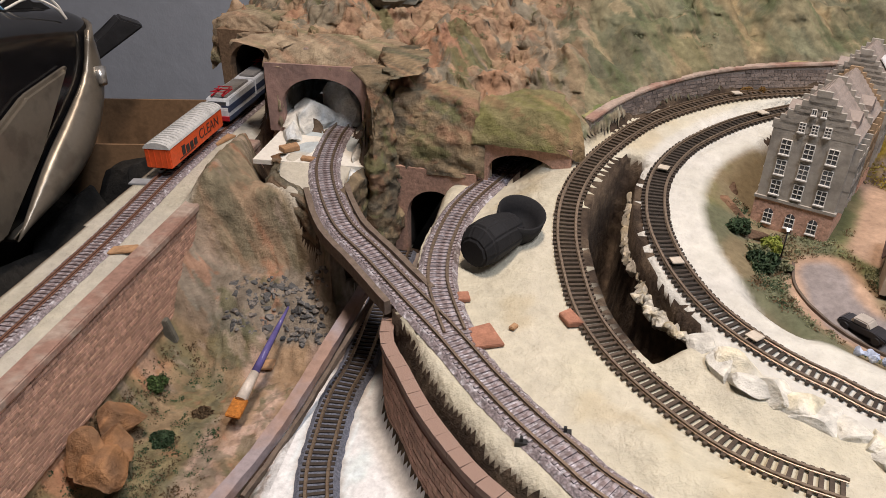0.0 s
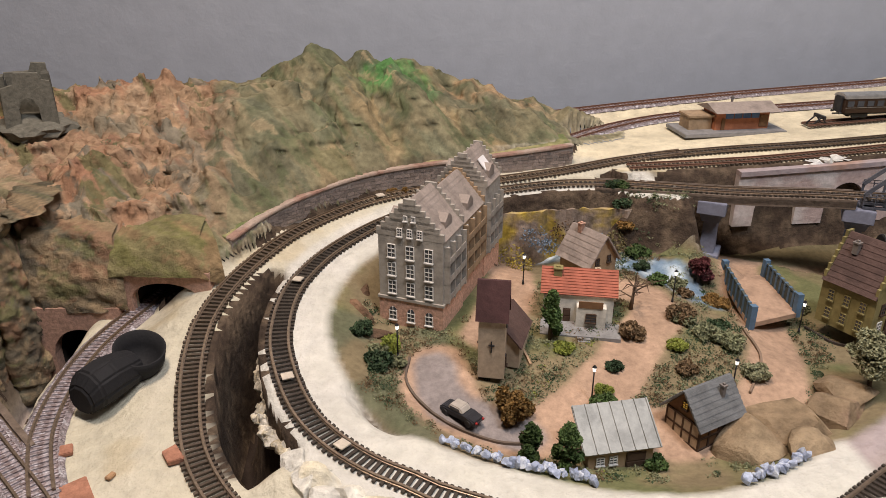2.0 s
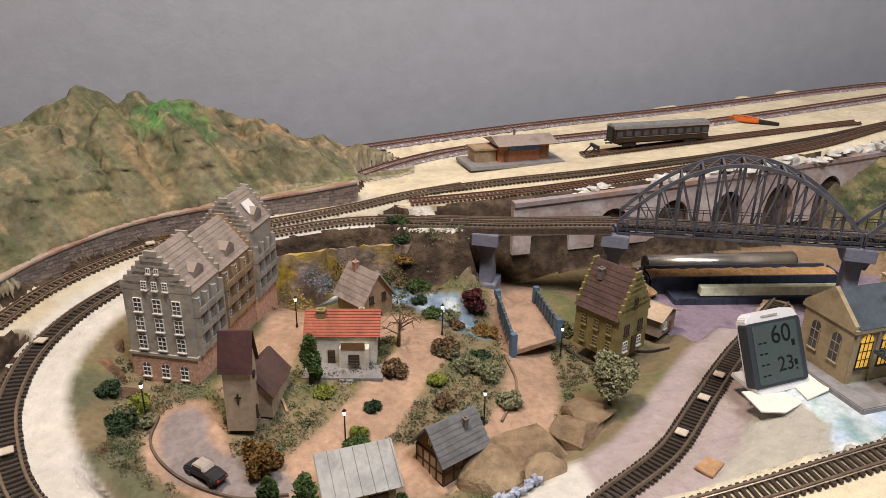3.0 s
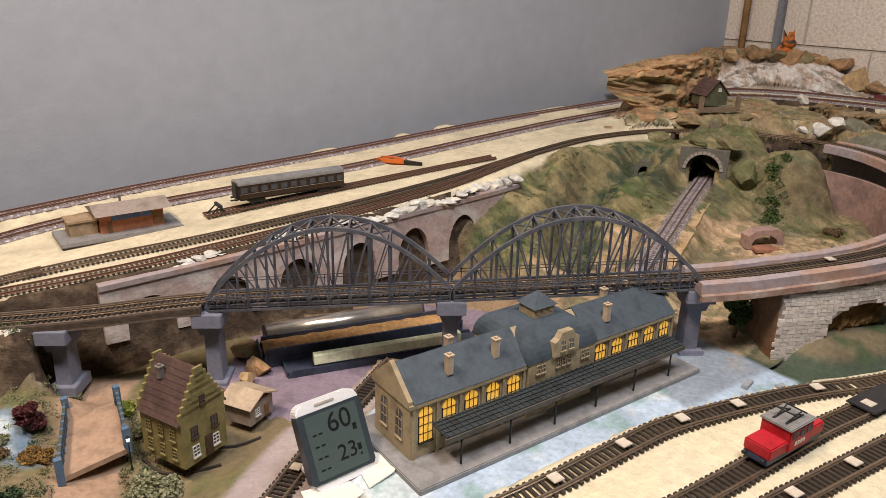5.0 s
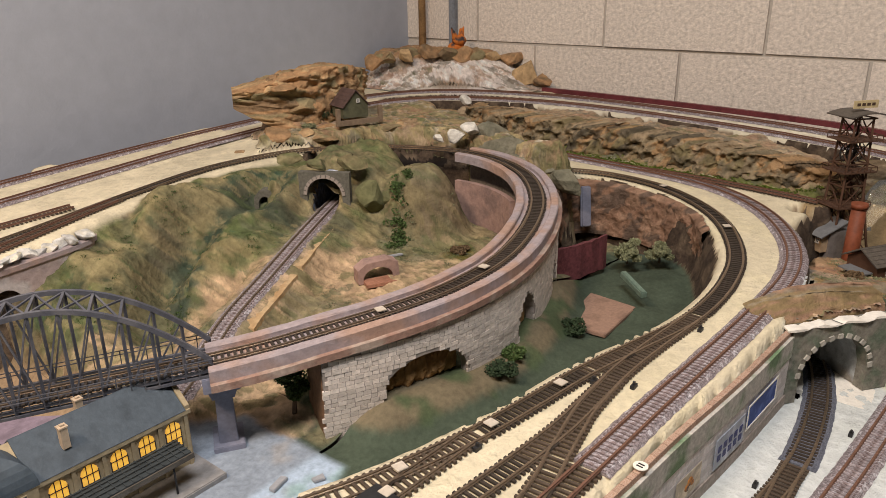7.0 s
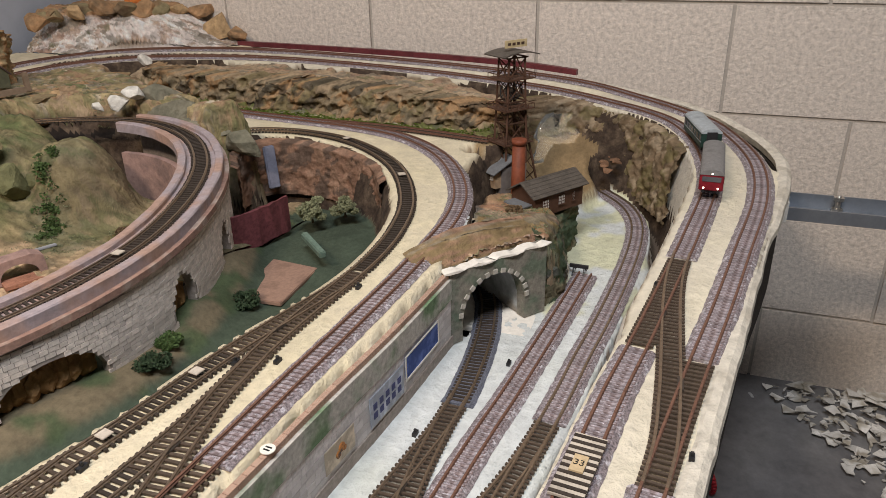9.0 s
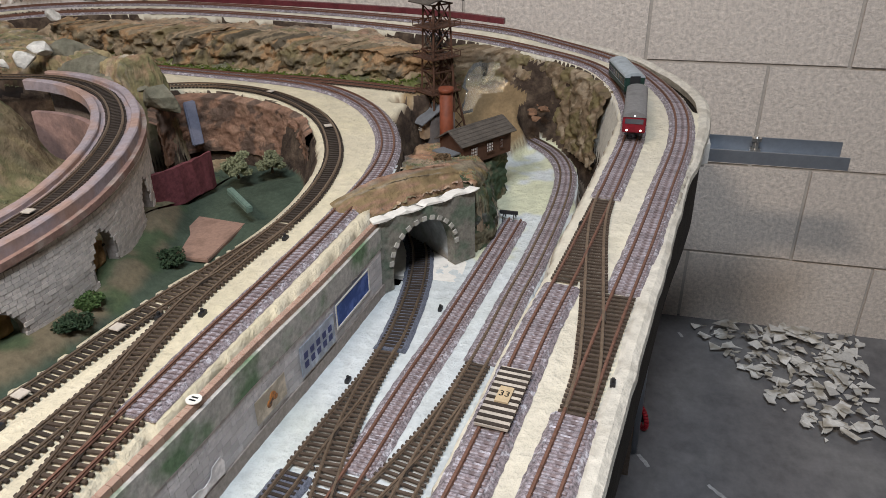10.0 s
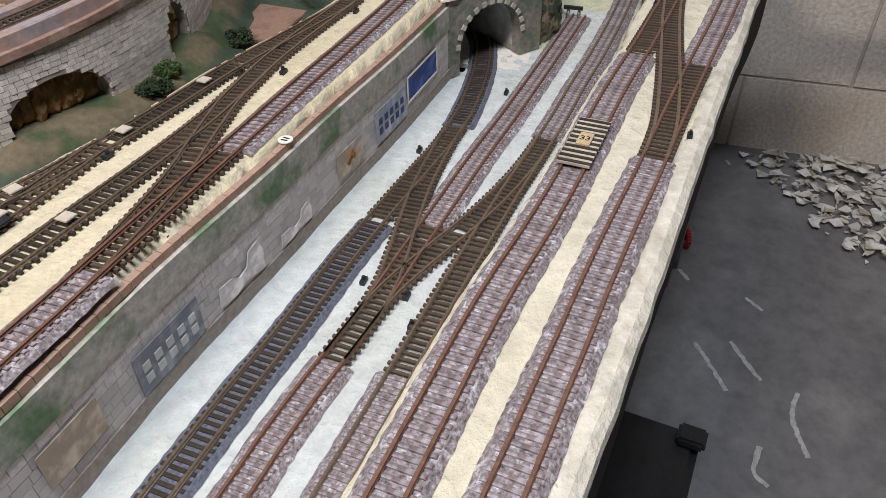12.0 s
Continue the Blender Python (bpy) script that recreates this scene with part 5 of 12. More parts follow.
def at_s(p, s, k):
    """Place and direction at the length k along a line."""
    x, y = np.interp(k, s, p[:, 0]), np.interp(k, s, p[:, 1])
    a, b = max(k - 0.004, 0), min(k + 0.004, s[-1])
    dx, dy = np.interp(b, s, p[:, 0]) - np.interp(a, s, p[:, 0]), np.interp(b, s, p[:, 1]) - np.interp(a, s, p[:, 1])
    n = math.hypot(dx, dy) or 1
    return x, y, dx / n, dy / n


def arch_height(k, gaps, foot):
    for c, w, spring, crown in gaps:
        u = (k - c) / (w / 2)
        if abs(u) < 1:
            return spring + (crown - spring) * math.sqrt(max(0, 1 - u * u))
    return foot


def slab_wall(bm, path, low, high, thick, gaps=(), mi=0, batter=0.0):
    """An upright wall along a line, with arched gaps (centre, width, spring, crown); low and high are heights or functions of the length."""
    p, s = along(path)
    lo = low if callable(low) else (lambda k: low)
    hi = high if callable(high) else (lambda k: high)
    ks = set(np.linspace(0, s[-1], max(3, int(s[-1] / 0.008))).tolist())
    for c, w, sp, cr in gaps:
        ks |= set(np.linspace(c - w / 2 - 1e-4, c + w / 2 + 1e-4, 15).tolist()) | {c - w / 2 + 1e-4, c + w / 2 - 1e-4}
    rows = []
    for k in sorted(v for v in ks if 0 <= v <= s[-1]):
        x, y, dx, dy = at_s(p, s, k)
        b, t = arch_height(k, gaps, lo(k)), hi(k)
        nx_, ny_ = -dy, dx
        rows.append([bm.verts.new((x + nx_ * (o + q), y + ny_ * (o + q), z)) for o, q, z in ((-thick / 2, -batter, b), (thick / 2, 0, b), (thick / 2, 0, t), (-thick / 2, 0, t))])
    for a, b in zip(rows[:-1], rows[1:]):
        for i in range(4):
            bm.faces.new((a[i], a[(i + 1) % 4], b[(i + 1) % 4], b[i])).material_index = mi
    bm.faces.new(rows[0][::-1]).material_index = mi
    bm.faces.new(rows[-1]).material_index = mi


def courses(parent, name, path, low, high, bw, bh, mat, side, thick, gaps=(), singles=200, batter=0.0, proud=0.0008, seed=1, ragged=0.25, window=None):
    """Bricks or stones laid in rows on one face of a wall; some hundred as parts, the rest joined."""
    rnd = random.Random(seed)
    p, s = along(path)
    lo = low if callable(low) else (lambda k: low)
    hi = high if callable(high) else (lambda k: high)
    bm = bmesh.new()
    box(bm, -0.5, 0.5, -0.5, 0.5, -0.5, 0.5)
    unit = mesh_from(bm, name, mat)
    rest, made, row = bmesh.new(), 0, 0
    base = min(lo(k) for k in np.linspace(0, s[-1], 9))
    top = max(hi(k) for k in np.linspace(0, s[-1], 9))
    z = base + bh / 2
    while z < top:
        k = -bw * rnd.random()
        while k < s[-1]:
            w = bw * rnd.uniform(1 - ragged, 1 + ragged)
            c = k + w / 2
            k += w
            if not 0.001 < c < s[-1] - 0.001 or z + bh / 2 > hi(c) or z - bh / 2 < arch_height(c, gaps, lo(c)) - 0.0005:
                continue
            x, y, dx, dy = at_s(p, s, c)
            f = (z - lo(c)) / max(hi(c) - lo(c), 1e-4)
            off = side * (thick / 2 + batter * (1 - f) + proud * rnd.uniform(0.2, 1.0) - 0.001)
            m = Matrix.LocRotScale((x - dy * off, y + dx * off, z), Euler((0, rnd.uniform(-0.03, 0.03), math.atan2(dy, dx))), (w - 0.0006, 0.0026, bh - 0.0006))
            if made < singles and (window is None or window[0] < c < window[1]):
                o = new(name, unit)
                o.matrix_world = m
                o.parent = parent
                made += 1
            else:
                box(rest, -0.5, 0.5, -0.5, 0.5, -0.5, 0.5, 0, m)
        z += bh
        row += 1
    if rest.verts:
        tagged(part(name + "work", rest, mat, parent), kind="stuff")
    else:
        rest.free()


# long brick retaining wall below the ledge
line = [(-0.322, 0.20), (-0.322, 0.50), (-0.322, 0.70), (-0.326, 0.90)]
wall = thing("retaining_wall", "long weathered brick retaining wall below the ledge track", "wall", kind="structure")
line = glide([(*q, 0) for q in line], 0.02)
bm = bmesh.new()
slab_wall(bm, line, 0.335, 0.452, 0.012, batter=-0.012)
part("core", bm, M["brick_slab"], wall)
courses(wall, "brick", line, 0.375, 0.450, 0.0085, 0.0034, M["brick"], -1, 0.012, singles=300, batter=0.009, seed=2, window=(0.15, 0.42))
bm = bmesh.new()
slab_wall(bm, line, 0.450, 0.458, 0.020)
part("coping", bm, M["cope"], wall, "pinkish worn coping", 0.0012)
# buttress and rubble at its foot
for y, h in ((0.64, 0.045), (0.58, 0.03)):
    bm = bmesh.new()
    box(bm, -0.005, 0.005, -0.004, 0.004, 0, h)
    part("buttress", bm, M["stone_dark"], wall, bevel=0.001).matrix_world = pose(-0.300, y, 0.355, 0, -14, 8)

# curved brick wall that carries the deck
rim = glide([(-0.052, 0.575, 0), (-0.050, 0.510, 0), (-0.026, 0.465, 0), (0.000, 0.422, 0), (0.032, 0.381, 0), (0.060, 0.353, 0), (0.13, 0.297, 0), (0.22, 0.217, 0)], 0.01)
wall = thing("curved_wall", "curved brick wall carrying the plaster deck", "wall", kind="structure")
bm = bmesh.new()
slab_wall(bm, rim, 0.352, 0.447, 0.008)
part("core", bm, M["brick_slab"], wall)
courses(wall, "brick", rim, 0.36, 0.438, 0.010, 0.006, M["brick"], -1, 0.008, singles=150, seed=3)
courses(wall, "coping_stone", rim, 0.442, 0.4495, 0.017, 0.0072, M["cope"], 0, 0.0, singles=60, seed=4, ragged=0.1)
for o in wall.children:
    if o.name.startswith("coping_stone"):
        o.scale[1] = 0.012

# stone wall between the middle line and the mountain
mid = PATHS["middle"]
keep = [i for i in range(0, len(mid), 4) if mid[i][1] > 0.805 and mid[i][0] < 0.60]
d = np.gradient(mid, axis=0)
d /= np.linalg.norm(d[:, :2], axis=1)[:, None]
line = np.array([(mid[i][0] - d[i][1] * 0.030, mid[i][1] + d[i][0] * 0.030, mid[i][2]) for i in keep])
p_, s_ = along(line)
z_at = lambda k: float(np.interp(k, s_, line[:, 2]))
wall = thing("stone_wall", "curved rubble stone wall at the mountain foot", "wall", kind="structure")
bm = bmesh.new()
slab_wall(bm, line, lambda k: z_at(k) - 0.01, lambda k: z_at(k) + 0.026, 0.008)
part("core", bm, M["stone_slab"], wall)
courses(wall, "stone", line, lambda k: z_at(k) - 0.002, lambda k: z_at(k) + 0.0255, 0.008, 0.0048, M["stone"], -1, 0.008, singles=300, seed=5, ragged=0.5)
bm = bmesh.new()
slab_wall(bm, line, lambda k: z_at(k) + 0.026, lambda k: z_at(k) + 0.0295, 0.013)
part("coping", bm, M["cope"], wall, "", 0.0008)
# grass verge between the wall and the slope
bm = bmesh.new()
verge = np.array([(x - dy * 0.016, y + dx * 0.016, z_at(k) + 0.022) for k in np.linspace(0, s_[-1], 50) for x, y, dx, dy in [at_s(p_, s_, k)]])
sweep(bm, verge, [(-0.014, 0.0), (0.016, 0.0), (0.018, 0.014), (-0.012, 0.007)], jitter=0.0015)
solid("grass_verge", bm, material("faded_olive_turf", (0.30, 0.27, 0.13), 0.25, 0.9, scale=150, bump=0.6, second=(0.13, 0.15, 0.06), patch=30), "faded turf strip above the stone wall", "verge", kind="structure")

# wall with posters between the upper and the lower yard
line = glide([(1.0, 0.134, 0), (1.25, 0.116, 0), (1.38, 0.110, 0), (1.52, 0.095, 0), (1.63, 0.086, 0), (1.76, 0.072, 0), (1.91, 0.061, 0)], 0.02)
wall = thing("yard_wall", "painted yard wall with faded posters and a brick coping", "wall", kind="structure")
bm = bmesh.new()
slab_wall(bm, line, 0.455, 0.548, 0.010)
part("core", bm, material("grey_green_stonework", (0.43, 0.41, 0.41), 0.2, 0.85, scale=140, bump=0.3, second=(0.14, 0.19, 0.11), patch=18, amount=0.4), wall)
M["yardstone"] = material("pale_mauve_stone", (0.60, 0.57, 0.565), 0.2, 0.85, scale=180, bump=0.3, island=0.25)
courses(wall, "stone", line, 0.470, 0.530, 0.013, 0.0085, M["yardstone"], -1, 0.010, singles=300, seed=6, ragged=0.5, proud=0.0003)
bm = bmesh.new()
slab_wall(bm, line, 0.522, 0.5495, 0.0135)
part("moss_band", bm, material("dark_green_moss", (0.15, 0.23, 0.13), 0.3, 0.9, scale=160, bump=0.4, second=(0.46, 0.44, 0.40), patch=22, amount=0.8), wall, "green painted moss band")
bm = bmesh.new()
slab_wall(bm, line, 0.455, 0.470, 0.0145)
part("plinth", bm, M["stone_slab"], wall)
courses(wall, "coping_brick", line, 0.549, 0.5565, 0.011, 0.0074, material("pale_red_coping_brick", (0.36, 0.20, 0.14), 0.2, 0.8, scale=160, second=(0.55, 0.47, 0.38), patch=40, island=0.2), 0, 0.0, singles=150, seed=7, ragged=0.1)
for o in wall.children:
    if o.name.startswith("coping_brick"):
        o.scale[1] = 0.006
p_, s_ = along(line)
POSTERS = [(1.818, 0.086, 0.029, 0.502, (0.03, 0.07, 0.26), "blue poster in a white frame"), (1.734, 0.070, 0.036, 0.494, (0.33, 0.36, 0.42), "faded poster with dark blue lettering"), (1.645, 0.050, 0.026, 0.492, (0.42, 0.36, 0.28), "faded poster with an orange picture"),
           (1.541, 0.052, 0.020, 0.483, (0.62, 0.58, 0.56), "torn pale poster"), (1.461, 0.060, 0.030, 0.489, (0.64, 0.61, 0.60), "torn white poster"), (1.375, 0.070, 0.036, 0.489, (0.20, 0.215, 0.25), "grey poster with pale letters"), (1.280, 0.050, 0.030, 0.497, (0.40, 0.33, 0.26), "faded brown poster")]
for x, w, h, z, col, label in POSTERS:
    k = float(np.interp(x, p_[:, 0], s_))
    px, py, dx, dy = at_s(p_, s_, k)
    turn = math.degrees(math.atan2(dy, dx))
    po = thing("poster", label + " on the yard wall", "poster", (px + dy * 0.0075, py - dx * 0.0075, z), turn, "posters on the yard wall")
    bm = bmesh.new()
    if "torn" in label:
        prism(bm, [(-w * 0.5, -h * 0.42), (-w * 0.18, -h * 0.5), (w * 0.05, -h * 0.36), (w * 0.47, -h * 0.5), (w * 0.5, h * 0.1), (w * 0.42, h * 0.5), (w * 0.2, h * 0.42), (w * 0.12, h * 0.02), (-w * 0.06, -h * 0.08), (-w * 0.2, h * 0.12), (-w * 0.46, h * 0.16)], -0.0004, 0.0004)
    else:
        box(bm, -w / 2, w / 2, -0.0004, 0.0004, -h / 2, h / 2)
    part("sheet", bm, material("printed_paper", col, 0.12, 0.6, scale=90, bump=0.05, second=tuple(min(1, c * 1.5 + 0.05) for c in col), patch=60, amount=0.45), po)
    if "frame" in label:
        bm = bmesh.new()
        for a in (-1, 1):
            box(bm, -w / 2 - 0.001, w / 2 + 0.001, -0.0012, -0.0004, a * h / 2 - 0.001, a * h / 2 + 0.001)
            box(bm, a * w / 2 - 0.001, a * w / 2 + 0.001, -0.00125, -0.0004, -h / 2 + 0.001, h / 2 - 0.001)
        part("frame", bm, M["white_pl"], po)
    if "letters" in label or "lettering" in label:
        bm = bmesh.new()
        for i in range(5):
            u = -w * 0.36 + i * w * 0.18
            for j in range(2):
                box(bm, u - w * 0.05, u + w * 0.05, -0.0010, -0.0004, -h * 0.28 + j * h * 0.30, -h * 0.28 + j * h * 0.30 + h * 0.2)
        part("lettering", bm, material("poster_ink", (0.05, 0.06, 0.16) if "blue" in label else (0.55, 0.55, 0.56), 0.2, 0.6), po)
    if "picture" in label:
        bm = bmesh.new()
        for i, (u, v, r) in enumerate(((-0.004, -0.003, 0.004), (0.002, 0.002, 0.005), (0.006, -0.001, 0.003))):
            tube(bm, (u, -0.0004, v), (u, -0.0011 - 0.0002 * i, v), r, r, 10)
        part("picture", bm, material("orange_print", (0.55, 0.22, 0.05), 0.4, 0.6, scale=200, second=(0.05, 0.04, 0.04), patch=120), po)

# viaduct of the loop
vil = PATHS["village"]
i0 = int(np.argmin(np.hypot(vil[:, 0] - 1.40, vil[:, 1] - 0.488)))
i1 = int(np.argmin(np.hypot(vil[:, 0] - 2.112, vil[:, 1] - 0.72)))
seg = vil[i0:i1:3]
dv_ = np.gradient(seg, axis=0)
dv_ /= np.linalg.norm(dv_[:, :2], axis=1)[:, None]


def beside(off, dz=0.0, lo=0, hi=None):
    return np.array([(q[0] - e[1] * off, q[1] + e[0] * off, q[2] + dz) for q, e in zip(seg, dv_)])[lo:hi]


via = thing("viaduct", "curved stone viaduct with arches carrying the loop track", "viaduct")
bm = bmesh.new()
sweep(bm, seg, [(-0.030, -0.010), (0.030, -0.010), (0.030, -0.0005), (-0.030, -0.0005)])
part("deck", bm, M["parapet"], via)
for off, label in ((-0.026, "outer parapet in mauve and pink"), (0.026, "inner parapet in mauve and pink")):
    bm = bmesh.new()
    sweep(bm, beside(off), [(-0.006, -0.010), (0.006, -0.010), (0.006, 0.0045), (0.0045, 0.006), (-0.0045, 0.006), (-0.006, 0.0045)], jitter=0.0005)
    part("parapet", bm, M["parapet"], via, label)
bm = bmesh.new()
sweep(bm, beside(-0.034), [(-0.004, -0.016), (0.003, -0.016), (0.003, -0.008), (-0.004, -0.008)], jitter=0.0004)
part("string_course", bm, M["cope"], via, "pinkish string course")
outer = beside(-0.027)
p_, s_ = along(outer)
first = float(np.interp(1.485, p_[:40, 0], s_[:40]))
zt = lambda k: float(np.interp(k + first, s_, outer[:, 2])) - 0.016
arm = np.array([(*at_s(p_, s_, k)[:2], 0) for k in np.linspace(first, s_[-1], 90)])
GAPS = [(0.122, 0.112, 0.528, 0.563), (0.305, 0.050, 0.540, 0.574), (0.46, 0.05, 0.525, 0.575)]
bm = bmesh.new()
slab_wall(bm, arm, 0.478, zt, 0.012, GAPS)
part("spandrel", bm, M["stone_slab"], via)
courses(via, "stone", arm, 0.490, zt, 0.009, 0.0055, material("whitewashed_stone", (0.64, 0.57, 0.51), 0.2, 0.85, scale=180, bump=0.4, island=0.3), -1, 0.012, GAPS, singles=300, seed=8, window=(0.0, 0.45))
inner = beside(0.027, 0, 40)
bm = bmesh.new()
slab_wall(bm, inner, 0.50, lambda k: 0.60, 0.010, [(0.52, 0.10, 0.55, 0.588)])
part("inner_face", bm, M["pink"], via, "bare pinkish inner face")
x, y, dx, dy = at_s(*along(arm), 0.003)
bm = bmesh.new()
box(bm, -0.004, 0.004, -0.002, 0.056, 0.478, 0.590)
part("end_pier", bm, material("rusty_brown_pier", (0.20, 0.11, 0.06), 0.3, 0.85, scale=120, bump=0.4), via).matrix_world = pose(x, y, 0, 0, 0, math.degrees(math.atan2(dy, dx)))

fill = thing("cork_filling", "orange-brown cork bark filling an arch of the viaduct", "cork bark")
for k0, n_, wide in ((0.122, 7, 0.012), (0.305, 3, 0.012)):
    for q in range(n_):
        x, y, dx, dy = at_s(*along(arm), k0 + (q - (n_ - 1) / 2) * 0.015)
        bm = bmesh.new()
        bmesh.ops.create_icosphere(bm, subdivisions=3, radius=1)
        for v in bm.verts:
            kk = 1 + 0.30 * noise.noise(v.co * 1.9 + Vector((k0 * 40 + q, q, 0))) + 0.12 * noise.noise(v.co * 5)
            v.co = Vector((v.co.x * wide * kk, v.co.y * 0.012 * kk, v.co.z * 0.020 * kk))
        part("bark_piece", bm, M["cork_bark"], fill).matrix_world = pose(x - dy * 0.018, y + dx * 0.018, 0.535 + 0.004 * (q % 2), 0, 10 * (q % 3), math.degrees(math.atan2(dy, dx)))

# arched wall below the plateau
line = glide([(0.80, 0.926, 0), (0.98, 0.924, 0), (1.10, 0.927, 0), (1.30, 0.937, 0), (1.50, 0.950, 0), (1.53, 0.975, 0)], 0.02)
wall = thing("arcade_wall", "pink arcade wall below the plateau edge", "wall", kind="structure")
bm = bmesh.new()
slab_wall(bm, line, 0.485, lambda k: 0.560 + 0.04 * k, 0.014, [(0.06 + 0.105 * i, 0.062, 0.508, 0.541 + 0.004 * i) for i in range(7)])
part("arcade", bm, material("pale_pink_plaster", (0.42, 0.33, 0.31), 0.2, 0.85, scale=110, bump=0.5, second=(0.54, 0.49, 0.47), patch=22), wall)
bm = bmesh.new()
slab_wall(bm, line, lambda k: 0.560 + 0.04 * k, lambda k: 0.567 + 0.04 * k, 0.020)
part("coping", bm, M["parapet"], wall, "", 0.001)
bm = bmesh.new()
box(bm, 0.79, 1.54, 1.00, 1.01, 0.40, 0.55)
part("back", bm, M["lining"], wall, "stained plaster recess behind the arches")

# girder bridge: two bowstring spans
BA, BB, BC = Vector((0.912, 0.818, 0.562)), Vector((1.157, 0.657, 0.577)), Vector((1.412, 0.495, 0.592))


def bowstring(a, b, label):
    bridge = thing("girder_bridge", label, "bridge", group="spans of the girder bridge")
    d = b - a
    length = d.length
    e = d.normalized()
    s = Vector((-e.y, e.x, 0)).normalized()
    n, rise, half = 12, 0.082, 0.024

    def top(f, o):
        return a + d * f + s * o + Vector((0, 0, 0.010 + rise * (1 - (2 * f - 1) ** 2)))

    def bot(f, o):
        return a + d * f + s * o + Vector((0, 0, -0.004))
    for o in (-half, half):
        bm = bmesh.new()
        for z, w in ((-0.006, 0.0050), (-0.0005, 0.0036)):
            beam(bm, a + s * o + Vector((0, 0, z)), b + s * o + Vector((0, 0, z)), w, 0.0028)
        part("bottom_chord", bm, M["steel_grey"], bridge)
        bm = bmesh.new()
        for i in range(n * 2):
            beam(bm, top(i / (2 * n), o), top((i + 1) / (2 * n), o), 0.0042, 0.0046)
        part("arch_chord", bm, M["steel_grey"], bridge)
        for i in range(n + 1):
            f = i / n
            bm = bmesh.new()
            beam(bm, bot(f, o), top(f, o), 0.0026, 0.0022)
            part("post", bm, M["steel_grey"], bridge)
            if 0 < i < n:
                bm = bmesh.new()
                g = (i + (1 if i < n / 2 else -1)) / n
                beam(bm, bot(g, o), top(f, o), 0.0020, 0.0016)
                part("diagonal", bm, M["steel_grey"], bridge)
        bm = bmesh.new()
        for z in (0.010, 0.014):
            beam(bm, a + s * (o * 1.25) + Vector((0, 0, z)), b + s * (o * 1.25) + Vector((0, 0, z)), 0.0008, 0.0008)
        for i in range(2 * n + 1):
            q = a + d * (i / (2 * n)) + s * (o * 1.25)
            beam(bm, q + Vector((0, 0, -0.004)), q + Vector((0, 0, 0.014)), 0.0008, 0.0008)
        part("railing", bm, M["steel_grey"], bridge)
    for i in range(n + 1):
        f = i / n
        bm = bmesh.new()
        beam(bm, bot(f, -half), bot(f, half), 0.003, 0.005)
        part("cross_beam", bm, M["steel_grey"], bridge)
    for i in range(3, n - 2):
        f = i / n
        bm = bmesh.new()
        beam(bm, top(f, -half), top(f, half), 0.0026, 0.0026)
        if i < n - 3:
            beam(bm, top(f, -half), top((i + 1) / n, half), 0.0018, 0.0018)
            beam(bm, top(f, half), top((i + 1) / n, -half), 0.0018, 0.0018)
        part("wind_brace", bm, M["steel_grey"], bridge)
    bm = bmesh.new()
    beam(bm, a + Vector((0, 0, -0.001)), b + Vector((0, 0, -0.001)), 0.030, 0.0016)
    part("deck", bm, M["steel_grey"], bridge)


bowstring(BA, BB - (BB - BA) * 0.008, "blue-grey plastic bowstring girder bridge span")
bowstring(BB + (BC - BB) * 0.008, BC, "blue-grey plastic bowstring girder bridge span")
# plain deck from the plateau to the first span
app = vil[int(np.argmin(np.hypot(vil[:, 0] - 0.60, vil[:, 1] - 0.944))):int(np.argmin(np.hypot(vil[:, 0] - 0.912, vil[:, 1] - 0.81))):3]
ramp = thing("bridge_approach", "plain girder deck leading to the bridge", "bridge")
bm = bmesh.new()
sweep(bm, app, [(-0.022, -0.008), (0.022, -0.008), (0.022, -0.0006), (-0.022, -0.0006)])
part("deck", bm, M["wood_grey"], ramp)
for o in (-0.021, 0.021):
    bm = bmesh.new()
    sweep(bm, app, [(o - 0.001, -0.010), (o + 0.001, -0.010), (o + 0.001, 0.002), (o - 0.001, 0.002)])
    part("girder", bm, M["wood_grey"], ramp)


def pier(x, y, z0, z1, turn):
    t = thing("bridge_pier", "grey-blue bridge pier with a stepped head", "pier", (x, y, z0), turn, "piers of the girder bridge")
    h = z1 - z0
    bm = bmesh.new()
    prism(bm, [(-0.010, 0), (0.010, 0), (0.0085, h - 0.03), (-0.0085, h - 0.03)], -0.014, 0.014)
    part("shaft", bm, M["pier"], t, bevel=0.0008)
    bm = bmesh.new()
    prism(bm, [(-0.011, h - 0.03), (0.011, h - 0.03), (0.016, h - 0.017), (-0.016, h - 0.017)], -0.020, 0.020)
    part("corbel", bm, M["pier"], t)
    bm = bmesh.new()
    box(bm, -0.018, 0.018, -0.030, 0.030, h - 0.017, h)
    part("head", bm, M["pier"], t, bevel=0.0008)
    bm = bmesh.new()
    box(bm, -0.016, 0.016, -0.022, 0.022, -0.006, 0.008)
    part("footing", bm, M["pier"], t, bevel=0.0008)


for x, y, z0, z1 in ((0.748, 0.882, 0.462, 0.547), (0.908, 0.815, 0.450, 0.554), (1.157, 0.657, 0.450, 0.570), (1.418, 0.492, 0.490, 0.584)):
    pier(x, y, z0, z1, -33)


M["portal_stone"] = material("mossy_portal_stone", (0.20, 0.19, 0.16), 0.35, 0.85, scale=150, bump=0.6, second=(0.12, 0.15, 0.11), patch=40, amount=0.5)
M["stone_pale"] = material("pale_ring_stone", (0.40, 0.385, 0.34), 0.25, 0.85, scale=200, bump=0.4, island=0.3)


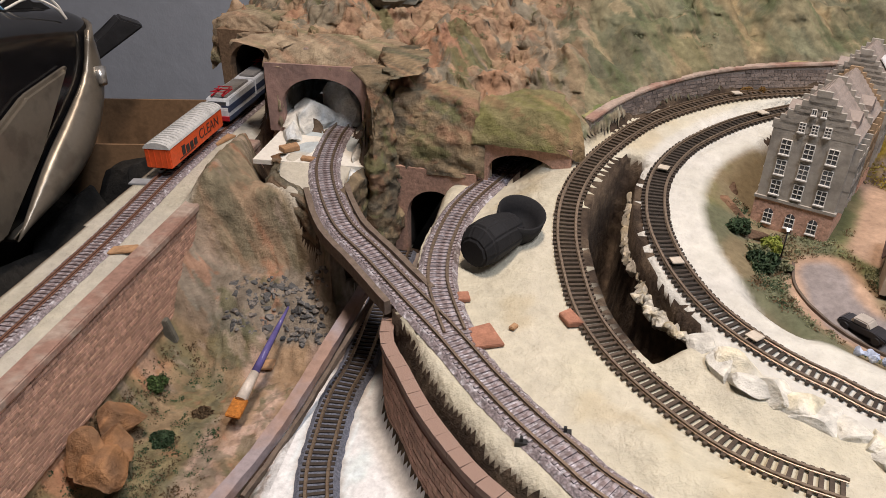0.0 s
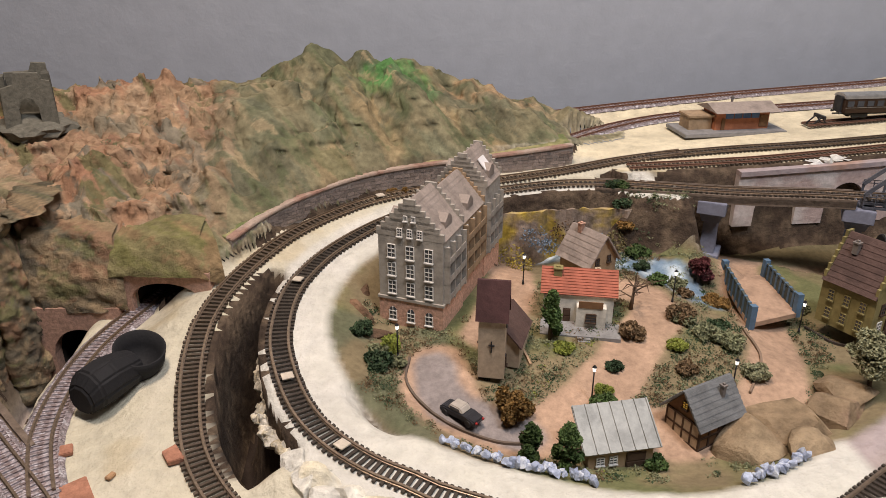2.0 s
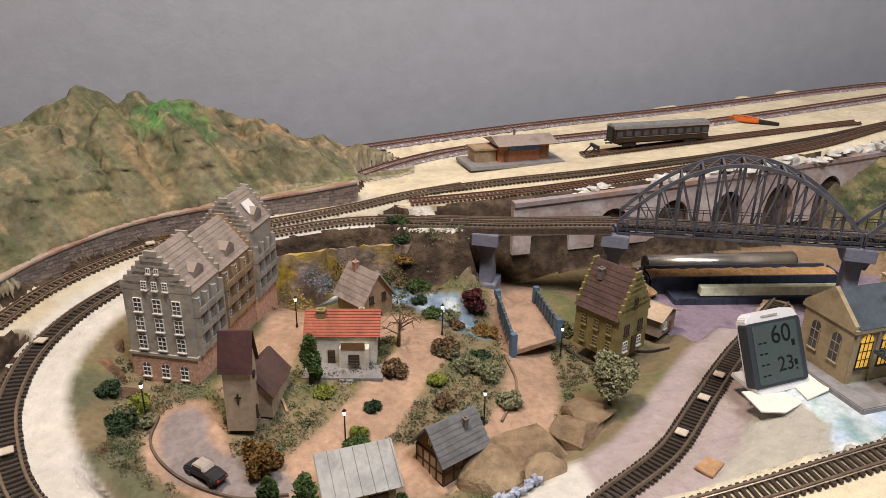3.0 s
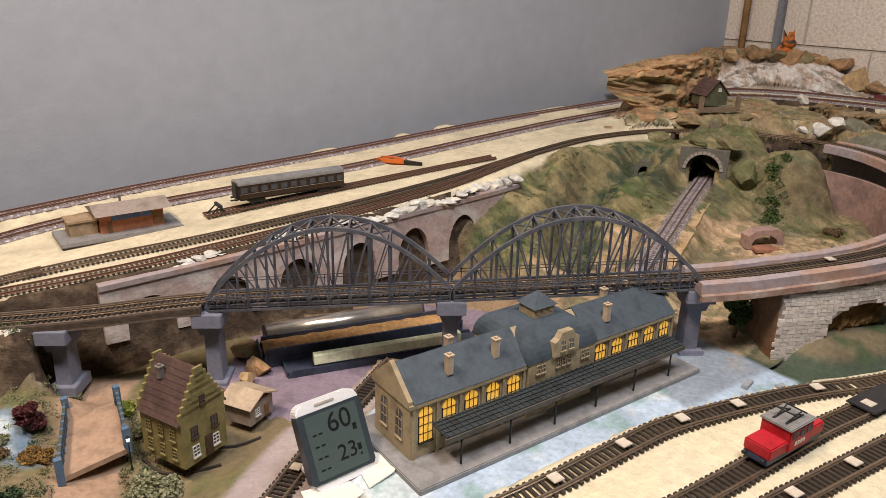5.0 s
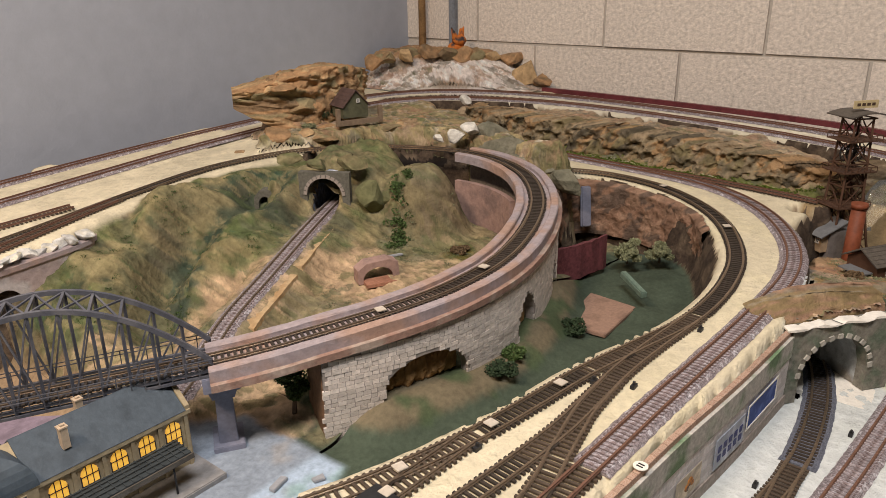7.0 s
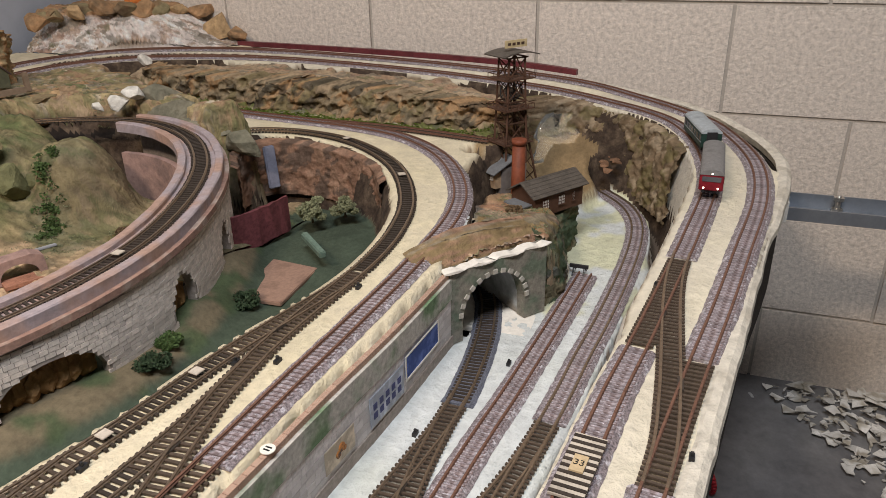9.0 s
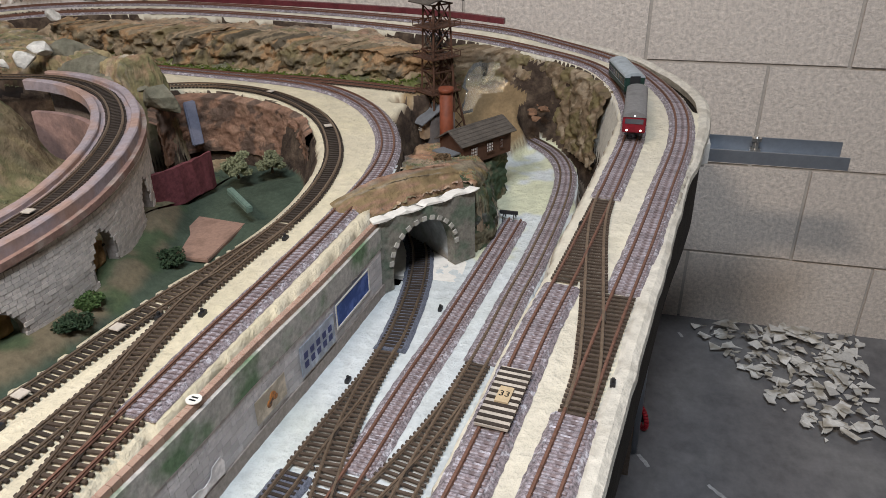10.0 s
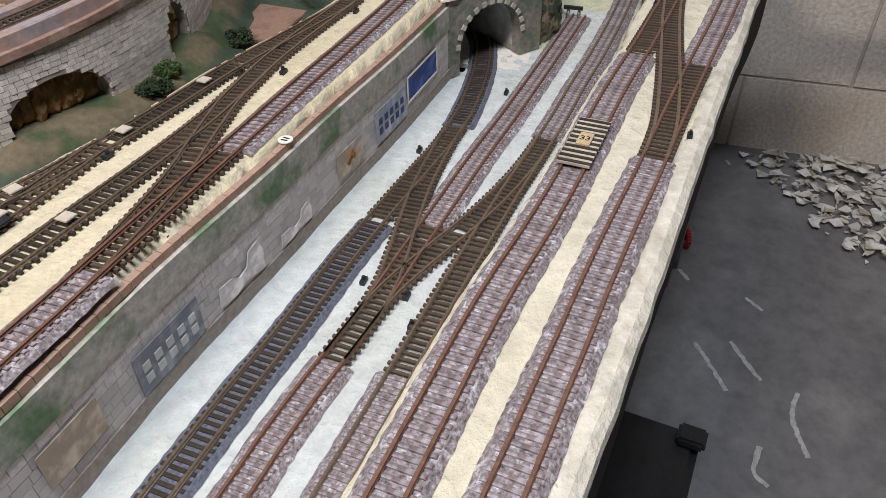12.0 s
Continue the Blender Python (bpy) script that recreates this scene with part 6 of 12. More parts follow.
# portals
def portal(label, a, b, z0, top, thick, gap_w, gap_spring, gap_top, mat, ring=None, shift=0.0, lining=None):
    """A slab from a to b with one arched opening, its stone ring, and a barrel behind it (to the left of a-b), near
    black for shade unless lined.
    """
    t = thing("tunnel_portal", label, "tunnel portal")
    line = np.array([(a[0] + (b[0] - a[0]) * f, a[1] + (b[1] - a[1]) * f, 0) for f in np.linspace(0, 1, 12)])
    p, s = along(line)
    c = s[-1] / 2 + shift
    bm = bmesh.new()
    slab_wall(bm, line, z0, top, thick, [(c, gap_w, gap_spring, gap_top)])
    part("face", bm, mat, t)
    e = Vector((b[0] - a[0], b[1] - a[1], 0)).normalized()
    back = Vector((-e.y, e.x, 0))
    mid_ = Vector((a[0], a[1], 0)) + e * c
    if ring:
        k = 0
        for i in range(13):
            u = math.pi * (i + 0.5) / 13
            m = Matrix.Translation(mid_ + e * (-(gap_w / 2 + 0.003) * math.cos(u)) - back * (thick / 2 + 0.0008) + Vector((0, 0, gap_spring + (gap_top - gap_spring + 0.003) * math.sin(u))))
            bm = bmesh.new()
            box(bm, -0.0034, 0.0034, -0.0012, 0.0012, -0.0030, 0.0030)
            part("ring_stone", bm, ring, t).matrix_world = m @ Matrix.Rotation(math.atan2(e.y, e.x), 4, "Z") @ Matrix.Rotation(u - math.pi / 2, 4, "Y")
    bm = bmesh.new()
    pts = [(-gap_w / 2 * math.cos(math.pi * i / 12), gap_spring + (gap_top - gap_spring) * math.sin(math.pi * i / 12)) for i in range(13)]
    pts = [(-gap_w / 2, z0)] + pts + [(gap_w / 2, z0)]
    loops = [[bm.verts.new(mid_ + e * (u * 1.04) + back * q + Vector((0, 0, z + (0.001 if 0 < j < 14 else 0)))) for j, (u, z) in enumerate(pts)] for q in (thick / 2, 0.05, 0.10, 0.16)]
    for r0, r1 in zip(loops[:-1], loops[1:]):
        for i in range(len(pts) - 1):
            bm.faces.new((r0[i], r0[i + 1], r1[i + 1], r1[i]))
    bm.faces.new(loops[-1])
    # without a lining the barrel is near black, tunnel shade as colour
    part("barrel", bm, lining or M["dark"], t, "tunnel barrel, black as shade unless plaster lined")
    return t


portal("pinkish plaster tunnel portal at the branch track", (-0.298, 0.905), (-0.146, 0.905), 0.474, 0.566, 0.014, 0.108, 0.512, 0.549, M["pink"], shift=-0.0015, lining=M["lining"])
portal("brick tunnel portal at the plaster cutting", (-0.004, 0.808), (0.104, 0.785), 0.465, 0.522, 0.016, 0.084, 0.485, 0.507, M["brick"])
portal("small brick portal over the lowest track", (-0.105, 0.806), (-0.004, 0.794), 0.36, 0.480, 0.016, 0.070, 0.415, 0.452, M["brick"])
portal("grey stone tunnel portal in the lower yard", (1.910, 0.062), (2.032, -0.030), 0.457, 0.557, 0.016, 0.100, 0.488, 0.538, M["portal_stone"], M["stone_pale"], shift=-0.009, lining=M["lining"])
bm = bmesh.new()
slab_wall(bm, np.array([(x, y - 0.003 + 0.003 * math.sin(170 * x), 0) for x, y in zip(np.linspace(1.902, 2.034, 30), np.linspace(0.067, -0.032, 30))]), 0.557, lambda k: 0.5590 + 0.0016 * math.sin(150 * k) + 0.0010 * math.sin(397 * k), 0.015)
solid("portal_coping", bm, M["white_pl"], "chipped white plaster coping on the stone portal", "coping", kind="structure", bevel=0.001)
portal("stone tunnel portal in the green hollow", (1.845, 0.851), (1.890, 0.774), 0.560, 0.646, 0.014, 0.062, 0.606, 0.636, M["stone_dark"], M["stone_slab"], shift=0.0, lining=material("blue_white_lining", (0.40, 0.46, 0.58), 0.5, 0.6, scale=90, bump=0.8, second=(0.62, 0.66, 0.74), patch=40))
# rock mouth round the ledge tunnel
portal("rough rock mouth of the ledge tunnel", (-0.432, 1.066), (-0.334, 1.056), 0.454, 0.566, 0.018, 0.070, 0.508, 0.546, M["soil"])

# wooden trestle below the branch line
br = PATHS["branch"]
tr = br[(br[:, 0] > -0.172) & (br[:, 0] < -0.030)][::3]
trestle = thing("wooden_trestle", "grey-brown wooden beams carrying the branch over the gap", "trestle")
bm = bmesh.new()
sweep(bm, tr, [(-0.020, -0.009), (0.020, -0.009), (0.020, -0.0003), (-0.020, -0.0003)])
part("deck", bm, M["wood_grey"], trestle)
for o in (-0.023, 0.023):
    bm = bmesh.new()
    sweep(bm, tr, [(o - 0.003, -0.010), (o + 0.003, -0.010), (o + 0.003, 0.004), (o - 0.003, 0.004)], jitter=0.0003)
    part("beam", bm, M["wood_grey"], trestle)
# grey channel and strip lying along the lowest track
for pts, w, h, mat, nm, lb in (([(-0.170, 0.375, 0.348), (-0.140, 0.474, 0.362), (-0.104, 0.650, 0.40)], 0.012, 0.010, "parapet", "plaster_strip", "long grey plaster strip lying in the valley"),
                               ([(-0.150, 0.40, 0.345), (-0.128, 0.47, 0.362), (-0.085, 0.62, 0.415)], 0.004, 0.006, "wood_grey", "wooden_strip", "thin dark wooden strip lying beside the track")):
    bm = bmesh.new()
    sweep(bm, glide(pts, 0.01), [(-w / 2, 0), (w / 2, 0), (w / 2, h), (-w / 2, h)], jitter=0.0006)
    solid(nm, bm, M[mat], lb, "strip")

# tan card strips along the track in the hollow
hw = PATHS["hollow"]
hw_d = np.gradient(hw[:, :2], axis=0)
hw_d /= np.linalg.norm(hw_d, axis=1)[:, None]
for lo, hi, o in ((1.685, 1.845, 0.027), (1.535, 1.678, 0.029)):
    run_ = np.array([(p[0] - d[1] * o, p[1] + d[0] * o, p[2] - 0.006) for p, d in zip(hw, hw_d) if lo < p[0] < hi])
    bm = bmesh.new()
    sweep(bm, run_[::3], [(-0.009, -0.012), (0.009, -0.012), (0.008, 0.0022), (-0.009, 0.0028)], jitter=0.0007)
    solid("card_strip", bm, material("tan_card", (0.46, 0.33, 0.19), 0.2, 0.85, scale=120, bump=0.4, second=(0.38, 0.24, 0.12), patch=25), "tan card strip lying along the hollow track", "card strip", "card strips in the hollow")

# plaster lip and fascia along the open edge of the raised lines
edge = EDGE
wave = np.stack([rough_map(edge[:, 0] * 1.0, edge[:, 1], 0.05, 81 + k, 2) * 0.0022 for k in range(3)], 1)
bm = bmesh.new()
sweep(bm, edge + wave, [(-0.001, -0.014), (0.012, -0.014), (0.016, -0.0012), (0.010, 0.0016), (0.002, 0.0018), (-0.004, -0.0020), (-0.0055, -0.008)], jitter=0.0)
solid("plaster_lip", bm, material("cream_lip_filler", (0.62, 0.58, 0.49), 0.22, 0.8, scale=90, bump=0.8, second=(0.50, 0.46, 0.38), patch=30), "uneven white plaster lip along the layout edge", "edge", kind="structure")
bm = bmesh.new()
sweep(bm, edge[::4], [(0.002, -0.16), (0.014, -0.16), (0.014, -0.018), (0.002, -0.018)])
solid("fascia_board", bm, M["dark"], "dark board below the plaster edge", "board", kind="structure")
for x, y in ((2.28, -0.27), (2.60, 0.9), (-0.35, 0.3), (1.05, -0.07)):
    bm = bmesh.new()
    box(bm, x - 0.02, x + 0.02, y - 0.02, y + 0.02, FLOOR, 0.31)
    solid("table_leg", bm, M["wood_grey"], "square wooden leg under the layout", "leg", "legs of the layout table")

# ---------------- buildings ----------------
def colour_mat(name, c, **k):
    if name not in M:
        M[name] = material(name, c, **{**dict(spread=0.16, rough=0.75, scale=180, bump=0.15, patch=40, second=tuple(v * 0.75 for v in c), amount=0.4), **k})
    return M[name]


colour_mat("grey_facade", (0.37, 0.34, 0.30))
colour_mat("dark_facade", (0.17, 0.15, 0.14))
colour_mat("ochre_facade", (0.36, 0.255, 0.16))
colour_mat("roof_tile_grey", (0.30, 0.25, 0.22), bump=0.4)
colour_mat("maroon_roof", (0.075, 0.035, 0.035), bump=0.3)
colour_mat("red_roof", (0.38, 0.12, 0.075), bump=0.4)
colour_mat("white_wall", (0.66, 0.62, 0.54))
colour_mat("beige_wall", (0.46, 0.36, 0.26))
colour_mat("timber_wall", (0.20, 0.105, 0.05))
colour_mat("dark_timber", (0.075, 0.045, 0.03))
colour_mat("slate_roof", (0.16, 0.165, 0.17), bump=0.4)
colour_mat("zinc_roof", (0.33, 0.34, 0.33), rough=0.5)
colour_mat("olive_wall", (0.235, 0.20, 0.085))
colour_mat("brown_roof", (0.095, 0.058, 0.050), bump=0.5)
colour_mat("station_wall", (0.36, 0.29, 0.185))
colour_mat("station_roof", (0.065, 0.085, 0.105), bump=0.25, rough=0.6)
colour_mat("station_dome", (0.060, 0.080, 0.100), bump=0.15, rough=0.55)
colour_mat("window_white", (0.72, 0.70, 0.66))
colour_mat("platform_grey", (0.24, 0.235, 0.235))
colour_mat("iron_black", (0.025, 0.025, 0.027), rough=0.5)
colour_mat("tarpaper", (0.10, 0.085, 0.07), bump=0.4)
colour_mat("mine_wood", (0.085, 0.042, 0.025))
colour_mat("rust_red", (0.20, 0.055, 0.025), rough=0.6)
M["pane"] = material("dark_window_pane", (0.07, 0.075, 0.085), 0.2, 0.15, scale=60, bump=0.0, spec=0.6)
M["lit_pane"] = material("lit_window_pane", (0.95, 0.52, 0.08), 0.25, 0.4, scale=160, bump=0.0, emit=0.55)
M["lamp_glow"] = material("lamp_bulb", (1.0, 0.93, 0.78), 0.02, 0.4, bump=0.0, emit=5.0)

SIDES = {"S": 0, "E": 90, "N": 180, "W": 270}


def wall_frame(w, d, side):
    """Pose whose x runs along the wall, y into it, z up; the origin is at the foot of the wall's middle."""
    out = {"S": (0, -d / 2), "N": (0, d / 2), "E": (w / 2, 0), "W": (-w / 2, 0)}[side]
    return pose(out[0], out[1], 0, 0, 0, SIDES[side])


def window(parent, m, u, z, w, h, frame_mat="window_white", pane="pane", arched=False, bars=(1, 2), name="window", sill=True):
    bm = bmesh.new()
    t = 0.0007
    top = h / 2
    if arched:
        pts = [(-w / 2, -h / 2), (w / 2, -h / 2), (w / 2, top - w / 2)] + [(w / 2 * math.cos(a), top - w / 2 + w / 2 * math.sin(a)) for a in (0.5, 1.05, 1.57, 2.09, 2.64)] + [(-w / 2, top - w / 2)]
        prism(bm, pts, -0.0006, 0.0002)
    else:
        box(bm, -w / 2, w / 2, -0.0006, 0.0002, -h / 2, top)
    glass = mesh_from(bm, "pane", M[pane])
    bm = bmesh.new()
    for s in (-1, 1):
        box(bm, s * w / 2 - t / 2, s * w / 2 + t / 2, -0.0013, 0.0, -h / 2, top - (w / 2 if arched else 0))
    for i in range(bars[0]):
        u0 = -w / 2 + w * (i + 1) / (bars[0] + 1)
        box(bm, u0 - t / 2, u0 + t / 2, -0.0011, 0.0, -h / 2, top)
    for i in range(bars[1] + 1):
        z0 = -h / 2 + h * i / (bars[1] + 1)
        box(bm, -w / 2, w / 2, -0.0012, 0.0, z0 - t / 2, z0 + t / 2)
    if not arched:
        box(bm, -w / 2, w / 2, -0.0012, 0.0, top - t / 2, top + t / 2)
    if sill:
        box(bm, -w / 2 - 0.0008, w / 2 + 0.0008, -0.0026, 0.0, -h / 2 - 0.0012, -h / 2)
    f = part(name, bm, M[frame_mat], parent)
    f.matrix_local = m @ pose(u, 0, z)
    g = new("pane", glass)
    g.parent = f
    return f


def door(parent, m, u, w, h, mat="dark_timber", name="door"):
    bm = bmesh.new()
    box(bm, -w / 2, w / 2, -0.0009, 0.0002, 0, h)
    box(bm, -w / 2 + 0.001, w / 2 - 0.001, -0.0014, -0.0009, h * 0.1, h * 0.45)
    box(bm, -w / 2 + 0.001, w / 2 - 0.001, -0.0014, -0.0009, h * 0.55, h * 0.93)
    o = part(name, bm, M[mat], parent)
    o.matrix_local = m @ pose(u, 0, 0)


def gabled(bm, w, d, h, rise, mi=0, steps=0, z0=0.0, shift=(0, 0)):
    """Walls of a house whose ridge runs along y: gables face S and N; steps > 0 makes stepped gables."""
    pts = [(-w / 2, z0), (w / 2, z0), (w / 2, h), (0, h + rise), (-w / 2, h)]
    prism(bm, [(u + shift[0], v) for u, v in pts], -d / 2 + shift[1], d / 2 + shift[1], mi)
    if steps:
        for y in (-d / 2 + 0.0014, d / 2 - 0.0014):
            for i in range(steps):
                f0, f1 = i / steps, (i + 1) / steps
                half = w / 2 * (1 - f0) + 0.0015
                box(bm, -half + shift[0], half + shift[0], y - 0.0016 + shift[1], y + 0.0016 + shift[1], h + rise * f0 - 0.001, h + rise * f1 + 0.0022, mi)


def roof_pair(parent, w, d, h, rise, mat, over=0.003, thick=0.0016, shift=(0, 0), rows=0):
    """Two roof slopes over a ridge along y."""
    run = math.hypot(w / 2, rise)
    ang = math.atan2(rise, w / 2)
    for s in (-1, 1):
        bm = bmesh.new()
        L = run + over
        box(bm, -0.0004, L, -d / 2 - over, d / 2 + over, 0, thick)
        for i in range(rows):
            u = L * (i + 0.5) / rows
            box(bm, u, u + L / rows * 0.55, -d / 2 - over, d / 2 + over, thick, thick + 0.0005)
        o = part("roof", bm, M[mat], parent)
        o.matrix_local = pose(shift[0], shift[1], h + rise, 0, 0, 0 if s > 0 else 180) @ Matrix.Rotation(ang, 4, "Y")


def chimney(parent, x, y, z, h, mat="brick", w=0.005):
    bm = bmesh.new()
    box(bm, -w / 2, w / 2, -w / 2, w / 2, 0, h)
    box(bm, -w / 2 - 0.0008, w / 2 + 0.0008, -w / 2 - 0.0008, w / 2 + 0.0008, h, h + 0.0014)
    box(bm, -w / 4, w / 4, -w / 4, w / 4, h + 0.0014, h + 0.0030)
    part("chimney", bm, M[mat], parent).matrix_local = pose(x, y, z)


# tall town house in three blocks
town = thing("town_house", "tall grey town house with stepped gables and brick ground floor", "building", (0.325, 0.714, 0.469), -28)
for (sx_, sy_, w, d, h, rise, mat, low) in ((0.0, 0.031, 0.074, 0.062, 0.112, 0.040, "grey_facade", True), (0.002, 0.102, 0.066, 0.080, 0.108, 0.036, "ochre_facade", False), (0.007, 0.172, 0.060, 0.060, 0.126, 0.036, "grey_facade", True)):
    bm = bmesh.new()
    gabled(bm, w, d, h, rise, 0, 7, 0.036, (sx_, sy_))
    part("wall", bm, M[mat], town)
    bm = bmesh.new()
    box(bm, sx_ - w / 2 - 0.0008, sx_ + w / 2 + 0.0008, sy_ - d / 2 - 0.0008, sy_ + d / 2 + 0.0008, -0.006, 0.036)
    part("ground_floor", bm, M["brick"], town, "red brick ground floor")
    bm = bmesh.new()
    box(bm, sx_ - w / 2 - 0.002, sx_ + w / 2 + 0.002, sy_ - d / 2 - 0.002, sy_ + d / 2 + 0.002, 0.036, 0.0390)
    part("cornice", bm, M[mat], town)
    roof_pair(town, w - 0.002, d - 0.008, h, rise, "roof_tile_grey", 0.002, shift=(sx_, sy_), rows=9)
    for s in (-1, 1):
        bm = bmesh.new()
        prism(bm, [(-0.010, 0), (0.010, 0), (0.010, 0.010), (0, 0.017), (-0.010, 0.010)], -0.010, 0.010)
        part("dormer", bm, M["roof_tile_grey"], town, "small gabled dormer").matrix_local = pose(sx_ + s * w * 0.30, sy_, h + 0.004, 0, 0, 90 * s)
    front_m = pose(sx_, sy_ - d / 2, 0)
    east_m = pose(sx_ + w / 2, sy_, 0, 0, 0, 90)
    west_m = pose(sx_ - w / 2, sy_, 0, 0, 0, -90)
    for k in range(3):
        z = 0.051 + 0.0215 * k
        for j in range(3):
            if sy_ < 0.05:
                window(town, front_m, (j - 1) * w * 0.29, z, 0.0090, 0.0150)
            window(town, east_m, (j - 1) * d * 0.28, z, 0.0065, 0.0130)
            window(town, west_m, (j - 1) * d * 0.28, z, 0.0065, 0.0130)
        bm = bmesh.new()
        box(bm, -d * 0.40, d * 0.40, -0.006, 0.0, z - 0.010, z - 0.0085)
        box(bm, -d * 0.40, d * 0.40, -0.0062, -0.0056, z - 0.0085, z - 0.002)
        for j in range(4):
            u = -d * 0.42 + d * 0.28 * j
            box(bm, u - 0.0012, u + 0.0012, -0.0065, 0.0, z - 0.012, z + 0.011)
        part("balcony", bm, M[mat], town, "row of balconies with pilasters").matrix_local = east_m
    if sy_ < 0.05:
        for j in range(3):
            window(town, front_m @ pose(0, -0.0008, 0), (j - 1) * w * 0.29, 0.019, 0.0085, 0.0155, arched=True)
            window(town, front_m, (j - 1) * 0.0115, 0.1165, 0.0056, 0.0090)
        for j in (-1, 1):
            window(town, front_m, j * 0.0045, 0.133, 0.0040, 0.0055, bars=(1, 0))
bm = bmesh.new()
box(bm, -0.010, 0.010, -0.0004, 0.0008, -0.009, 0.009)
part("skylight", bm, material("white_card", (0.74, 0.72, 0.72), 0.05, 0.5), town, "pale open roof panel").matrix_local = pose(0.0255, 0.172, 0.1460, 0, 0, 90) @ pose(0, 0, 0, -40, 0, 0)

# church
ch = thing("church", "small beige church with a dark maroon tower roof", "church", (0.398, 0.622, 0.470), 74)
bm = bmesh.new()
gabled(bm, 0.024, 0.026, 0.066, 0.030, 0)
part("tower", bm, M["beige_wall"], ch)
roof_pair(ch, 0.026, 0.028, 0.066, 0.036, "maroon_roof", 0.002)
bm = bmesh.new()
gabled(bm, 0.040, 0.052, 0.026, 0.022, 0)
o = part("nave", bm, M["beige_wall"], ch)
o.matrix_local = pose(0.038, -0.010, 0, 0, 0, -98)
for s in (-1, 1):
    bm = bmesh.new()
    run = math.hypot(0.020, 0.022)
    box(bm, 0, run + 0.003, -0.029, 0.029, 0, 0.0015)
    part("nave_roof", bm, M["brown_roof"], ch).matrix_local = pose(0.038, -0.010, 0.048, 0, 0, -98 if s > 0 else 82) @ Matrix.Rotation(math.atan2(0.022, 0.020), 4, "Y")
fm_ = wall_frame(0.024, 0.026, "W")
bm = bmesh.new()
box(bm, -0.0006, 0.0006, -0.0012, 0, -0.006, 0.006)
box(bm, -0.003, 0.003, -0.0012, 0, 0.001, 0.0022)
part("cross", bm, M["iron_black"], ch, "black iron cross").matrix_local = fm_ @ pose(0, 0, 0.036)
em_ = wall_frame(0.024, 0.026, "S")
bm = bmesh.new()
tube(bm, (0, 0.0003, 0), (0, -0.0012, 0), 0.0042, 0.0042, 14)
part("clock", bm, M["iron_black"], ch, "dark round clock").matrix_local = em_ @ pose(0, 0, 0.056)
window(ch, em_, 0.0, 0.016, 0.004, 0.013, "dark_timber", arched=True)

# white house with the red roof
rh = thing("red_roof_house", "white house with a red tiled roof and terrace", "house", (0.515, 0.722, 0.474), -16)
bm = bmesh.new()
prism(bm, [(-0.024, 0), (0.024, 0), (0.024, 0.036), (0, 0.054), (-0.024, 0.036)], -0.038, 0.038)
o = part("wall", bm, M["white_wall"], rh)
o.matrix_local = pose(0, 0, 0, 0, 0, 90)
for s in (-1, 1):
    bm = bmesh.new()
    box(bm, 0, 0.0325, -0.042, 0.042, 0, 0.0015)
    for i in range(9):
        box(bm, 0.0036 * i, 0.0036 * i + 0.0018, -0.042, 0.042, 0.0015, 0.0022)
    part("roof", bm, M["red_roof"], rh, "red tiled slope").matrix_local = pose(0, 0, 0.0545, 0, 0, -90 if s > 0 else 90) @ Matrix.Rotation(math.atan2(0.018, 0.024), 4, "Y")
sm_ = pose(0, -0.024, 0)
bm = bmesh.new()
box(bm, -0.002, 0.030, -0.012, 0.0, 0, 0.026)
part("porch", bm, M["white_wall"], rh).matrix_local = sm_
bm = bmesh.new()
box(bm, 0.0, 0.026, -0.0128, -0.0120, 0.026, 0.034)
part("balcony", bm, M["timber_wall"], rh, "brown wooden balcony").matrix_local = sm_
window(rh, sm_ @ pose(0.014, -0.012, 0), 0, 0.014, 0.011, 0.010, "dark_timber")
door(rh, sm_, -0.012, 0.008, 0.018)
window(rh, wall_frame(0.076, 0.048, "E"), -0.006, 0.016, 0.005, 0.010, "dark_timber")
window(rh, wall_frame(0.076, 0.048, "E"), 0.008, 0.016, 0.005, 0.010, "dark_timber")
chimney(rh, -0.024, -0.006, 0.040, 0.018, "olive_wall", 0.009)
chimney(rh, 0.020, 0.004, 0.046, 0.008, "beige_wall", 0.005)
bm = bmesh.new()
box(bm, -0.040, 0.046, -0.056, -0.024, -0.004, 0.002)
for i in range(3):
    box(bm, 0.0, 0.014, -0.060 - 0.003 * i, -0.056 - 0.003 * i, -0.004, 0.001 - 0.0015 * i)
part("terrace", bm, M["platform_grey"], rh, "grey terrace with steps")

# chalet behind it
cl = thing("chalet", "ochre chalet with a pale roof and dormer", "house", (0.560, 0.828, 0.472), 28)
bm = bmesh.new()
gabled(bm, 0.048, 0.050, 0.024, 0.034)
part("wall", bm, M["ochre_facade"], cl)
roof_pair(cl, 0.050, 0.052, 0.024, 0.034, "roof_tile_grey", 0.004, rows=6)
for j in (-1, 1):
    window(cl, pose(0, -0.025, 0), j * 0.010, 0.026, 0.006, 0.009, "dark_timber")
bm = bmesh.new()
prism(bm, [(-0.008, 0), (0.008, 0), (0.008, 0.006), (0, 0.013), (-0.008, 0.006)], -0.009, 0.009)
part("dormer", bm, M["slate_roof"], cl).matrix_local = pose(0.014, 0, 0.036, 0, 0, 90)
chimney(cl, -0.004, 0.012, 0.052, 0.012, "brick", 0.006)

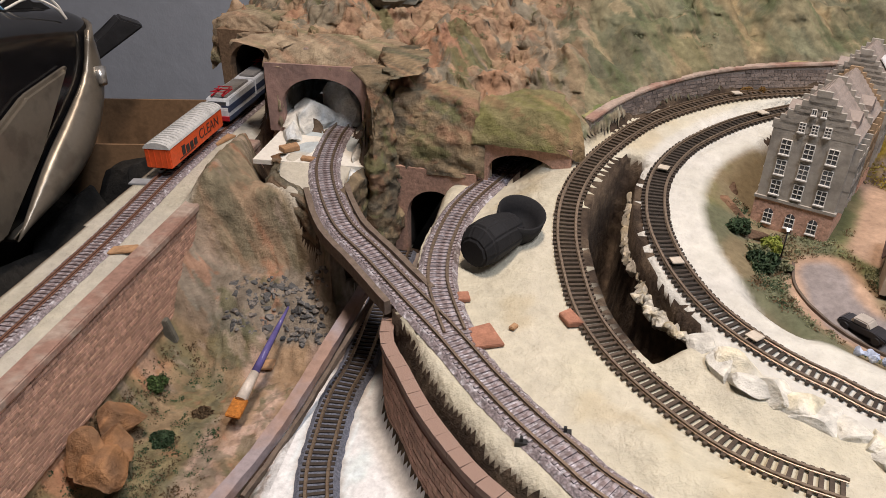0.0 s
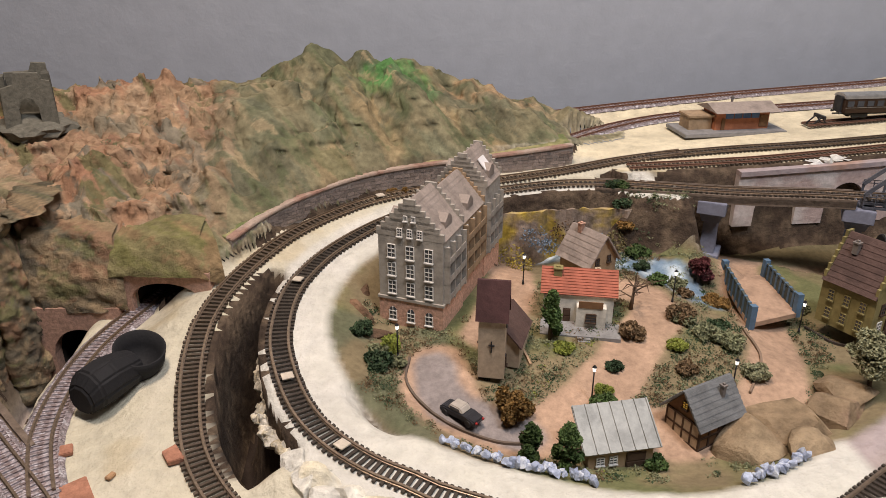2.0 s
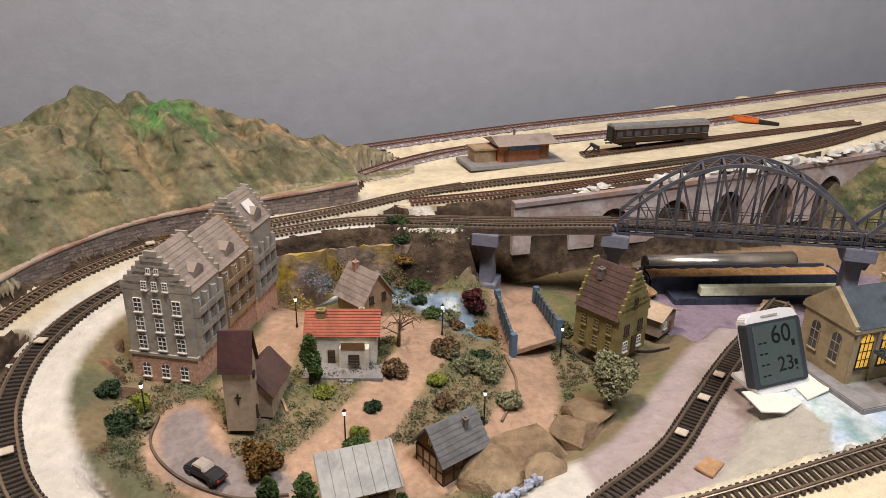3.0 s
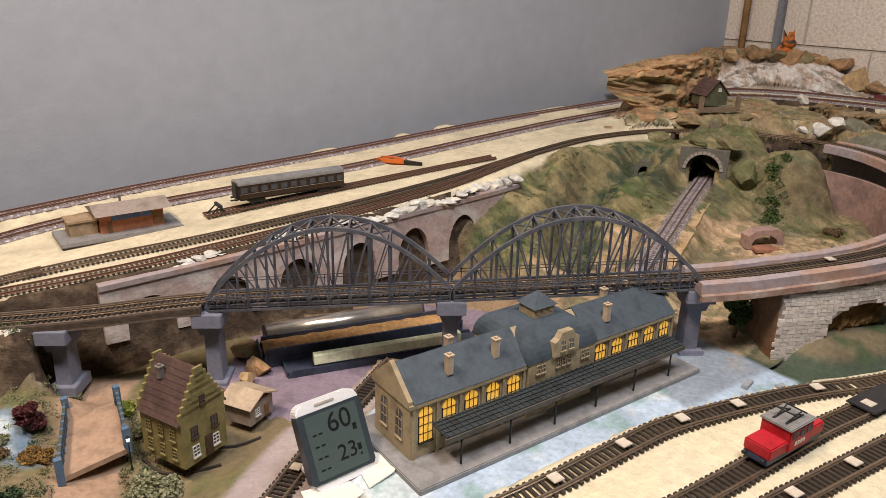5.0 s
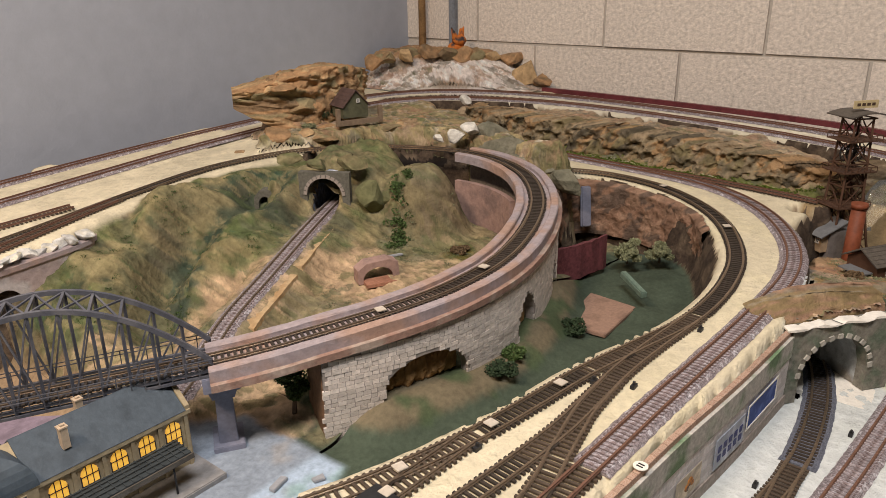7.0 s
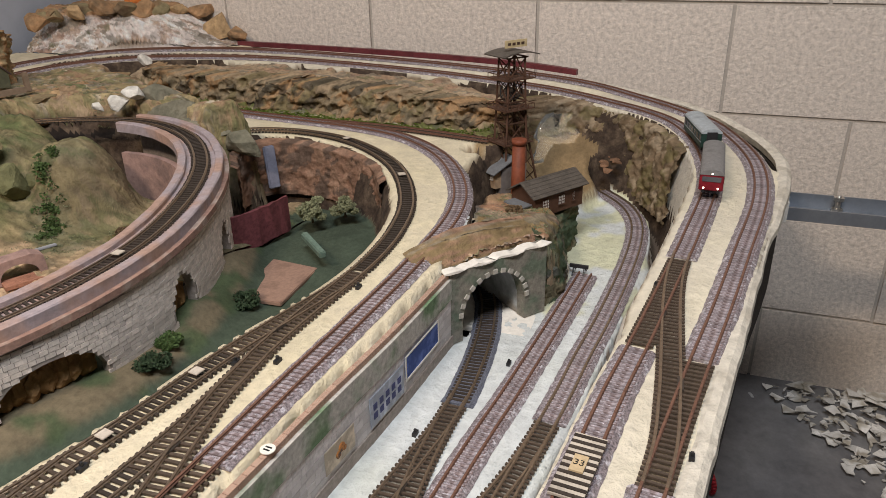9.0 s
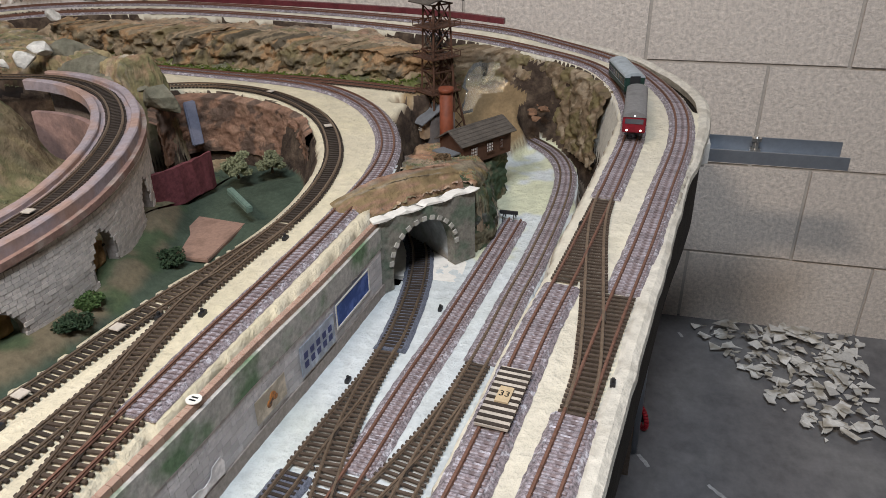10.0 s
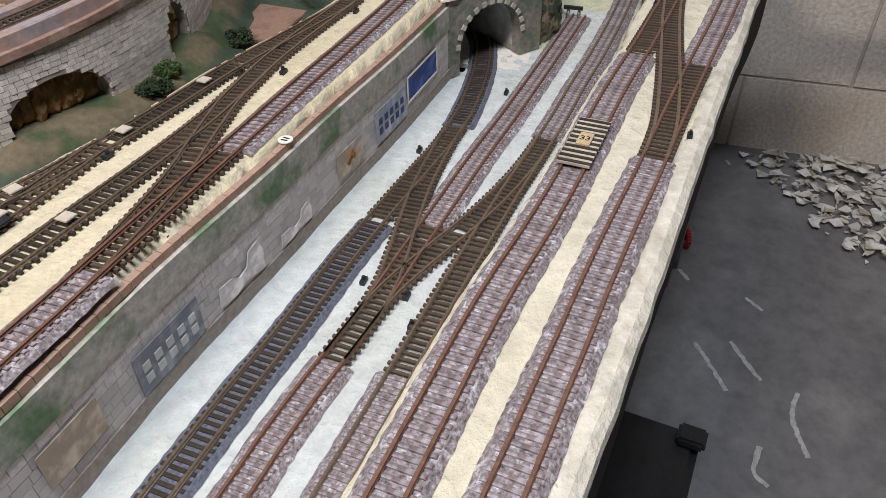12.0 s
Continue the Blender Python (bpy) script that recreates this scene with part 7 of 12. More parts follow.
# half-timbered house
tb = thing("timber_house", "brown half-timbered house with a grey slate roof", "house", (0.583, 0.540, 0.440), -68)
bm = bmesh.new()
gabled(bm, 0.040, 0.048, 0.030, 0.026)
part("wall", bm, M["timber_wall"], tb)
roof_pair(tb, 0.042, 0.050, 0.030, 0.026, "slate_roof", 0.005, rows=7)
bm = bmesh.new()
for side, n, dd in (("S", 5, 0.040), ("E", 5, 0.048), ("W", 5, 0.048)):
    m = wall_frame(0.040, 0.048, side)
    for i in range(n):
        u = -dd / 2 + dd * i / (n - 1)
        box(bm, u - 0.0009, u + 0.0009, -0.0010, 0.0004, 0.002, 0.028, 0, m)
    for z in (0.003, 0.015, 0.028):
        box(bm, -dd / 2, dd / 2, -0.0011, 0.0004, z - 0.0009, z + 0.0009, 0, m)
part("timber_frame", bm, M["dark_timber"], tb)
bm = bmesh.new()
m = wall_frame(0.040, 0.048, "S")
for i in range(4):
    u = -0.020 + 0.010 * i
    box(bm, u + 0.001, u + 0.009, -0.0005, 0.0002, 0.016, 0.027, 0, m)
    box(bm, u + 0.001, u + 0.009, -0.0005, 0.0002, 0.004, 0.014, 0, m)
part("infill", bm, M["beige_wall"], tb)
window(tb, m, 0, 0.040, 0.006, 0.007, "dark_timber", "lit_pane")
door(tb, wall_frame(0.040, 0.048, "E"), 0.004, 0.009, 0.020)
chimney(tb, 0.010, 0.010, 0.042, 0.014, "dark_facade", 0.004)
bm = bmesh.new()
box(bm, -0.026, 0.028, -0.030, 0.028, -0.008, 0.001)
part("plinth", bm, M["platform_grey"], tb)

# shed with the zinc roof
sh = thing("shed", "beige shed with a seamed grey metal roof", "shed", (0.490, 0.516, 0.440), 3)
bm = bmesh.new()
prism(bm, [(-0.016, 0), (0.016, 0), (0.016, 0.042), (-0.016, 0.022)], -0.030, 0.030)
o = part("wall", bm, M["ochre_facade"], sh)
o.matrix_local = pose(0, 0, 0, 0, 0, 90)
bm = bmesh.new()
box(bm, -0.036, 0.036, -0.023, 0.023, 0, 0.0015)
for i in range(7):
    u = -0.035 + 0.0116 * i
    box(bm, u - 0.0005, u + 0.0005, -0.023, 0.023, 0.0015, 0.0030)
part("roof", bm, M["zinc_roof"], sh, "grey seamed metal roof").matrix_local = pose(0, 0, 0.0345, 32, 0, 0)
m = wall_frame(0.060, 0.032, "S")
window(sh, m, -0.019, 0.012, 0.007, 0.008)
window(sh, m, -0.007, 0.012, 0.007, 0.008)
door(sh, m, 0.014, 0.018, 0.018, "dark_timber", "gate")

# olive house with the stepped gable
st = thing("gabled_house", "olive house with stepped gable and brown roof", "house", (0.825, 0.672, 0.466), 24)
st.scale = (1, 1, 1.22)
bm = bmesh.new()
gabled(bm, 0.056, 0.062, 0.044, 0.040, 0, 7)
part("wall", bm, M["olive_wall"], st)
roof_pair(st, 0.057, 0.056, 0.044, 0.040, "brown_roof", 0.003, rows=9)
m = wall_frame(0.056, 0.062, "S")
for j in (-1, 1):
    window(st, m, j * 0.013, 0.030, 0.008, 0.010, "dark_timber")
    window(st, m, j * 0.013, 0.012, 0.008, 0.010, "window_white")
window(st, m, 0, 0.056, 0.006, 0.008, "dark_timber")
door(st, m, 0.004, 0.010, 0.020)
m = wall_frame(0.056, 0.062, "W")
for j in (-1, 0, 1):
    window(st, m, j * 0.018, 0.030, 0.007, 0.010, "olive_wall")
    window(st, m, j * 0.018, 0.012, 0.007, 0.010, "olive_wall")
chimney(st, -0.012, 0.012, 0.070, 0.010, "dark_facade", 0.006)
# small hut beside it
hut = thing("hut", "small pale hut with a flat tan roof", "hut", (0.905, 0.700, 0.462), 30)
bm = bmesh.new()
box(bm, -0.020, 0.020, -0.018, 0.018, 0, 0.024)
part("wall", bm, M["roof_tile_grey"], hut)
roof_pair(hut, 0.044, 0.040, 0.024, 0.010, "beige_wall", 0.003)
window(hut, pose(0, -0.018, 0), -0.008, 0.013, 0.007, 0.008)
door(hut, pose(0, -0.018, 0), 0.008, 0.007, 0.015, "timber_wall")

# station
stn = thing("station_building", "long station with slate-blue roofs, dome and lit windows", "station", (1.177, 0.5153, 0.497), -0.3)
LW, DW, HW = 0.3845, 0.066, 0.0636
bm = bmesh.new()
prism(bm, [(-DW / 2, 0), (DW / 2, 0), (DW / 2, HW), (0, HW + 0.0275), (-DW / 2, HW)], -LW / 2, LW / 2)
o = part("wall", bm, M["station_wall"], stn)
o.matrix_local = pose(0, 0, 0, 0, 0, 90)
run = math.hypot(DW / 2, 0.0275)
for s in (-1, 1):
    for a, b in ((-LW / 2 + 0.003, -0.046), (0.046, LW / 2 - 0.003)):
        bm = bmesh.new()
        box(bm, 0, run + 0.003, a, b, 0.0, 0.0016)
        part("roof", bm, M["station_roof"], stn, "slate-blue roof slope").matrix_local = pose(0, 0, HW + 0.028, 0, 0, -90 if s > 0 else 90) @ (Matrix.Identity(4) if s > 0 else Matrix.Rotation(math.pi, 4, "Z") @ Matrix.Rotation(math.pi, 4, "Z")) @ Matrix.Rotation(math.atan2(0.0275, DW / 2), 4, "Y")
for s in (-1, 1):
    bm = bmesh.new()
    prism(bm, [(-DW / 2 - 0.001, HW - 0.004), (DW / 2 + 0.001, HW - 0.004), (DW / 2 + 0.001, HW + 0.003), (0, HW + 0.0325), (-DW / 2 - 0.001, HW + 0.003)], -0.0025, 0.0025)
    part("gable_coping", bm, M["station_wall"], stn).matrix_local = pose(s * LW / 2, 0, 0, 0, 0, 90)
# centre block with the dome
bm = bmesh.new()
box(bm, -0.048, 0.048, -DW / 2 - 0.006, 0.056, 0, 0.0645)
part("centre_block", bm, M["station_wall"], stn)
bm = bmesh.new()
rows = []
for i in range(9):
    a = math.pi / 2 * i / 8
    w, dd, z = 0.012 + 0.038 * math.cos(a) ** 0.7, 0.010 + 0.0385 * math.cos(a) ** 0.7, 0.0645 + 0.0310 * math.sin(a)
    rows.append([bm.verts.new((x, y + 0.0085, z)) for x, y in ((-w, -dd), (w, -dd), (w, dd), (-w, dd))])
for r0, r1 in zip(rows[:-1], rows[1:]):
    for i in range(4):
        bm.faces.new((r0[i], r0[(i + 1) % 4], r1[(i + 1) % 4], r1[i]))
bm.faces.new(rows[0][::-1])
bm.faces.new(rows[-1])
part("dome", bm, M["station_dome"], stn, "curved slate-blue dome roof")
bm = bmesh.new()
box(bm, -0.014, 0.014, -0.005, 0.021, 0.092, 0.107)
for x in (-0.009, 0, 0.009):
    box(bm, x - 0.0025, x + 0.0025, -0.0058, -0.0050, 0.0995, 0.1055)
part("lantern", bm, M["station_wall"], stn)
bm = bmesh.new()
tip = [bm.verts.new(v) for v in ((-0.017, -0.008, 0.107), (0.017, -0.008, 0.107), (0.017, 0.024, 0.107), (-0.017, 0.024, 0.107), (0, 0.008, 0.122))]
for i in range(4):
    bm.faces.new((tip[i], tip[(i + 1) % 4], tip[4]))
bm.faces.new(tip[:4][::-1])
part("lantern_roof", bm, M["station_roof"], stn)
bm = bmesh.new()
prism(bm, [(-0.018, 0.066), (0.018, 0.066), (0.018, 0.083), (0.012, 0.086), (0.008, 0.093), (-0.008, 0.093), (-0.012, 0.086), (-0.018, 0.083)], -0.004, 0.004)
part("front_gable", bm, M["station_wall"], stn, "curved stone gable").matrix_local = pose(0, -DW / 2 - 0.006, 0)
m = pose(0, -DW / 2 - 0.010, 0)
for j in (-1, 1):
    window(stn, m, j * 0.0055, 0.078, 0.007, 0.012, "station_wall", arched=True, bars=(1, 1))
m = pose(0, -DW / 2 - 0.006, 0)
for x in (-0.036, -0.029, -0.008, 0.0, 0.008, 0.029, 0.036):
    window(stn, m, x, 0.056, 0.005, 0.009, "station_wall", bars=(1, 1))
m = wall_frame(LW, DW, "S")
for s in (-1, 1):
    for i in range(5):
        u = s * (0.0645 + 0.0275 * i)
        window(stn, m, u, 0.0365, 0.0160, 0.0380, "iron_black", "lit_pane", True, (2, 3), name="arched_window")
    for i in range(6):
        u = s * (0.051 + 0.0275 * i)
        bm = bmesh.new()
        box(bm, -0.0018, 0.0018, -0.0022, 0, 0, HW - 0.002)
        part("pilaster", bm, M["station_wall"], stn).matrix_local = m @ pose(u, 0, 0)
m = wall_frame(LW, DW, "W")
for j in (-1, 1):
    window(stn, m, j * 0.014, 0.034, 0.012, 0.032, "station_wall", "pane", True, (1, 2))
bm = bmesh.new()
box(bm, -LW / 2 - 0.002, LW / 2 + 0.002, -DW / 2 - 0.003, DW / 2 + 0.003, HW - 0.005, HW - 0.001)
part("eave", bm, M["station_wall"], stn)
for x, y in ((-0.140, -0.022), (-0.080, -0.020), (-0.118, 0.010), (0.082, -0.022), (0.112, 0.012), (0.150, 0.012)):
    chimney(stn, x, y, HW + 0.012, 0.020, "beige_wall", 0.0065)
# canopy on posts
cpy = thing("platform_canopy", "dark ribbed platform canopy on iron posts", "canopy", (1.1765, 0.449, 0.498), -0.3)
bm = bmesh.new()
box(bm, -0.172, 0.172, 0.000, 0.026, 0.0, 0.002)
for i in range(47):
    x = -0.170 + 0.0073 * i
    box(bm, x - 0.0006, x + 0.0006, 0.000, 0.026, 0.002, 0.0030)
for y in (0.006, 0.012, 0.018, 0.023):
    box(bm, -0.172, 0.172, y - 0.0005, y + 0.0005, 0.0031, 0.0037)
part("roof", bm, colour_mat("canopy_dark", (0.04, 0.048, 0.052), rough=0.5), cpy, "ribbed dark glass roof").matrix_local = pose(0, 0, 0.036, 4, 0, 0)
bm = bmesh.new()
box(bm, -0.174, 0.174, -0.0015, 0.0005, 0.031, 0.0365)
part("fascia", bm, M["tarpaper"], cpy)
for i in range(6):
    bm = bmesh.new()
    tube(bm, (-0.1535 + 0.0614 * i, 0.002, 0), (-0.1535 + 0.0614 * i, 0.002, 0.033), 0.0011, 0.0009, 8)
    part("post", bm, M["iron_black"], cpy)
bm = bmesh.new()
box(bm, 0.968, 1.378, 0.440, 0.575, 0.478, 0.498)
plat = solid("platform", bm, M["platform_grey"], "grey station platform", "platform", kind="structure", bevel=0.001)

# small station on the plateau
bs = thing("halt_building", "small brick halt with a flat grey roof and blue panels", "station", (0.868, 1.108, 0.574), 1)
bm = bmesh.new()
box(bm, -0.085, 0.085, -0.040, 0.034, 0, 0.006)
part("platform", bm, M["platform_grey"], bs, bevel=0.0008)
bm = bmesh.new()
box(bm, -0.028, 0.062, -0.020, 0.024, 0.006, 0.036)
part("wall", bm, colour_mat("orange_brick", (0.42, 0.16, 0.08)), bs)
bm = bmesh.new()
box(bm, -0.068, -0.030, -0.012, 0.022, 0.006, 0.026)
part("waiting_room", bm, M["ochre_facade"], bs, "low yellow waiting room")
bm = bmesh.new()
prism(bm, [(-0.036, 0.036), (0.036, 0.036), (0.0, 0.046)], -0.042, 0.066)
part("roof", bm, M["roof_tile_grey"], bs, "wide grey roof").matrix_local = pose(0.006, 0.0, 0, 0, 0, -90) @ pose(0, 0, 0)
bm = bmesh.new()
box(bm, -0.070, -0.028, -0.015, 0.024, 0.026, 0.029)
part("low_roof", bm, M["ochre_facade"], bs)
bm = bmesh.new()
for i in range(4):
    box(bm, -0.012 + 0.0145 * i, 0.0005 + 0.0145 * i, -0.0212, -0.0200, 0.024, 0.033)
part("blue_panel", bm, material("blue_window_panel", (0.07, 0.13, 0.26), 0.2, 0.3), bs)
bm = bmesh.new()
box(bm, -0.018, -0.012, -0.0212, -0.0200, 0.006, 0.024)
box(bm, 0.046, 0.060, -0.0212, -0.0200, 0.010, 0.028)
part("door", bm, M["timber_wall"], bs)
chimney(bs, 0.008, 0.004, 0.044, 0.008, "dark_facade", 0.003)

# ruined tower on the mountain
ru = thing("ruined_tower", "dark ruined stone tower on the mountain", "ruin", (-0.158, 1.045, 0.628), 20)
ru.scale = (1.15, 1.15, 1.1)
bm = bmesh.new()
prism(bm, [(-0.028, 0), (-0.010, 0), (-0.010, 0.030), (-0.006, 0.040), (0.0, 0.043), (0.006, 0.040), (0.010, 0.030), (0.010, 0), (0.028, 0), (0.026, 0.060), (0.018, 0.062), (0.016, 0.070), (-0.008, 0.072), (-0.012, 0.058), (-0.024, 0.055)], -0.026, -0.018)
part("front_wall", bm, M["stone_dark"], ru)
bm = bmesh.new()
prism(bm, [(-0.026, 0), (0.026, 0), (0.025, 0.074), (0.010, 0.076), (0.006, 0.066), (-0.020, 0.066)], 0.016, 0.024)
part("back_wall", bm, M["stone_dark"], ru)
for s in (-1, 1):
    bm = bmesh.new()
    box(bm, -0.019, 0.019, -0.004, 0.004, 0, 0.060)
    box(bm, -0.019, 0.0, -0.004, 0.004, 0.060, 0.068)
    part("side_wall", bm, M["stone_dark"], ru).matrix_local = pose(s * 0.023, -0.001, 0, 0, 0, 90)
bm = bmesh.new()
bmesh.ops.create_icosphere(bm, subdivisions=3, radius=1)
for v in bm.verts:
    k = 1 + 0.25 * noise.noise(v.co * 2.5)
    v.co = Vector((v.co.x * 0.046 * k, v.co.y * 0.040 * k, v.co.z * 0.018 * k))
part("rock_base", bm, M["stone_dark"], ru)

# hut on the corner hill
hh = thing("hill_hut", "small green-walled hut with a brown roof on the hill", "hut", (2.105, 0.985, 0.690), -18)
bm = bmesh.new()
gabled(bm, 0.056, 0.050, 0.024, 0.030)
part("wall", bm, colour_mat("moss_wall", (0.10, 0.10, 0.06)), hh)
roof_pair(hh, 0.056, 0.052, 0.024, 0.030, "brown_roof", 0.004, rows=5)
window(hh, pose(0, -0.025, 0), 0.006, 0.034, 0.006, 0.006)
bm = bmesh.new()
for x in (-0.045, 0.05):
    box(bm, x - 0.004, x + 0.004, -0.04, -0.032, -0.01, 0.022)
box(bm, -0.05, 0.055, -0.039, -0.033, -0.012, -0.002)
part("fence", bm, colour_mat("old_fence", (0.22, 0.16, 0.11)), hh)

# mine: winding tower, booth, chimney, office
mine = thing("winding_tower", "dark mine winding tower of riveted girders", "tower", (2.345, 0.098, 0.505), -38)
H1 = 0.235
for sx_ in (-1, 1):
    for sy_ in (-1, 1):
        bm = bmesh.new()
        beam(bm, (sx_ * 0.022, sy_ * 0.018, 0.055), (sx_ * 0.016, sy_ * 0.014, H1), 0.0032, 0.0032)
        part("leg", bm, M["mine_wood"], mine)
for k in range(5):
    z0, z1 = 0.055 + 0.036 * k, 0.055 + 0.036 * (k + 1)
    for sy_ in (-1, 1):
        bm = bmesh.new()
        beam(bm, (-0.020, sy_ * 0.016, z0), (0.018, sy_ * 0.015, z1), 0.0016, 0.0016)
        beam(bm, (0.020, sy_ * 0.016, z0), (-0.018, sy_ * 0.015, z1), 0.0016, 0.0016)
        beam(bm, (-0.021, sy_ * 0.016, z1), (0.021, sy_ * 0.016, z1), 0.0022, 0.0022)
        part("brace", bm, M["mine_wood"], mine)
        bm = bmesh.new()
        beam(bm, (sy_ * 0.019, -0.016, z0), (sy_ * 0.018, 0.015, z1), 0.0016, 0.0016)
        beam(bm, (sy_ * 0.019, -0.017, z1), (sy_ * 0.019, 0.017, z1), 0.0022, 0.0022)
        part("brace", bm, M["mine_wood"], mine)
for z in (0.092, 0.150, 0.200):
    bm = bmesh.new()
    box(bm, -0.030, 0.030, -0.025, 0.025, z, z + 0.002)
    for s in (-1, 1):
        box(bm, -0.030, 0.030, s * 0.025 - 0.0005, s * 0.025 + 0.0005, z + 0.0085, z + 0.0098)
        box(bm, s * 0.030 - 0.0005, s * 0.030 + 0.0005, -0.025, 0.025, z + 0.0085, z + 0.0098)
        for i in range(6):
            x = -0.030 + 0.012 * i
            box(bm, x - 0.0005, x + 0.0005, s * 0.025 - 0.0005, s * 0.025 + 0.0005, z, z + 0.009)
    part("gallery", bm, M["mine_wood"], mine, "railed gallery")
bm = bmesh.new()
for i in range(10):
    a0, a1 = -1.0 + 0.2 * i, -0.8 + 0.2 * i
    beam(bm, (0.036 * a0, 0, H1 + 0.010 - 0.006 * a0 * a0), (0.036 * a1, 0, H1 + 0.010 - 0.006 * a1 * a1), 0.056, 0.0018)
part("roof", bm, M["tarpaper"], mine, "curved tar roof")
for s in (-1, 1):
    bm = bmesh.new()
    bmesh.ops.create_cone(bm, cap_ends=False, segments=20, radius1=0.017, radius2=0.017, depth=0.003, matrix=Matrix.Translation((s * 0.006, 0, 0.180)) @ Matrix.Rotation(math.pi / 2, 4, "X"))
    for i in range(6):
        a = math.pi * i / 6
        beam(bm, (s * 0.006 - 0.016 * math.cos(a), 0, 0.180 - 0.016 * math.sin(a)), (s * 0.006 + 0.016 * math.cos(a), 0, 0.180 + 0.016 * math.sin(a)), 0.0010, 0.0010)
    part("winding_wheel", bm, M["iron_black"], mine)
bm = bmesh.new()
box(bm, -0.022, 0.022, -0.001, 0.001, 0, 0.012)
sg = part("sign_board", bm, colour_mat("cream_sign", (0.55, 0.44, 0.25)), mine, "cream sign board")
sg.matrix_local = pose(0, -0.010, H1 + 0.016)
bm = bmesh.new()
for i in range(4):
    box(bm, -0.017 + 0.009 * i, -0.011 + 0.009 * i, -0.0016, -0.001, 0.004, 0.008)
part("lettering", bm, M["dark_timber"], sg, "unreadable dark letters")
for s in (-1, 1):
    bm = bmesh.new()
    beam(bm, (0.016, s * 0.012, 0.145), (0.062, s * 0.020, -0.045), 0.003, 0.003)
    for i in range(7):
        f = i / 7
        beam(bm, (0.016 + 0.046 * f, s * (0.012 + 0.008 * f), 0.145 - 0.19 * f), (0.016 + 0.046 * (f + 0.14), -s * (0.012 + 0.008 * f), 0.145 - 0.19 * (f + 0.14)), 0.0014, 0.0014)
    part("strut", bm, M["mine_wood"], mine, "slanting lattice strut")
bm = bmesh.new()
box(bm, -0.034, 0.018, -0.024, 0.024, -0.05, 0.055)
part("base_house", bm, M["dark_facade"], mine)
bm = bmesh.new()
box(bm, -0.046, -0.016, -0.020, 0.020, 0.020, 0.052)
part("booth", bm, M["ochre_facade"], mine, "yellow planked control booth")
bm = bmesh.new()
box(bm, -0.030, 0.024, -0.028, 0.028, 0, 0.002)
part("booth_roof", bm, M["slate_roof"], mine).matrix_local = pose(-0.028, 0, 0.060, 0, -26, 0)
for j in (-1, 0, 1):
    window(mine, pose(-0.046, 0, 0, 0, 0, -90), j * 0.011, 0.040, 0.007, 0.009, "window_white")
stack_ = thing("factory_chimney", "tall rust-red round chimney beside the winding tower", "chimney", (2.262, 0.062, 0.47))
bm = bmesh.new()
tube(bm, (0, 0, 0), (0, 0, 0.150), 0.0125, 0.0105, 20)
part("shaft", bm, M["rust_red"], stack_)
bm = bmesh.new()
tube(bm, (0, 0, 0.148), (0, 0, 0.156), 0.0120, 0.0120, 20)
part("rim", bm, M["rust_red"], stack_)
of = thing("mine_office", "dark wooden mine office with tarred roof", "house", (2.228, 0.006, 0.530), -33)
bm = bmesh.new()
prism(bm, [(-0.026, 0), (0.026, 0), (0.026, 0.034), (0, 0.050), (-0.026, 0.034)], -0.052, 0.052)
o = part("wall", bm, M["mine_wood"], of)
o.matrix_local = pose(0, 0, 0, 0, 0, 90)
for s in (-1, 1):
    bm = bmesh.new()
    box(bm, 0, 0.036, -0.060, 0.060, 0, 0.0018)
    for i in range(5):
        box(bm, 0.007 * i + 0.001, 0.007 * i + 0.0018, -0.060, 0.060, 0.0018, 0.0024)
    part("roof", bm, M["tarpaper"], of, "tarred board roof").matrix_local = pose(0, 0, 0.0515, 0, 0, -90 if s > 0 else 90) @ Matrix.Rotation(math.atan2(0.016, 0.026), 4, "Y")
m = wall_frame(0.104, 0.052, "S")
for u, w in ((-0.030, 0.014), (0.004, 0.014), (0.030, 0.006)):
    window(of, m, u, 0.019, w, 0.014, "mine_wood", "window_white", bars=(3, 2))
m = wall_frame(0.104, 0.052, "W")
bm = bmesh.new()
box(bm, -0.020, 0.020, -0.022, 0, 0.020, 0.022)
part("porch_roof", bm, M["slate_roof"], of).matrix_local = m

# ---------------- trains ----------------
def on_line(key, s):
    """Pose on a line at the length s from its start, x forward."""
    p = PATHS[key]
    k = np.r_[0, np.cumsum(np.linalg.norm(np.diff(p, axis=0), axis=1))]
    q = [float(np.interp(s, k, p[:, i])) for i in range(3)]
    r = [float(np.interp(s + 0.01, k, p[:, i])) for i in range(3)]
    q[2] += 0.0041 + (0.0018 if STYLE.get(key, (0, None))[1] else 0.0)
    return pose(*q, 0, 0, math.degrees(math.atan2(r[1] - q[1], r[0] - q[0])))


def s_near(key, x, y):
    p = PATHS[key]
    k = np.r_[0, np.cumsum(np.linalg.norm(np.diff(p, axis=0), axis=1))]
    return float(k[np.argmin(np.hypot(p[:, 0] - x, p[:, 1] - y))])


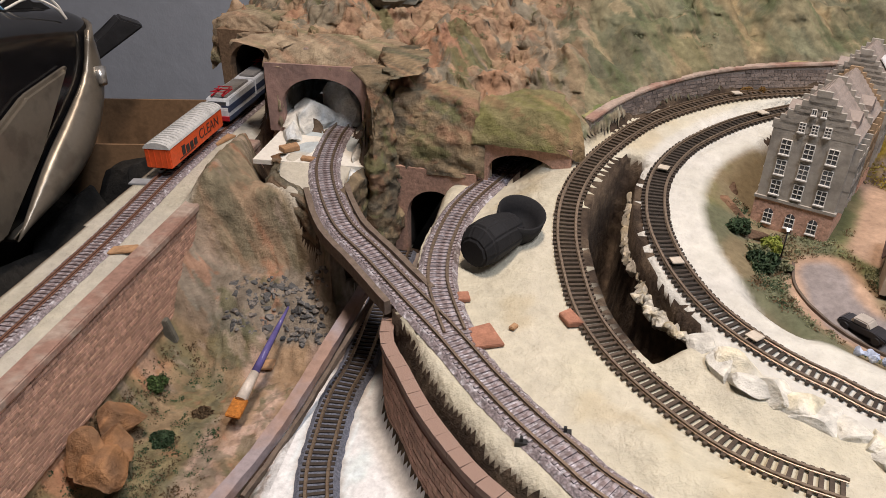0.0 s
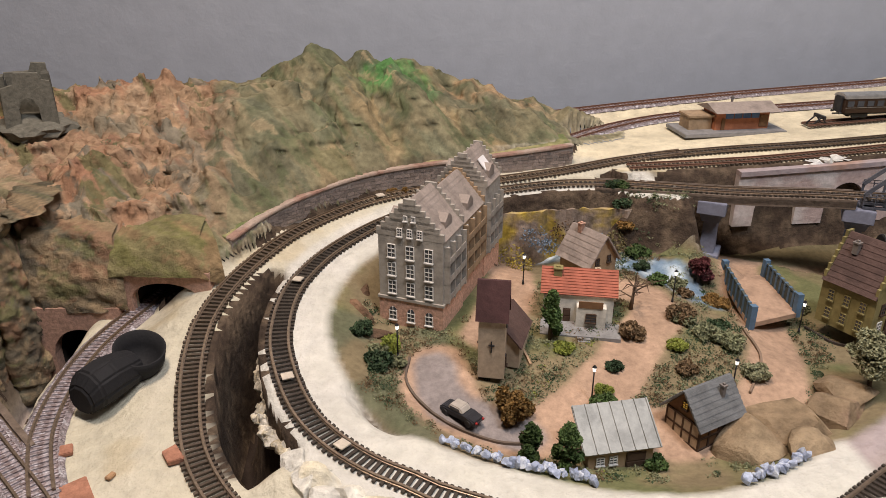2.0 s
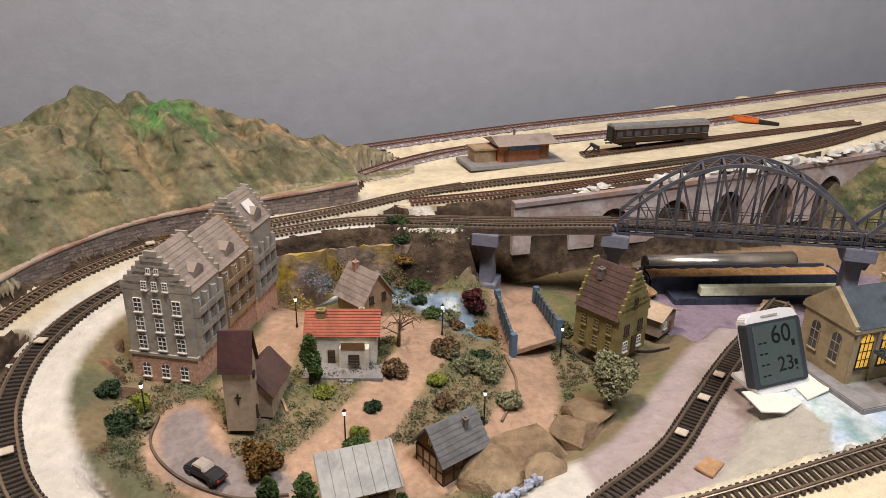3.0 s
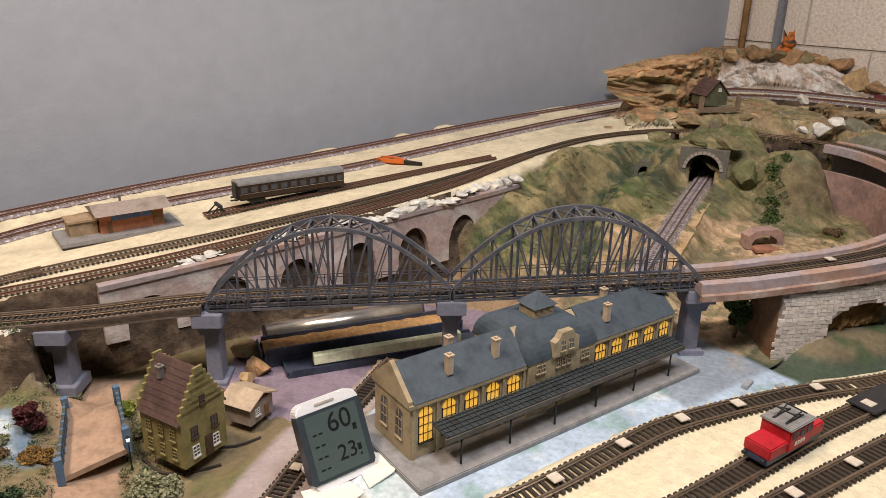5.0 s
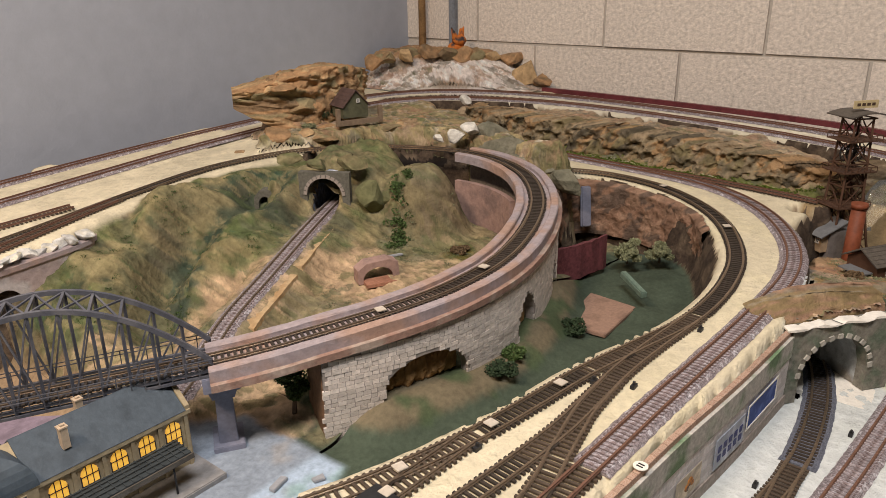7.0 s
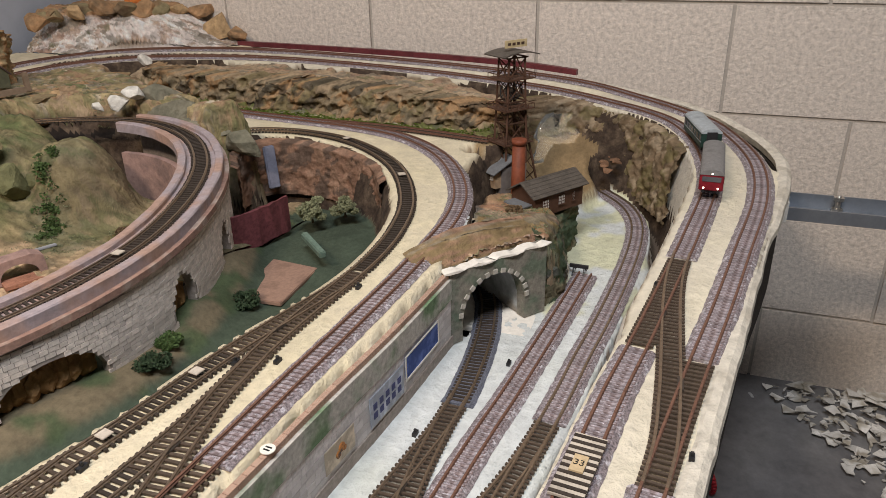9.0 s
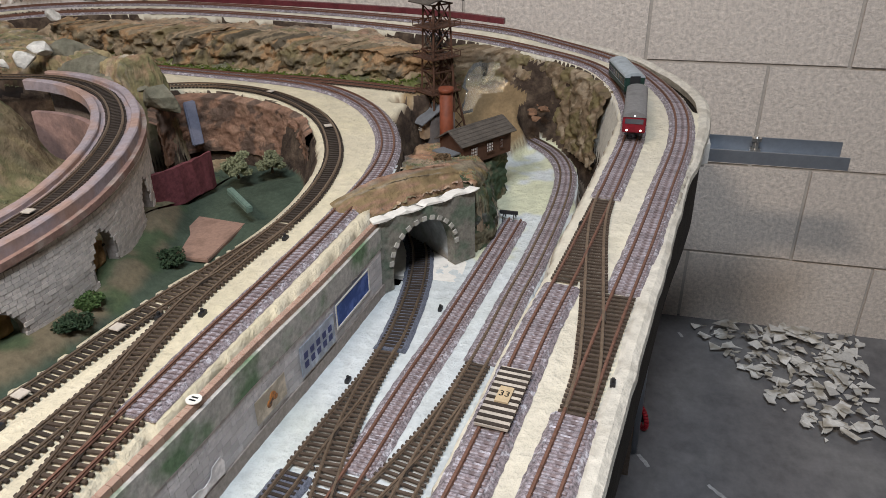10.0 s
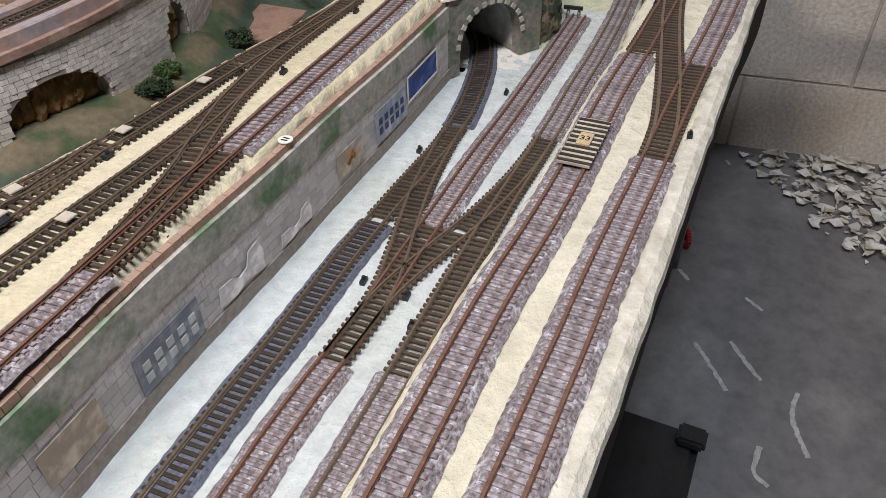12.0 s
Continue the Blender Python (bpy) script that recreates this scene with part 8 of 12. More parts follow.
colour_mat("orange_paint", (0.72, 0.10, 0.025), rough=0.45, amount=0.1)
colour_mat("silver_roof", (0.55, 0.55, 0.54), rough=0.4)
colour_mat("loco_white", (0.55, 0.57, 0.60), rough=0.45)
colour_mat("loco_blue", (0.045, 0.06, 0.11), rough=0.45)
colour_mat("loco_red", (0.42, 0.02, 0.03), rough=0.45)
colour_mat("crimson", (0.22, 0.012, 0.022), rough=0.4)
colour_mat("coach_green", (0.022, 0.05, 0.04), rough=0.45)
colour_mat("coach_brown", (0.039, 0.022, 0.014), rough=0.4)
colour_mat("wheel_steel", (0.05, 0.045, 0.04), rough=0.5, metal=0.6)
colour_mat("roof_grey", (0.20, 0.195, 0.19), rough=0.6)
colour_mat("pale_roof", (0.36, 0.40, 0.42), rough=0.5)
colour_mat("chrome", (0.50, 0.49, 0.47), rough=0.3, metal=0.8)


def wheels(parent, xs, r=0.0052):
    for x in xs:
        for s in (-1, 1):
            bm = bmesh.new()
            tube(bm, (x, s * 0.0065, r), (x, s * 0.0090, r), r, r, 14)
            part("wheel", bm, M["wheel_steel"], parent)


def bogies(parent, xs, length=0.030):
    for x in xs:
        bm = bmesh.new()
        for s in (-1, 1):
            box(bm, x - length / 2, x + length / 2, s * 0.0100 - 0.0012, s * 0.0100 + 0.0012, 0.003, 0.0085)
        box(bm, x - length / 4, x + length / 4, -0.010, 0.010, 0.006, 0.009)
        part("bogie", bm, M["iron_black"], parent)
        wheels(parent, (x - length * 0.3, x + length * 0.3))


def round_roof(bm, length, width, z, rise, mi=0, lip=0.0):
    pts = [(-width / 2, z)] + [(-width / 2 * math.cos(math.pi * i / 10), z + rise * math.sin(math.pi * i / 10)) for i in range(1, 10)] + [(width / 2, z)]
    prism(bm, pts[::-1], -length / 2 - lip, length / 2 + lip, mi, Matrix.Rotation(math.pi / 2, 4, "Z"))


def text_part(parent, words, size, mat, m, name="lettering"):
    cu = bpy.data.curves.new(name, "FONT")
    cu.body, cu.size, cu.extrude, cu.align_x, cu.align_y = words, size, 0.00012, "CENTER", "CENTER"
    tmp = bpy.data.objects.new(name, cu)
    me = bpy.data.meshes.new_from_object(tmp)
    bpy.data.objects.remove(tmp)
    me.materials.append(mat)
    o = new(name, me)
    o.parent = parent
    o.matrix_local = m
    return o


def cleaning_van(m):
    v = thing("cleaning_wagon", "orange track-cleaning van with a ribbed pale roof", "wagon")
    v.matrix_world = m
    L, W = 0.150, 0.033
    bm = bmesh.new()
    box(bm, -L / 2, L / 2, -W / 2, W / 2, 0.011, 0.036)
    part("body", bm, M["orange_paint"], v, "bright orange sides", 0.001)
    bm = bmesh.new()
    round_roof(bm, L, W + 0.001, 0.036, 0.008, 0, 0.001)
    part("roof", bm, M["silver_roof"], v, "ribbed pale roof")
    for i in range(22):
        bm = bmesh.new()
        x = -L / 2 + L * (i + 0.5) / 22
        pts = [(-W / 2 * math.cos(math.pi * j / 8) * 1.02, 0.036 + 0.0086 * math.sin(math.pi * j / 8)) for j in range(9)]
        for a, b in zip(pts[:-1], pts[1:]):
            beam(bm, (x, a[0], a[1]), (x, b[0], b[1]), 0.001, 0.0008)
        part("roof_rib", bm, M["silver_roof"], v)
    bm = bmesh.new()
    box(bm, -L / 2 + 0.006, L / 2 - 0.006, -0.010, 0.010, 0.008, 0.011)
    for s in (-1, 1):
        box(bm, s * L / 2 - 0.002, s * L / 2 + 0.006, -0.002, 0.002, 0.006, 0.008)
    part("underframe", bm, M["iron_black"], v)
    bm = bmesh.new()
    for s in (-1, 1):
        for u in (-0.011, -0.004, 0.004, 0.011):
            box(bm, s * L / 2 - 0.0006, s * L / 2 + 0.0008, u - 0.0006, u + 0.0006, 0.012, 0.036)
    part("end_rib", bm, M["orange_paint"], v)
    for s in (-1, 1):
        turn = pose(0, s * (W / 2 + 0.0002), 0, 90, 0, 0 if s < 0 else 180)
        text_part(v, "CLEAN", 0.019, M["iron_black"], turn @ pose(0.032, 0.024, 0))
        bm = bmesh.new()
        for i in range(4):
            box(bm, -0.046 + 0.011 * i, -0.038 + 0.011 * i, 0.017, 0.029 - 0.003 * (i > 0), -0.0002, 0.0003)
        box(bm, -0.054, -0.012, 0.0148, 0.0158, -0.0002, 0.0003)
        part("brand_mark", bm, M["iron_black"], v).matrix_local = turn
    wheels(v, (-0.045, 0.045))
    return v


def electric_loco(m):
    v = thing("electric_locomotive", "white and dark blue articulated electric locomotive", "locomotive")
    v.matrix_world = m
    W = 0.034
    for s in (-1, 1):
        bm = bmesh.new()
        x0, x1 = (0.002, 0.098) if s > 0 else (-0.098, -0.002)
        pts = [(x0, 0.012), (x1, 0.012), (x1, 0.026), (x1 - (0.006 if s > 0 else 0), 0.040), (x0 + (0.006 if s < 0 else 0), 0.040), (x0, 0.026)]
        prism(bm, pts, -W / 2, W / 2)
        part("body", bm, M["loco_white"], v, "white body half", 0.0012)
        bm = bmesh.new()
        box(bm, x0 + 0.001, x1 - 0.001, -W / 2 - 0.0004, W / 2 + 0.0004, 0.022, 0.031)
        part("blue_band", bm, M["loco_blue"], v)
        bm = bmesh.new()
        box(bm, x0, x1, -W / 2 - 0.0005, W / 2 + 0.0005, 0.010, 0.016)
        part("skirt", bm, M["loco_blue"], v)
        bm = bmesh.new()
        box(bm, x0 + 0.008, x1 - 0.008, -0.012, 0.012, 0.040, 0.043)
        part("roof_box", bm, M["roof_grey"], v, bevel=0.001)
        bm = bmesh.new()
        xe = x1 if s > 0 else x0
        box(bm, xe - 0.0015, xe + 0.0015, -W / 2, W / 2, 0.010, 0.0165)
        part("buffer_beam", bm, M["loco_red"], v)
        bm = bmesh.new()
        xe2 = xe - s * 0.003
        box(bm, xe2 - 0.001, xe2 + 0.001, -0.013, 0.013, 0.0275, 0.036)
        part("windscreen", bm, M["pane"], v)
        bm = bmesh.new()
        xc = xe - s * 0.022
        for q in (-1, 1):
            beam(bm, (xc - 0.014, q * 0.006, 0.044), (xc + 0.010, q * 0.008, 0.048), 0.0012, 0.0012)
            beam(bm, (xc + 0.014, q * 0.006, 0.044), (xc - 0.010, q * 0.008, 0.048), 0.0012, 0.0012)
        for u in (-0.012, 0.0, 0.012):
            beam(bm, (xc + u, -0.011, 0.048), (xc + u, 0.011, 0.048), 0.0012, 0.0012)
        for q in (-1, 1):
            box(bm, xc - 0.016, xc + 0.016, q * 0.008 - 0.001, q * 0.008 + 0.001, 0.0425, 0.0445)
        part("pantograph", bm, M["loco_red"], v, "folded red pantograph")
    bogies(v, (-0.070, 0.0, 0.070))
    return v


cleaning_van(on_line("ledge", s_near("ledge", -0.386, 0.835)))
electric_loco(on_line("ledge", s_near("ledge", -0.386, 1.005)) @ pose(0.022, 0, 0))


def coach(m, name, label, L, body, roof, H=0.034, n=10, lit=False, cab=False):
    v = thing(name, label, "railway carriage")
    v.matrix_world = m
    W = 0.032
    bm = bmesh.new()
    box(bm, -L / 2, L / 2, -W / 2, W / 2, 0.0105, H)
    part("body", bm, M[body], v, "", 0.0012)
    bm = bmesh.new()
    round_roof(bm, L, W + 0.0006, H - 0.0005, 0.0075, 0, 0.0008)
    part("roof", bm, M[roof], v)
    for s in (-1, 1):
        for i in range(n):
            x = -L / 2 + L * (i + 0.5) / n
            bm = bmesh.new()
            box(bm, x - L / n * 0.32, x + L / n * 0.32, s * (W / 2 + 0.0001) - 0.0004, s * (W / 2 + 0.0001) + 0.0004, 0.0215, 0.0300)
            part("window", bm, M["pane"], v)
        bm = bmesh.new()
        box(bm, -L / 2 + 0.001, L / 2 - 0.001, s * (W / 2) - 0.0004, s * (W / 2) + 0.0005, 0.0192, 0.0200)
        part("trim_strip", bm, M["chrome" if cab else roof], v)
    bm = bmesh.new()
    box(bm, -L / 2 + 0.004, L / 2 - 0.004, -0.0095, 0.0095, 0.0075, 0.0105)
    part("underframe", bm, M["iron_black"], v)
    for s in (-1, 1):
        if cab:
            bm = bmesh.new()
            box(bm, s * L / 2 - 0.0006, s * L / 2 + 0.0008, -0.0125, 0.0125, 0.024, 0.031)
            part("windscreen", bm, M["pane"], v)
            for u in (-0.0095, 0.0095):
                bm = bmesh.new()
                tube(bm, (s * L / 2, u, 0.0145), (s * (L / 2 + 0.0012), u, 0.0145), 0.0013, 0.0013, 10)
                part("headlight", bm, M["lamp_glow"], v)
            bm = bmesh.new()
            tube(bm, (s * L / 2, 0, 0.0355), (s * (L / 2 + 0.001), 0, 0.0355), 0.0011, 0.0011, 10)
            part("headlight", bm, M["lamp_glow"], v)
        else:
            bm = bmesh.new()
            box(bm, s * (L / 2 + 0.0014) - 0.0014, s * (L / 2 + 0.0014) + 0.0014, -0.008, 0.008, 0.011, 0.036)
            part("gangway", bm, M["iron_black"], v, "black gangway bellows")
        bm = bmesh.new()
        for u in (-0.010, 0.010):
            tube(bm, (s * L / 2, u, 0.0105), (s * (L / 2 + 0.005), u, 0.0105), 0.0014, 0.0020, 8)
        box(bm, s * (L / 2 + 0.004) - 0.005, s * (L / 2 + 0.004) + 0.005, -0.0012, 0.0012, 0.007, 0.009)
        part("buffer", bm, M["iron_black"], v)
    if L > 0.13:
        bogies(v, (-L * 0.33, L * 0.33), 0.026)
    else:
        wheels(v, (-L * 0.3, L * 0.3))
    return v


s0 = s_near("back_inner", 2.26, -0.231)
coach(on_line("back_inner", s0), "railcar", "crimson diesel railcar with grey roof and lit lamps", 0.155, "crimson", "roof_grey", cab=True, n=9)
coach(on_line("back_inner", s0 - 0.150), "green_coach", "dark green carriage with a pale grey roof", 0.118, "coach_green", "pale_roof", n=7)
LINES["plateau_siding"] = [(0.99, 1.083, 0.5835), (1.2, 1.083, 0.5935), (1.4, 1.078, 0.604), (1.55, 1.062, 0.616)]
PATHS["plateau_siding"] = glide(LINES["plateau_siding"])
track(PATHS["plateau_siding"], "rusty dead-end track on the plateau", "brown", None, True)
coach(on_line("plateau_siding", 0.145), "brown_coach", "long brown carriage with a polished silver roof", 0.185, "coach_brown", "chrome", n=11)
# buffer stop of that siding and of the lower siding
for m, lb in ((pose(1.012, 1.083, 0.585), "black wire buffer stop at the plateau siding"), (pose(2.150, -0.062, 0.4585, 0, 0, 178), "black buffer stop at the lower siding")):
    b = thing("buffer_stop", lb, "buffer stop")
    b.matrix_world = m
    bm = bmesh.new()
    for s in (-1, 1):
        beam(bm, (-0.016, s * 0.008, 0), (0.0, s * 0.008, 0.014), 0.0018, 0.0018)
        beam(bm, (0.010, s * 0.008, 0), (0.0, s * 0.008, 0.014), 0.0018, 0.0018)
    part("frame", bm, M["iron_black"], b)
    bm = bmesh.new()
    box(bm, -0.001, 0.003, -0.014, 0.014, 0.011, 0.016)
    part("beam", bm, M["iron_black"], b)

# red shunting locomotive in the yard
rl = thing("red_locomotive", "small red electric shunting locomotive in the yard", "locomotive")
rl.matrix_world = on_line("yard_loco", s_near("yard_loco", 1.205, 0.244)) @ Matrix.Diagonal((0.80, 0.84, 0.82, 1))
for x0, x1, h in ((-0.050, -0.018, 0.024), (0.018, 0.050, 0.024), (-0.020, 0.022, 0.036)):
    bm = bmesh.new()
    box(bm, x0, x1, -0.0145 if h < 0.03 else -0.0165, 0.0145 if h < 0.03 else 0.0165, 0.011, h)
    part("cab" if h > 0.03 else "bonnet", bm, M["loco_red"], rl, "", 0.0014)
for s in (-1, 1):
    for x in (-0.012, 0.001, 0.014):
        bm = bmesh.new()
        box(bm, x - 0.0045, x + 0.0045, s * 0.0167 - 0.0004, s * 0.0167 + 0.0004, 0.0255, 0.033)
        part("window", bm, M["pane"], rl)
    bm = bmesh.new()
    for i in range(4):
        box(bm, -0.010 + 0.005 * i, -0.007 + 0.005 * i, s * 0.0167 - 0.0003, s * 0.0167 + 0.0003, 0.017, 0.021)
    part("lettering", bm, M["white_pl"], rl, "unreadable white lettering")
    bm = bmesh.new()
    for u in (-0.010, 0.010):
        tube(bm, (s * 0.050, u, 0.0105), (s * 0.056, u, 0.0105), 0.0014, 0.0020, 8)
    part("buffer", bm, M["iron_black"], rl)
bm = bmesh.new()
box(bm, -0.023, 0.025, -0.0175, 0.0175, 0.036, 0.0385)
part("cab_roof", bm, M["roof_grey"], rl, "", 0.001)
bm = bmesh.new()
box(bm, -0.050, 0.050, -0.013, 0.013, 0.005, 0.011)
part("frame", bm, M["loco_blue"], rl)
bm = bmesh.new()
for q in (-1, 1):
    beam(bm, (-0.014, q * 0.006, 0.039), (0.010, q * 0.008, 0.046), 0.0012, 0.0012)
    beam(bm, (0.014, q * 0.006, 0.039), (-0.010, q * 0.008, 0.049), 0.0012, 0.0012)
    beam(bm, (-0.016, q * 0.007, 0.039), (0.016, q * 0.007, 0.039), 0.0014, 0.0014)
for u, z in ((-0.010, 0.049), (0.010, 0.046)):
    beam(bm, (u, -0.013, z), (u, 0.013, z), 0.0012, 0.0012)
part("pantograph", bm, M["iron_black"], rl, "folded black pantograph")
wheels(rl, (-0.030, -0.012, 0.014, 0.032))

# ---------------- loose rocks, plants and small things ----------------
rng = np.random.default_rng(7)


def ground(x, y):
    i, j = int(round((x + 0.45) / STEP)), int(round((y + 0.36) / STEP))
    z = hz[min(max(i, 0), hz.shape[0] - 1), min(max(j, 0), hz.shape[1] - 1)]
    return 0.45 if np.isnan(z) else float(z)


ball = bmesh.new()
bmesh.ops.create_icosphere(ball, subdivisions=3, radius=1.0)
BALL_V = np.array([v.co[:] for v in ball.verts])
BALL_F = np.array([[v.index for v in f.verts] for f in ball.faces])
ball.free()


def noise3(p, size, seed):
    return (rough_map(p[:, 0] + 0.71 * p[:, 2], p[:, 1] - 0.53 * p[:, 2], size, seed, 4, 0.6) + rough_map(p[:, 2] + 0.3 * p[:, 0], p[:, 1] + 0.4 * p[:, 0], size, seed + 5, 4, 0.6)) / 2


def rocks(name, label, lumps, colours, rough=0.45, kind="stuff", flat=True):
    """Broken rock lumps, each (x, y, z, rx, ry, rz), joined into one outcrop."""
    vs, fs, cs = [], [], []
    base = 0
    for k, (x, y, z, rx, ry, rz) in enumerate(lumps):
        seed = 100 + 17 * k
        p = BALL_V.copy()
        off = 0.13 * k
        g = np.random.default_rng(seed)
        d = noise3(p + off, 0.8, seed) * rough
        p = p * (1 + d)[:, None]
        for _ in range(13):
            nrm = g.normal(size=3)
            nrm /= np.linalg.norm(nrm)
            over = np.maximum(p @ nrm - g.uniform(0.35, 0.72), 0)
            p = p - 0.9 * over[:, None] * nrm
        p = p * (1 + 0.22 * rough * noise3(p + off, 0.28, seed + 9))[:, None]
        turn = g.uniform(0, 6.28)
        q = p * (rx, ry, rz)
        if abs(rx - ry) < 0.6 * rx:
            q = q @ np.array([[math.cos(turn), math.sin(turn), 0], [-math.sin(turn), math.cos(turn), 0], [0, 0, 1]])
        q = q * 1.45 + (x, y, z)
        vs.append(q)
        fs.append(BALL_F + base)
        base += len(q)
        c0, c1 = np.array(colours[k % len(colours)]), np.array(colours[(k * 3 + 1) % len(colours)])
        f = smooth(noise3(p + off, 0.5, seed + 21) * 2.2 + 0.5)[:, None]
        cs.append((c0 * (1 - f) + c1 * f) * (1 + 0.35 * noise3(p + off, 0.22, seed + 31))[:, None])
    me = bpy.data.meshes.new(name)
    me.from_pydata(np.vstack(vs).tolist(), [], np.vstack(fs).tolist())
    col = me.color_attributes.new("paint", "FLOAT_COLOR", "POINT")
    cs = np.clip(np.vstack(cs), 0.004, 0.8)
    col.data.foreach_set("color", np.c_[cs, np.ones(len(cs))].astype(np.float32).ravel())
    me.materials.append(M["rock"])
    return tagged(new(name, me), label, "rock", kind=kind)


def cliff(name, label, pts, colours, amp=0.009, lean=0.012, back=0.03, seed=1):
    """A broken rock wall along points (x, y, foot, top); it faces the right of its run and folds back at the top."""
    line = glide(pts, 0.0032)
    d = np.gradient(line[:, :2], axis=0)
    d /= np.linalg.norm(d, axis=1)[:, None] + 1e-9
    out = np.stack([d[:, 1], -d[:, 0]], 1)
    tall = float((line[:, 3] - line[:, 2]).max())
    rows = int(tall / 0.0032) + 2
    deep = 8
    F = np.r_[np.linspace(0, 1, rows), np.ones(deep)]
    B = np.r_[np.zeros(rows), np.linspace(0, 1, deep + 1)[1:]]
    Z = line[:, 2, None] + (line[:, 3] - line[:, 2])[:, None] * F[None]
    inward = lean * F[None] ** 1.5 + back * B[None]
    X = line[:, 0, None] - out[:, 0, None] * inward
    Y = line[:, 1, None] - out[:, 1, None] * inward
    p = np.stack([X, Y, Z + 0.006 * B[None]], -1).reshape(-1, 3)
    u, v = p[:, 0] * 0.8 + p[:, 1] * 0.9, p[:, 2] + 0.2 * p[:, 0]
    big = rough_map(u, v, 0.040, seed, 3) + 0.9 * (1 - 2.2 * np.abs(rough_map(u, v, 0.020, seed + 1, 4, 0.6)))
    chunk = np.round(rough_map(u, v, 0.016, seed + 2, 2) * 3) / 3
    push = amp * (0.7 * big + 0.5 * chunk + 0.25 * rough_map(u, v, 0.006, seed + 3, 3))
    o3 = np.repeat(out, len(F), 0)
    p[:, 0] += o3[:, 0] * push
    p[:, 1] += o3[:, 1] * push
    p[:, 2] += 0.4 * amp * rough_map(u + 0.3, v, 0.018, seed + 4, 4, 0.6)
    c = np.tile(np.array(colours[0]), (len(p), 1))
    for i, col_ in enumerate(colours[1:]):
        f = smooth((rough_map(u, v + 0.3 * p[:, 1], 0.028, seed + 20 + i, 5, 0.65) - 0.10) / 0.14)[:, None] * 0.8
        c = c * (1 - f) + np.array(col_) * f
    c = np.clip(c * (1 + 0.35 * rough_map(u, v, 0.007, seed + 40, 3))[:, None], 0.008, 0.7)
    n, m = len(line), len(F)
    i, j = np.meshgrid(np.arange(n - 1), np.arange(m - 1), indexing="ij")
    a = (i * m + j).ravel()
    me = bpy.data.meshes.new(name)
    me.from_pydata(p.tolist(), [], np.stack([a, a + m, a + m + 1, a + 1], 1).tolist())
    at = me.color_attributes.new("paint", "FLOAT_COLOR", "POINT")
    at.data.foreach_set("color", np.c_[c, np.ones(len(c))].astype(np.float32).ravel())
    me.polygons.foreach_set("use_smooth", np.full((n - 1) * (m - 1), True))
    me.materials.append(M["rock"])
    return tagged(new(name, me), label, "rock", kind="structure")


CORK = [(0.42, 0.25, 0.13), (0.31, 0.20, 0.11), (0.48, 0.33, 0.18), (0.20, 0.14, 0.085), (0.27, 0.23, 0.13)]
GREY = [(0.20, 0.17, 0.12), (0.13, 0.115, 0.085), (0.26, 0.22, 0.16), (0.11, 0.11, 0.07), (0.24, 0.17, 0.10)]
OLD = [(0.24, 0.18, 0.11), (0.27, 0.16, 0.10), (0.16, 0.15, 0.11), (0.19, 0.17, 0.09), (0.33, 0.23, 0.13)]

# cliffs at the foot of the mountain, round the tunnel mouths
SIDE = [(0.20, 0.155, 0.10), (0.13, 0.125, 0.09), (0.27, 0.16, 0.10), (0.16, 0.16, 0.075), (0.31, 0.23, 0.14), (0.10, 0.09, 0.07)]
BROW = [(0.33, 0.245, 0.165), (0.24, 0.20, 0.14), (0.38, 0.25, 0.165), (0.22, 0.205, 0.12), (0.40, 0.32, 0.22)]
cliff("cliff", "rocky brow over the ledge tunnel", [(-0.455, 1.068, 0.500, 0.572), (-0.428, 1.060, 0.520, 0.580), (-0.40, 1.055, 0.552, 0.584), (-0.345, 1.045, 0.550, 0.588), (-0.326, 1.03, 0.545, 0.590)], BROW, 0.006, 0.02, 0.05, 401)
cliff("cliff", "rock pillar between the two left tunnels", [(-0.336, 1.058, 0.452, 0.585), (-0.332, 1.00, 0.452, 0.585), (-0.322, 0.945, 0.452, 0.584), (-0.300, 0.912, 0.452, 0.584), (-0.284, 0.896, 0.452, 0.582), (-0.280, 0.905, 0.545, 0.582)], BROW, 0.007, 0.02, 0.05, 411)
cliff("cliff", "rocky brow over the branch tunnel", [(-0.300, 0.900, 0.560, 0.584), (-0.22, 0.898, 0.562, 0.586), (-0.165, 0.894, 0.556, 0.586), (-0.148, 0.85, 0.552, 0.584)], BROW, 0.004, 0.025, 0.035, 421)
cliff("cliff", "dark rock mass beside the branch tunnel", [(-0.166, 0.902, 0.47, 0.590), (-0.152, 0.845, 0.46, 0.590), (-0.140, 0.790, 0.37, 0.585), (-0.127, 0.772, 0.37, 0.582), (-0.112, 0.780, 0.37, 0.572), (-0.095, 0.796, 0.40, 0.562)], SIDE, 0.009, 0.03, 0.05, 431)
cliff("cliff", "rock face above the small brick portal", [(-0.112, 0.802, 0.472, 0.562), (-0.06, 0.795, 0.474, 0.560), (-0.012, 0.790, 0.476, 0.556), (0.004, 0.792, 0.476, 0.55)], SIDE, 0.006, 0.03, 0.05, 441)
cliff("cliff", "turf and rock above the cutting portal", [(-0.012, 0.797, 0.516, 0.556), (0.04, 0.786, 0.518, 0.556), (0.090, 0.777, 0.518, 0.552), (0.118, 0.786, 0.500, 0.548)], [(0.19, 0.17, 0.085), (0.16, 0.155, 0.06), (0.24, 0.16, 0.09)], 0.005, 0.03, 0.05, 451)
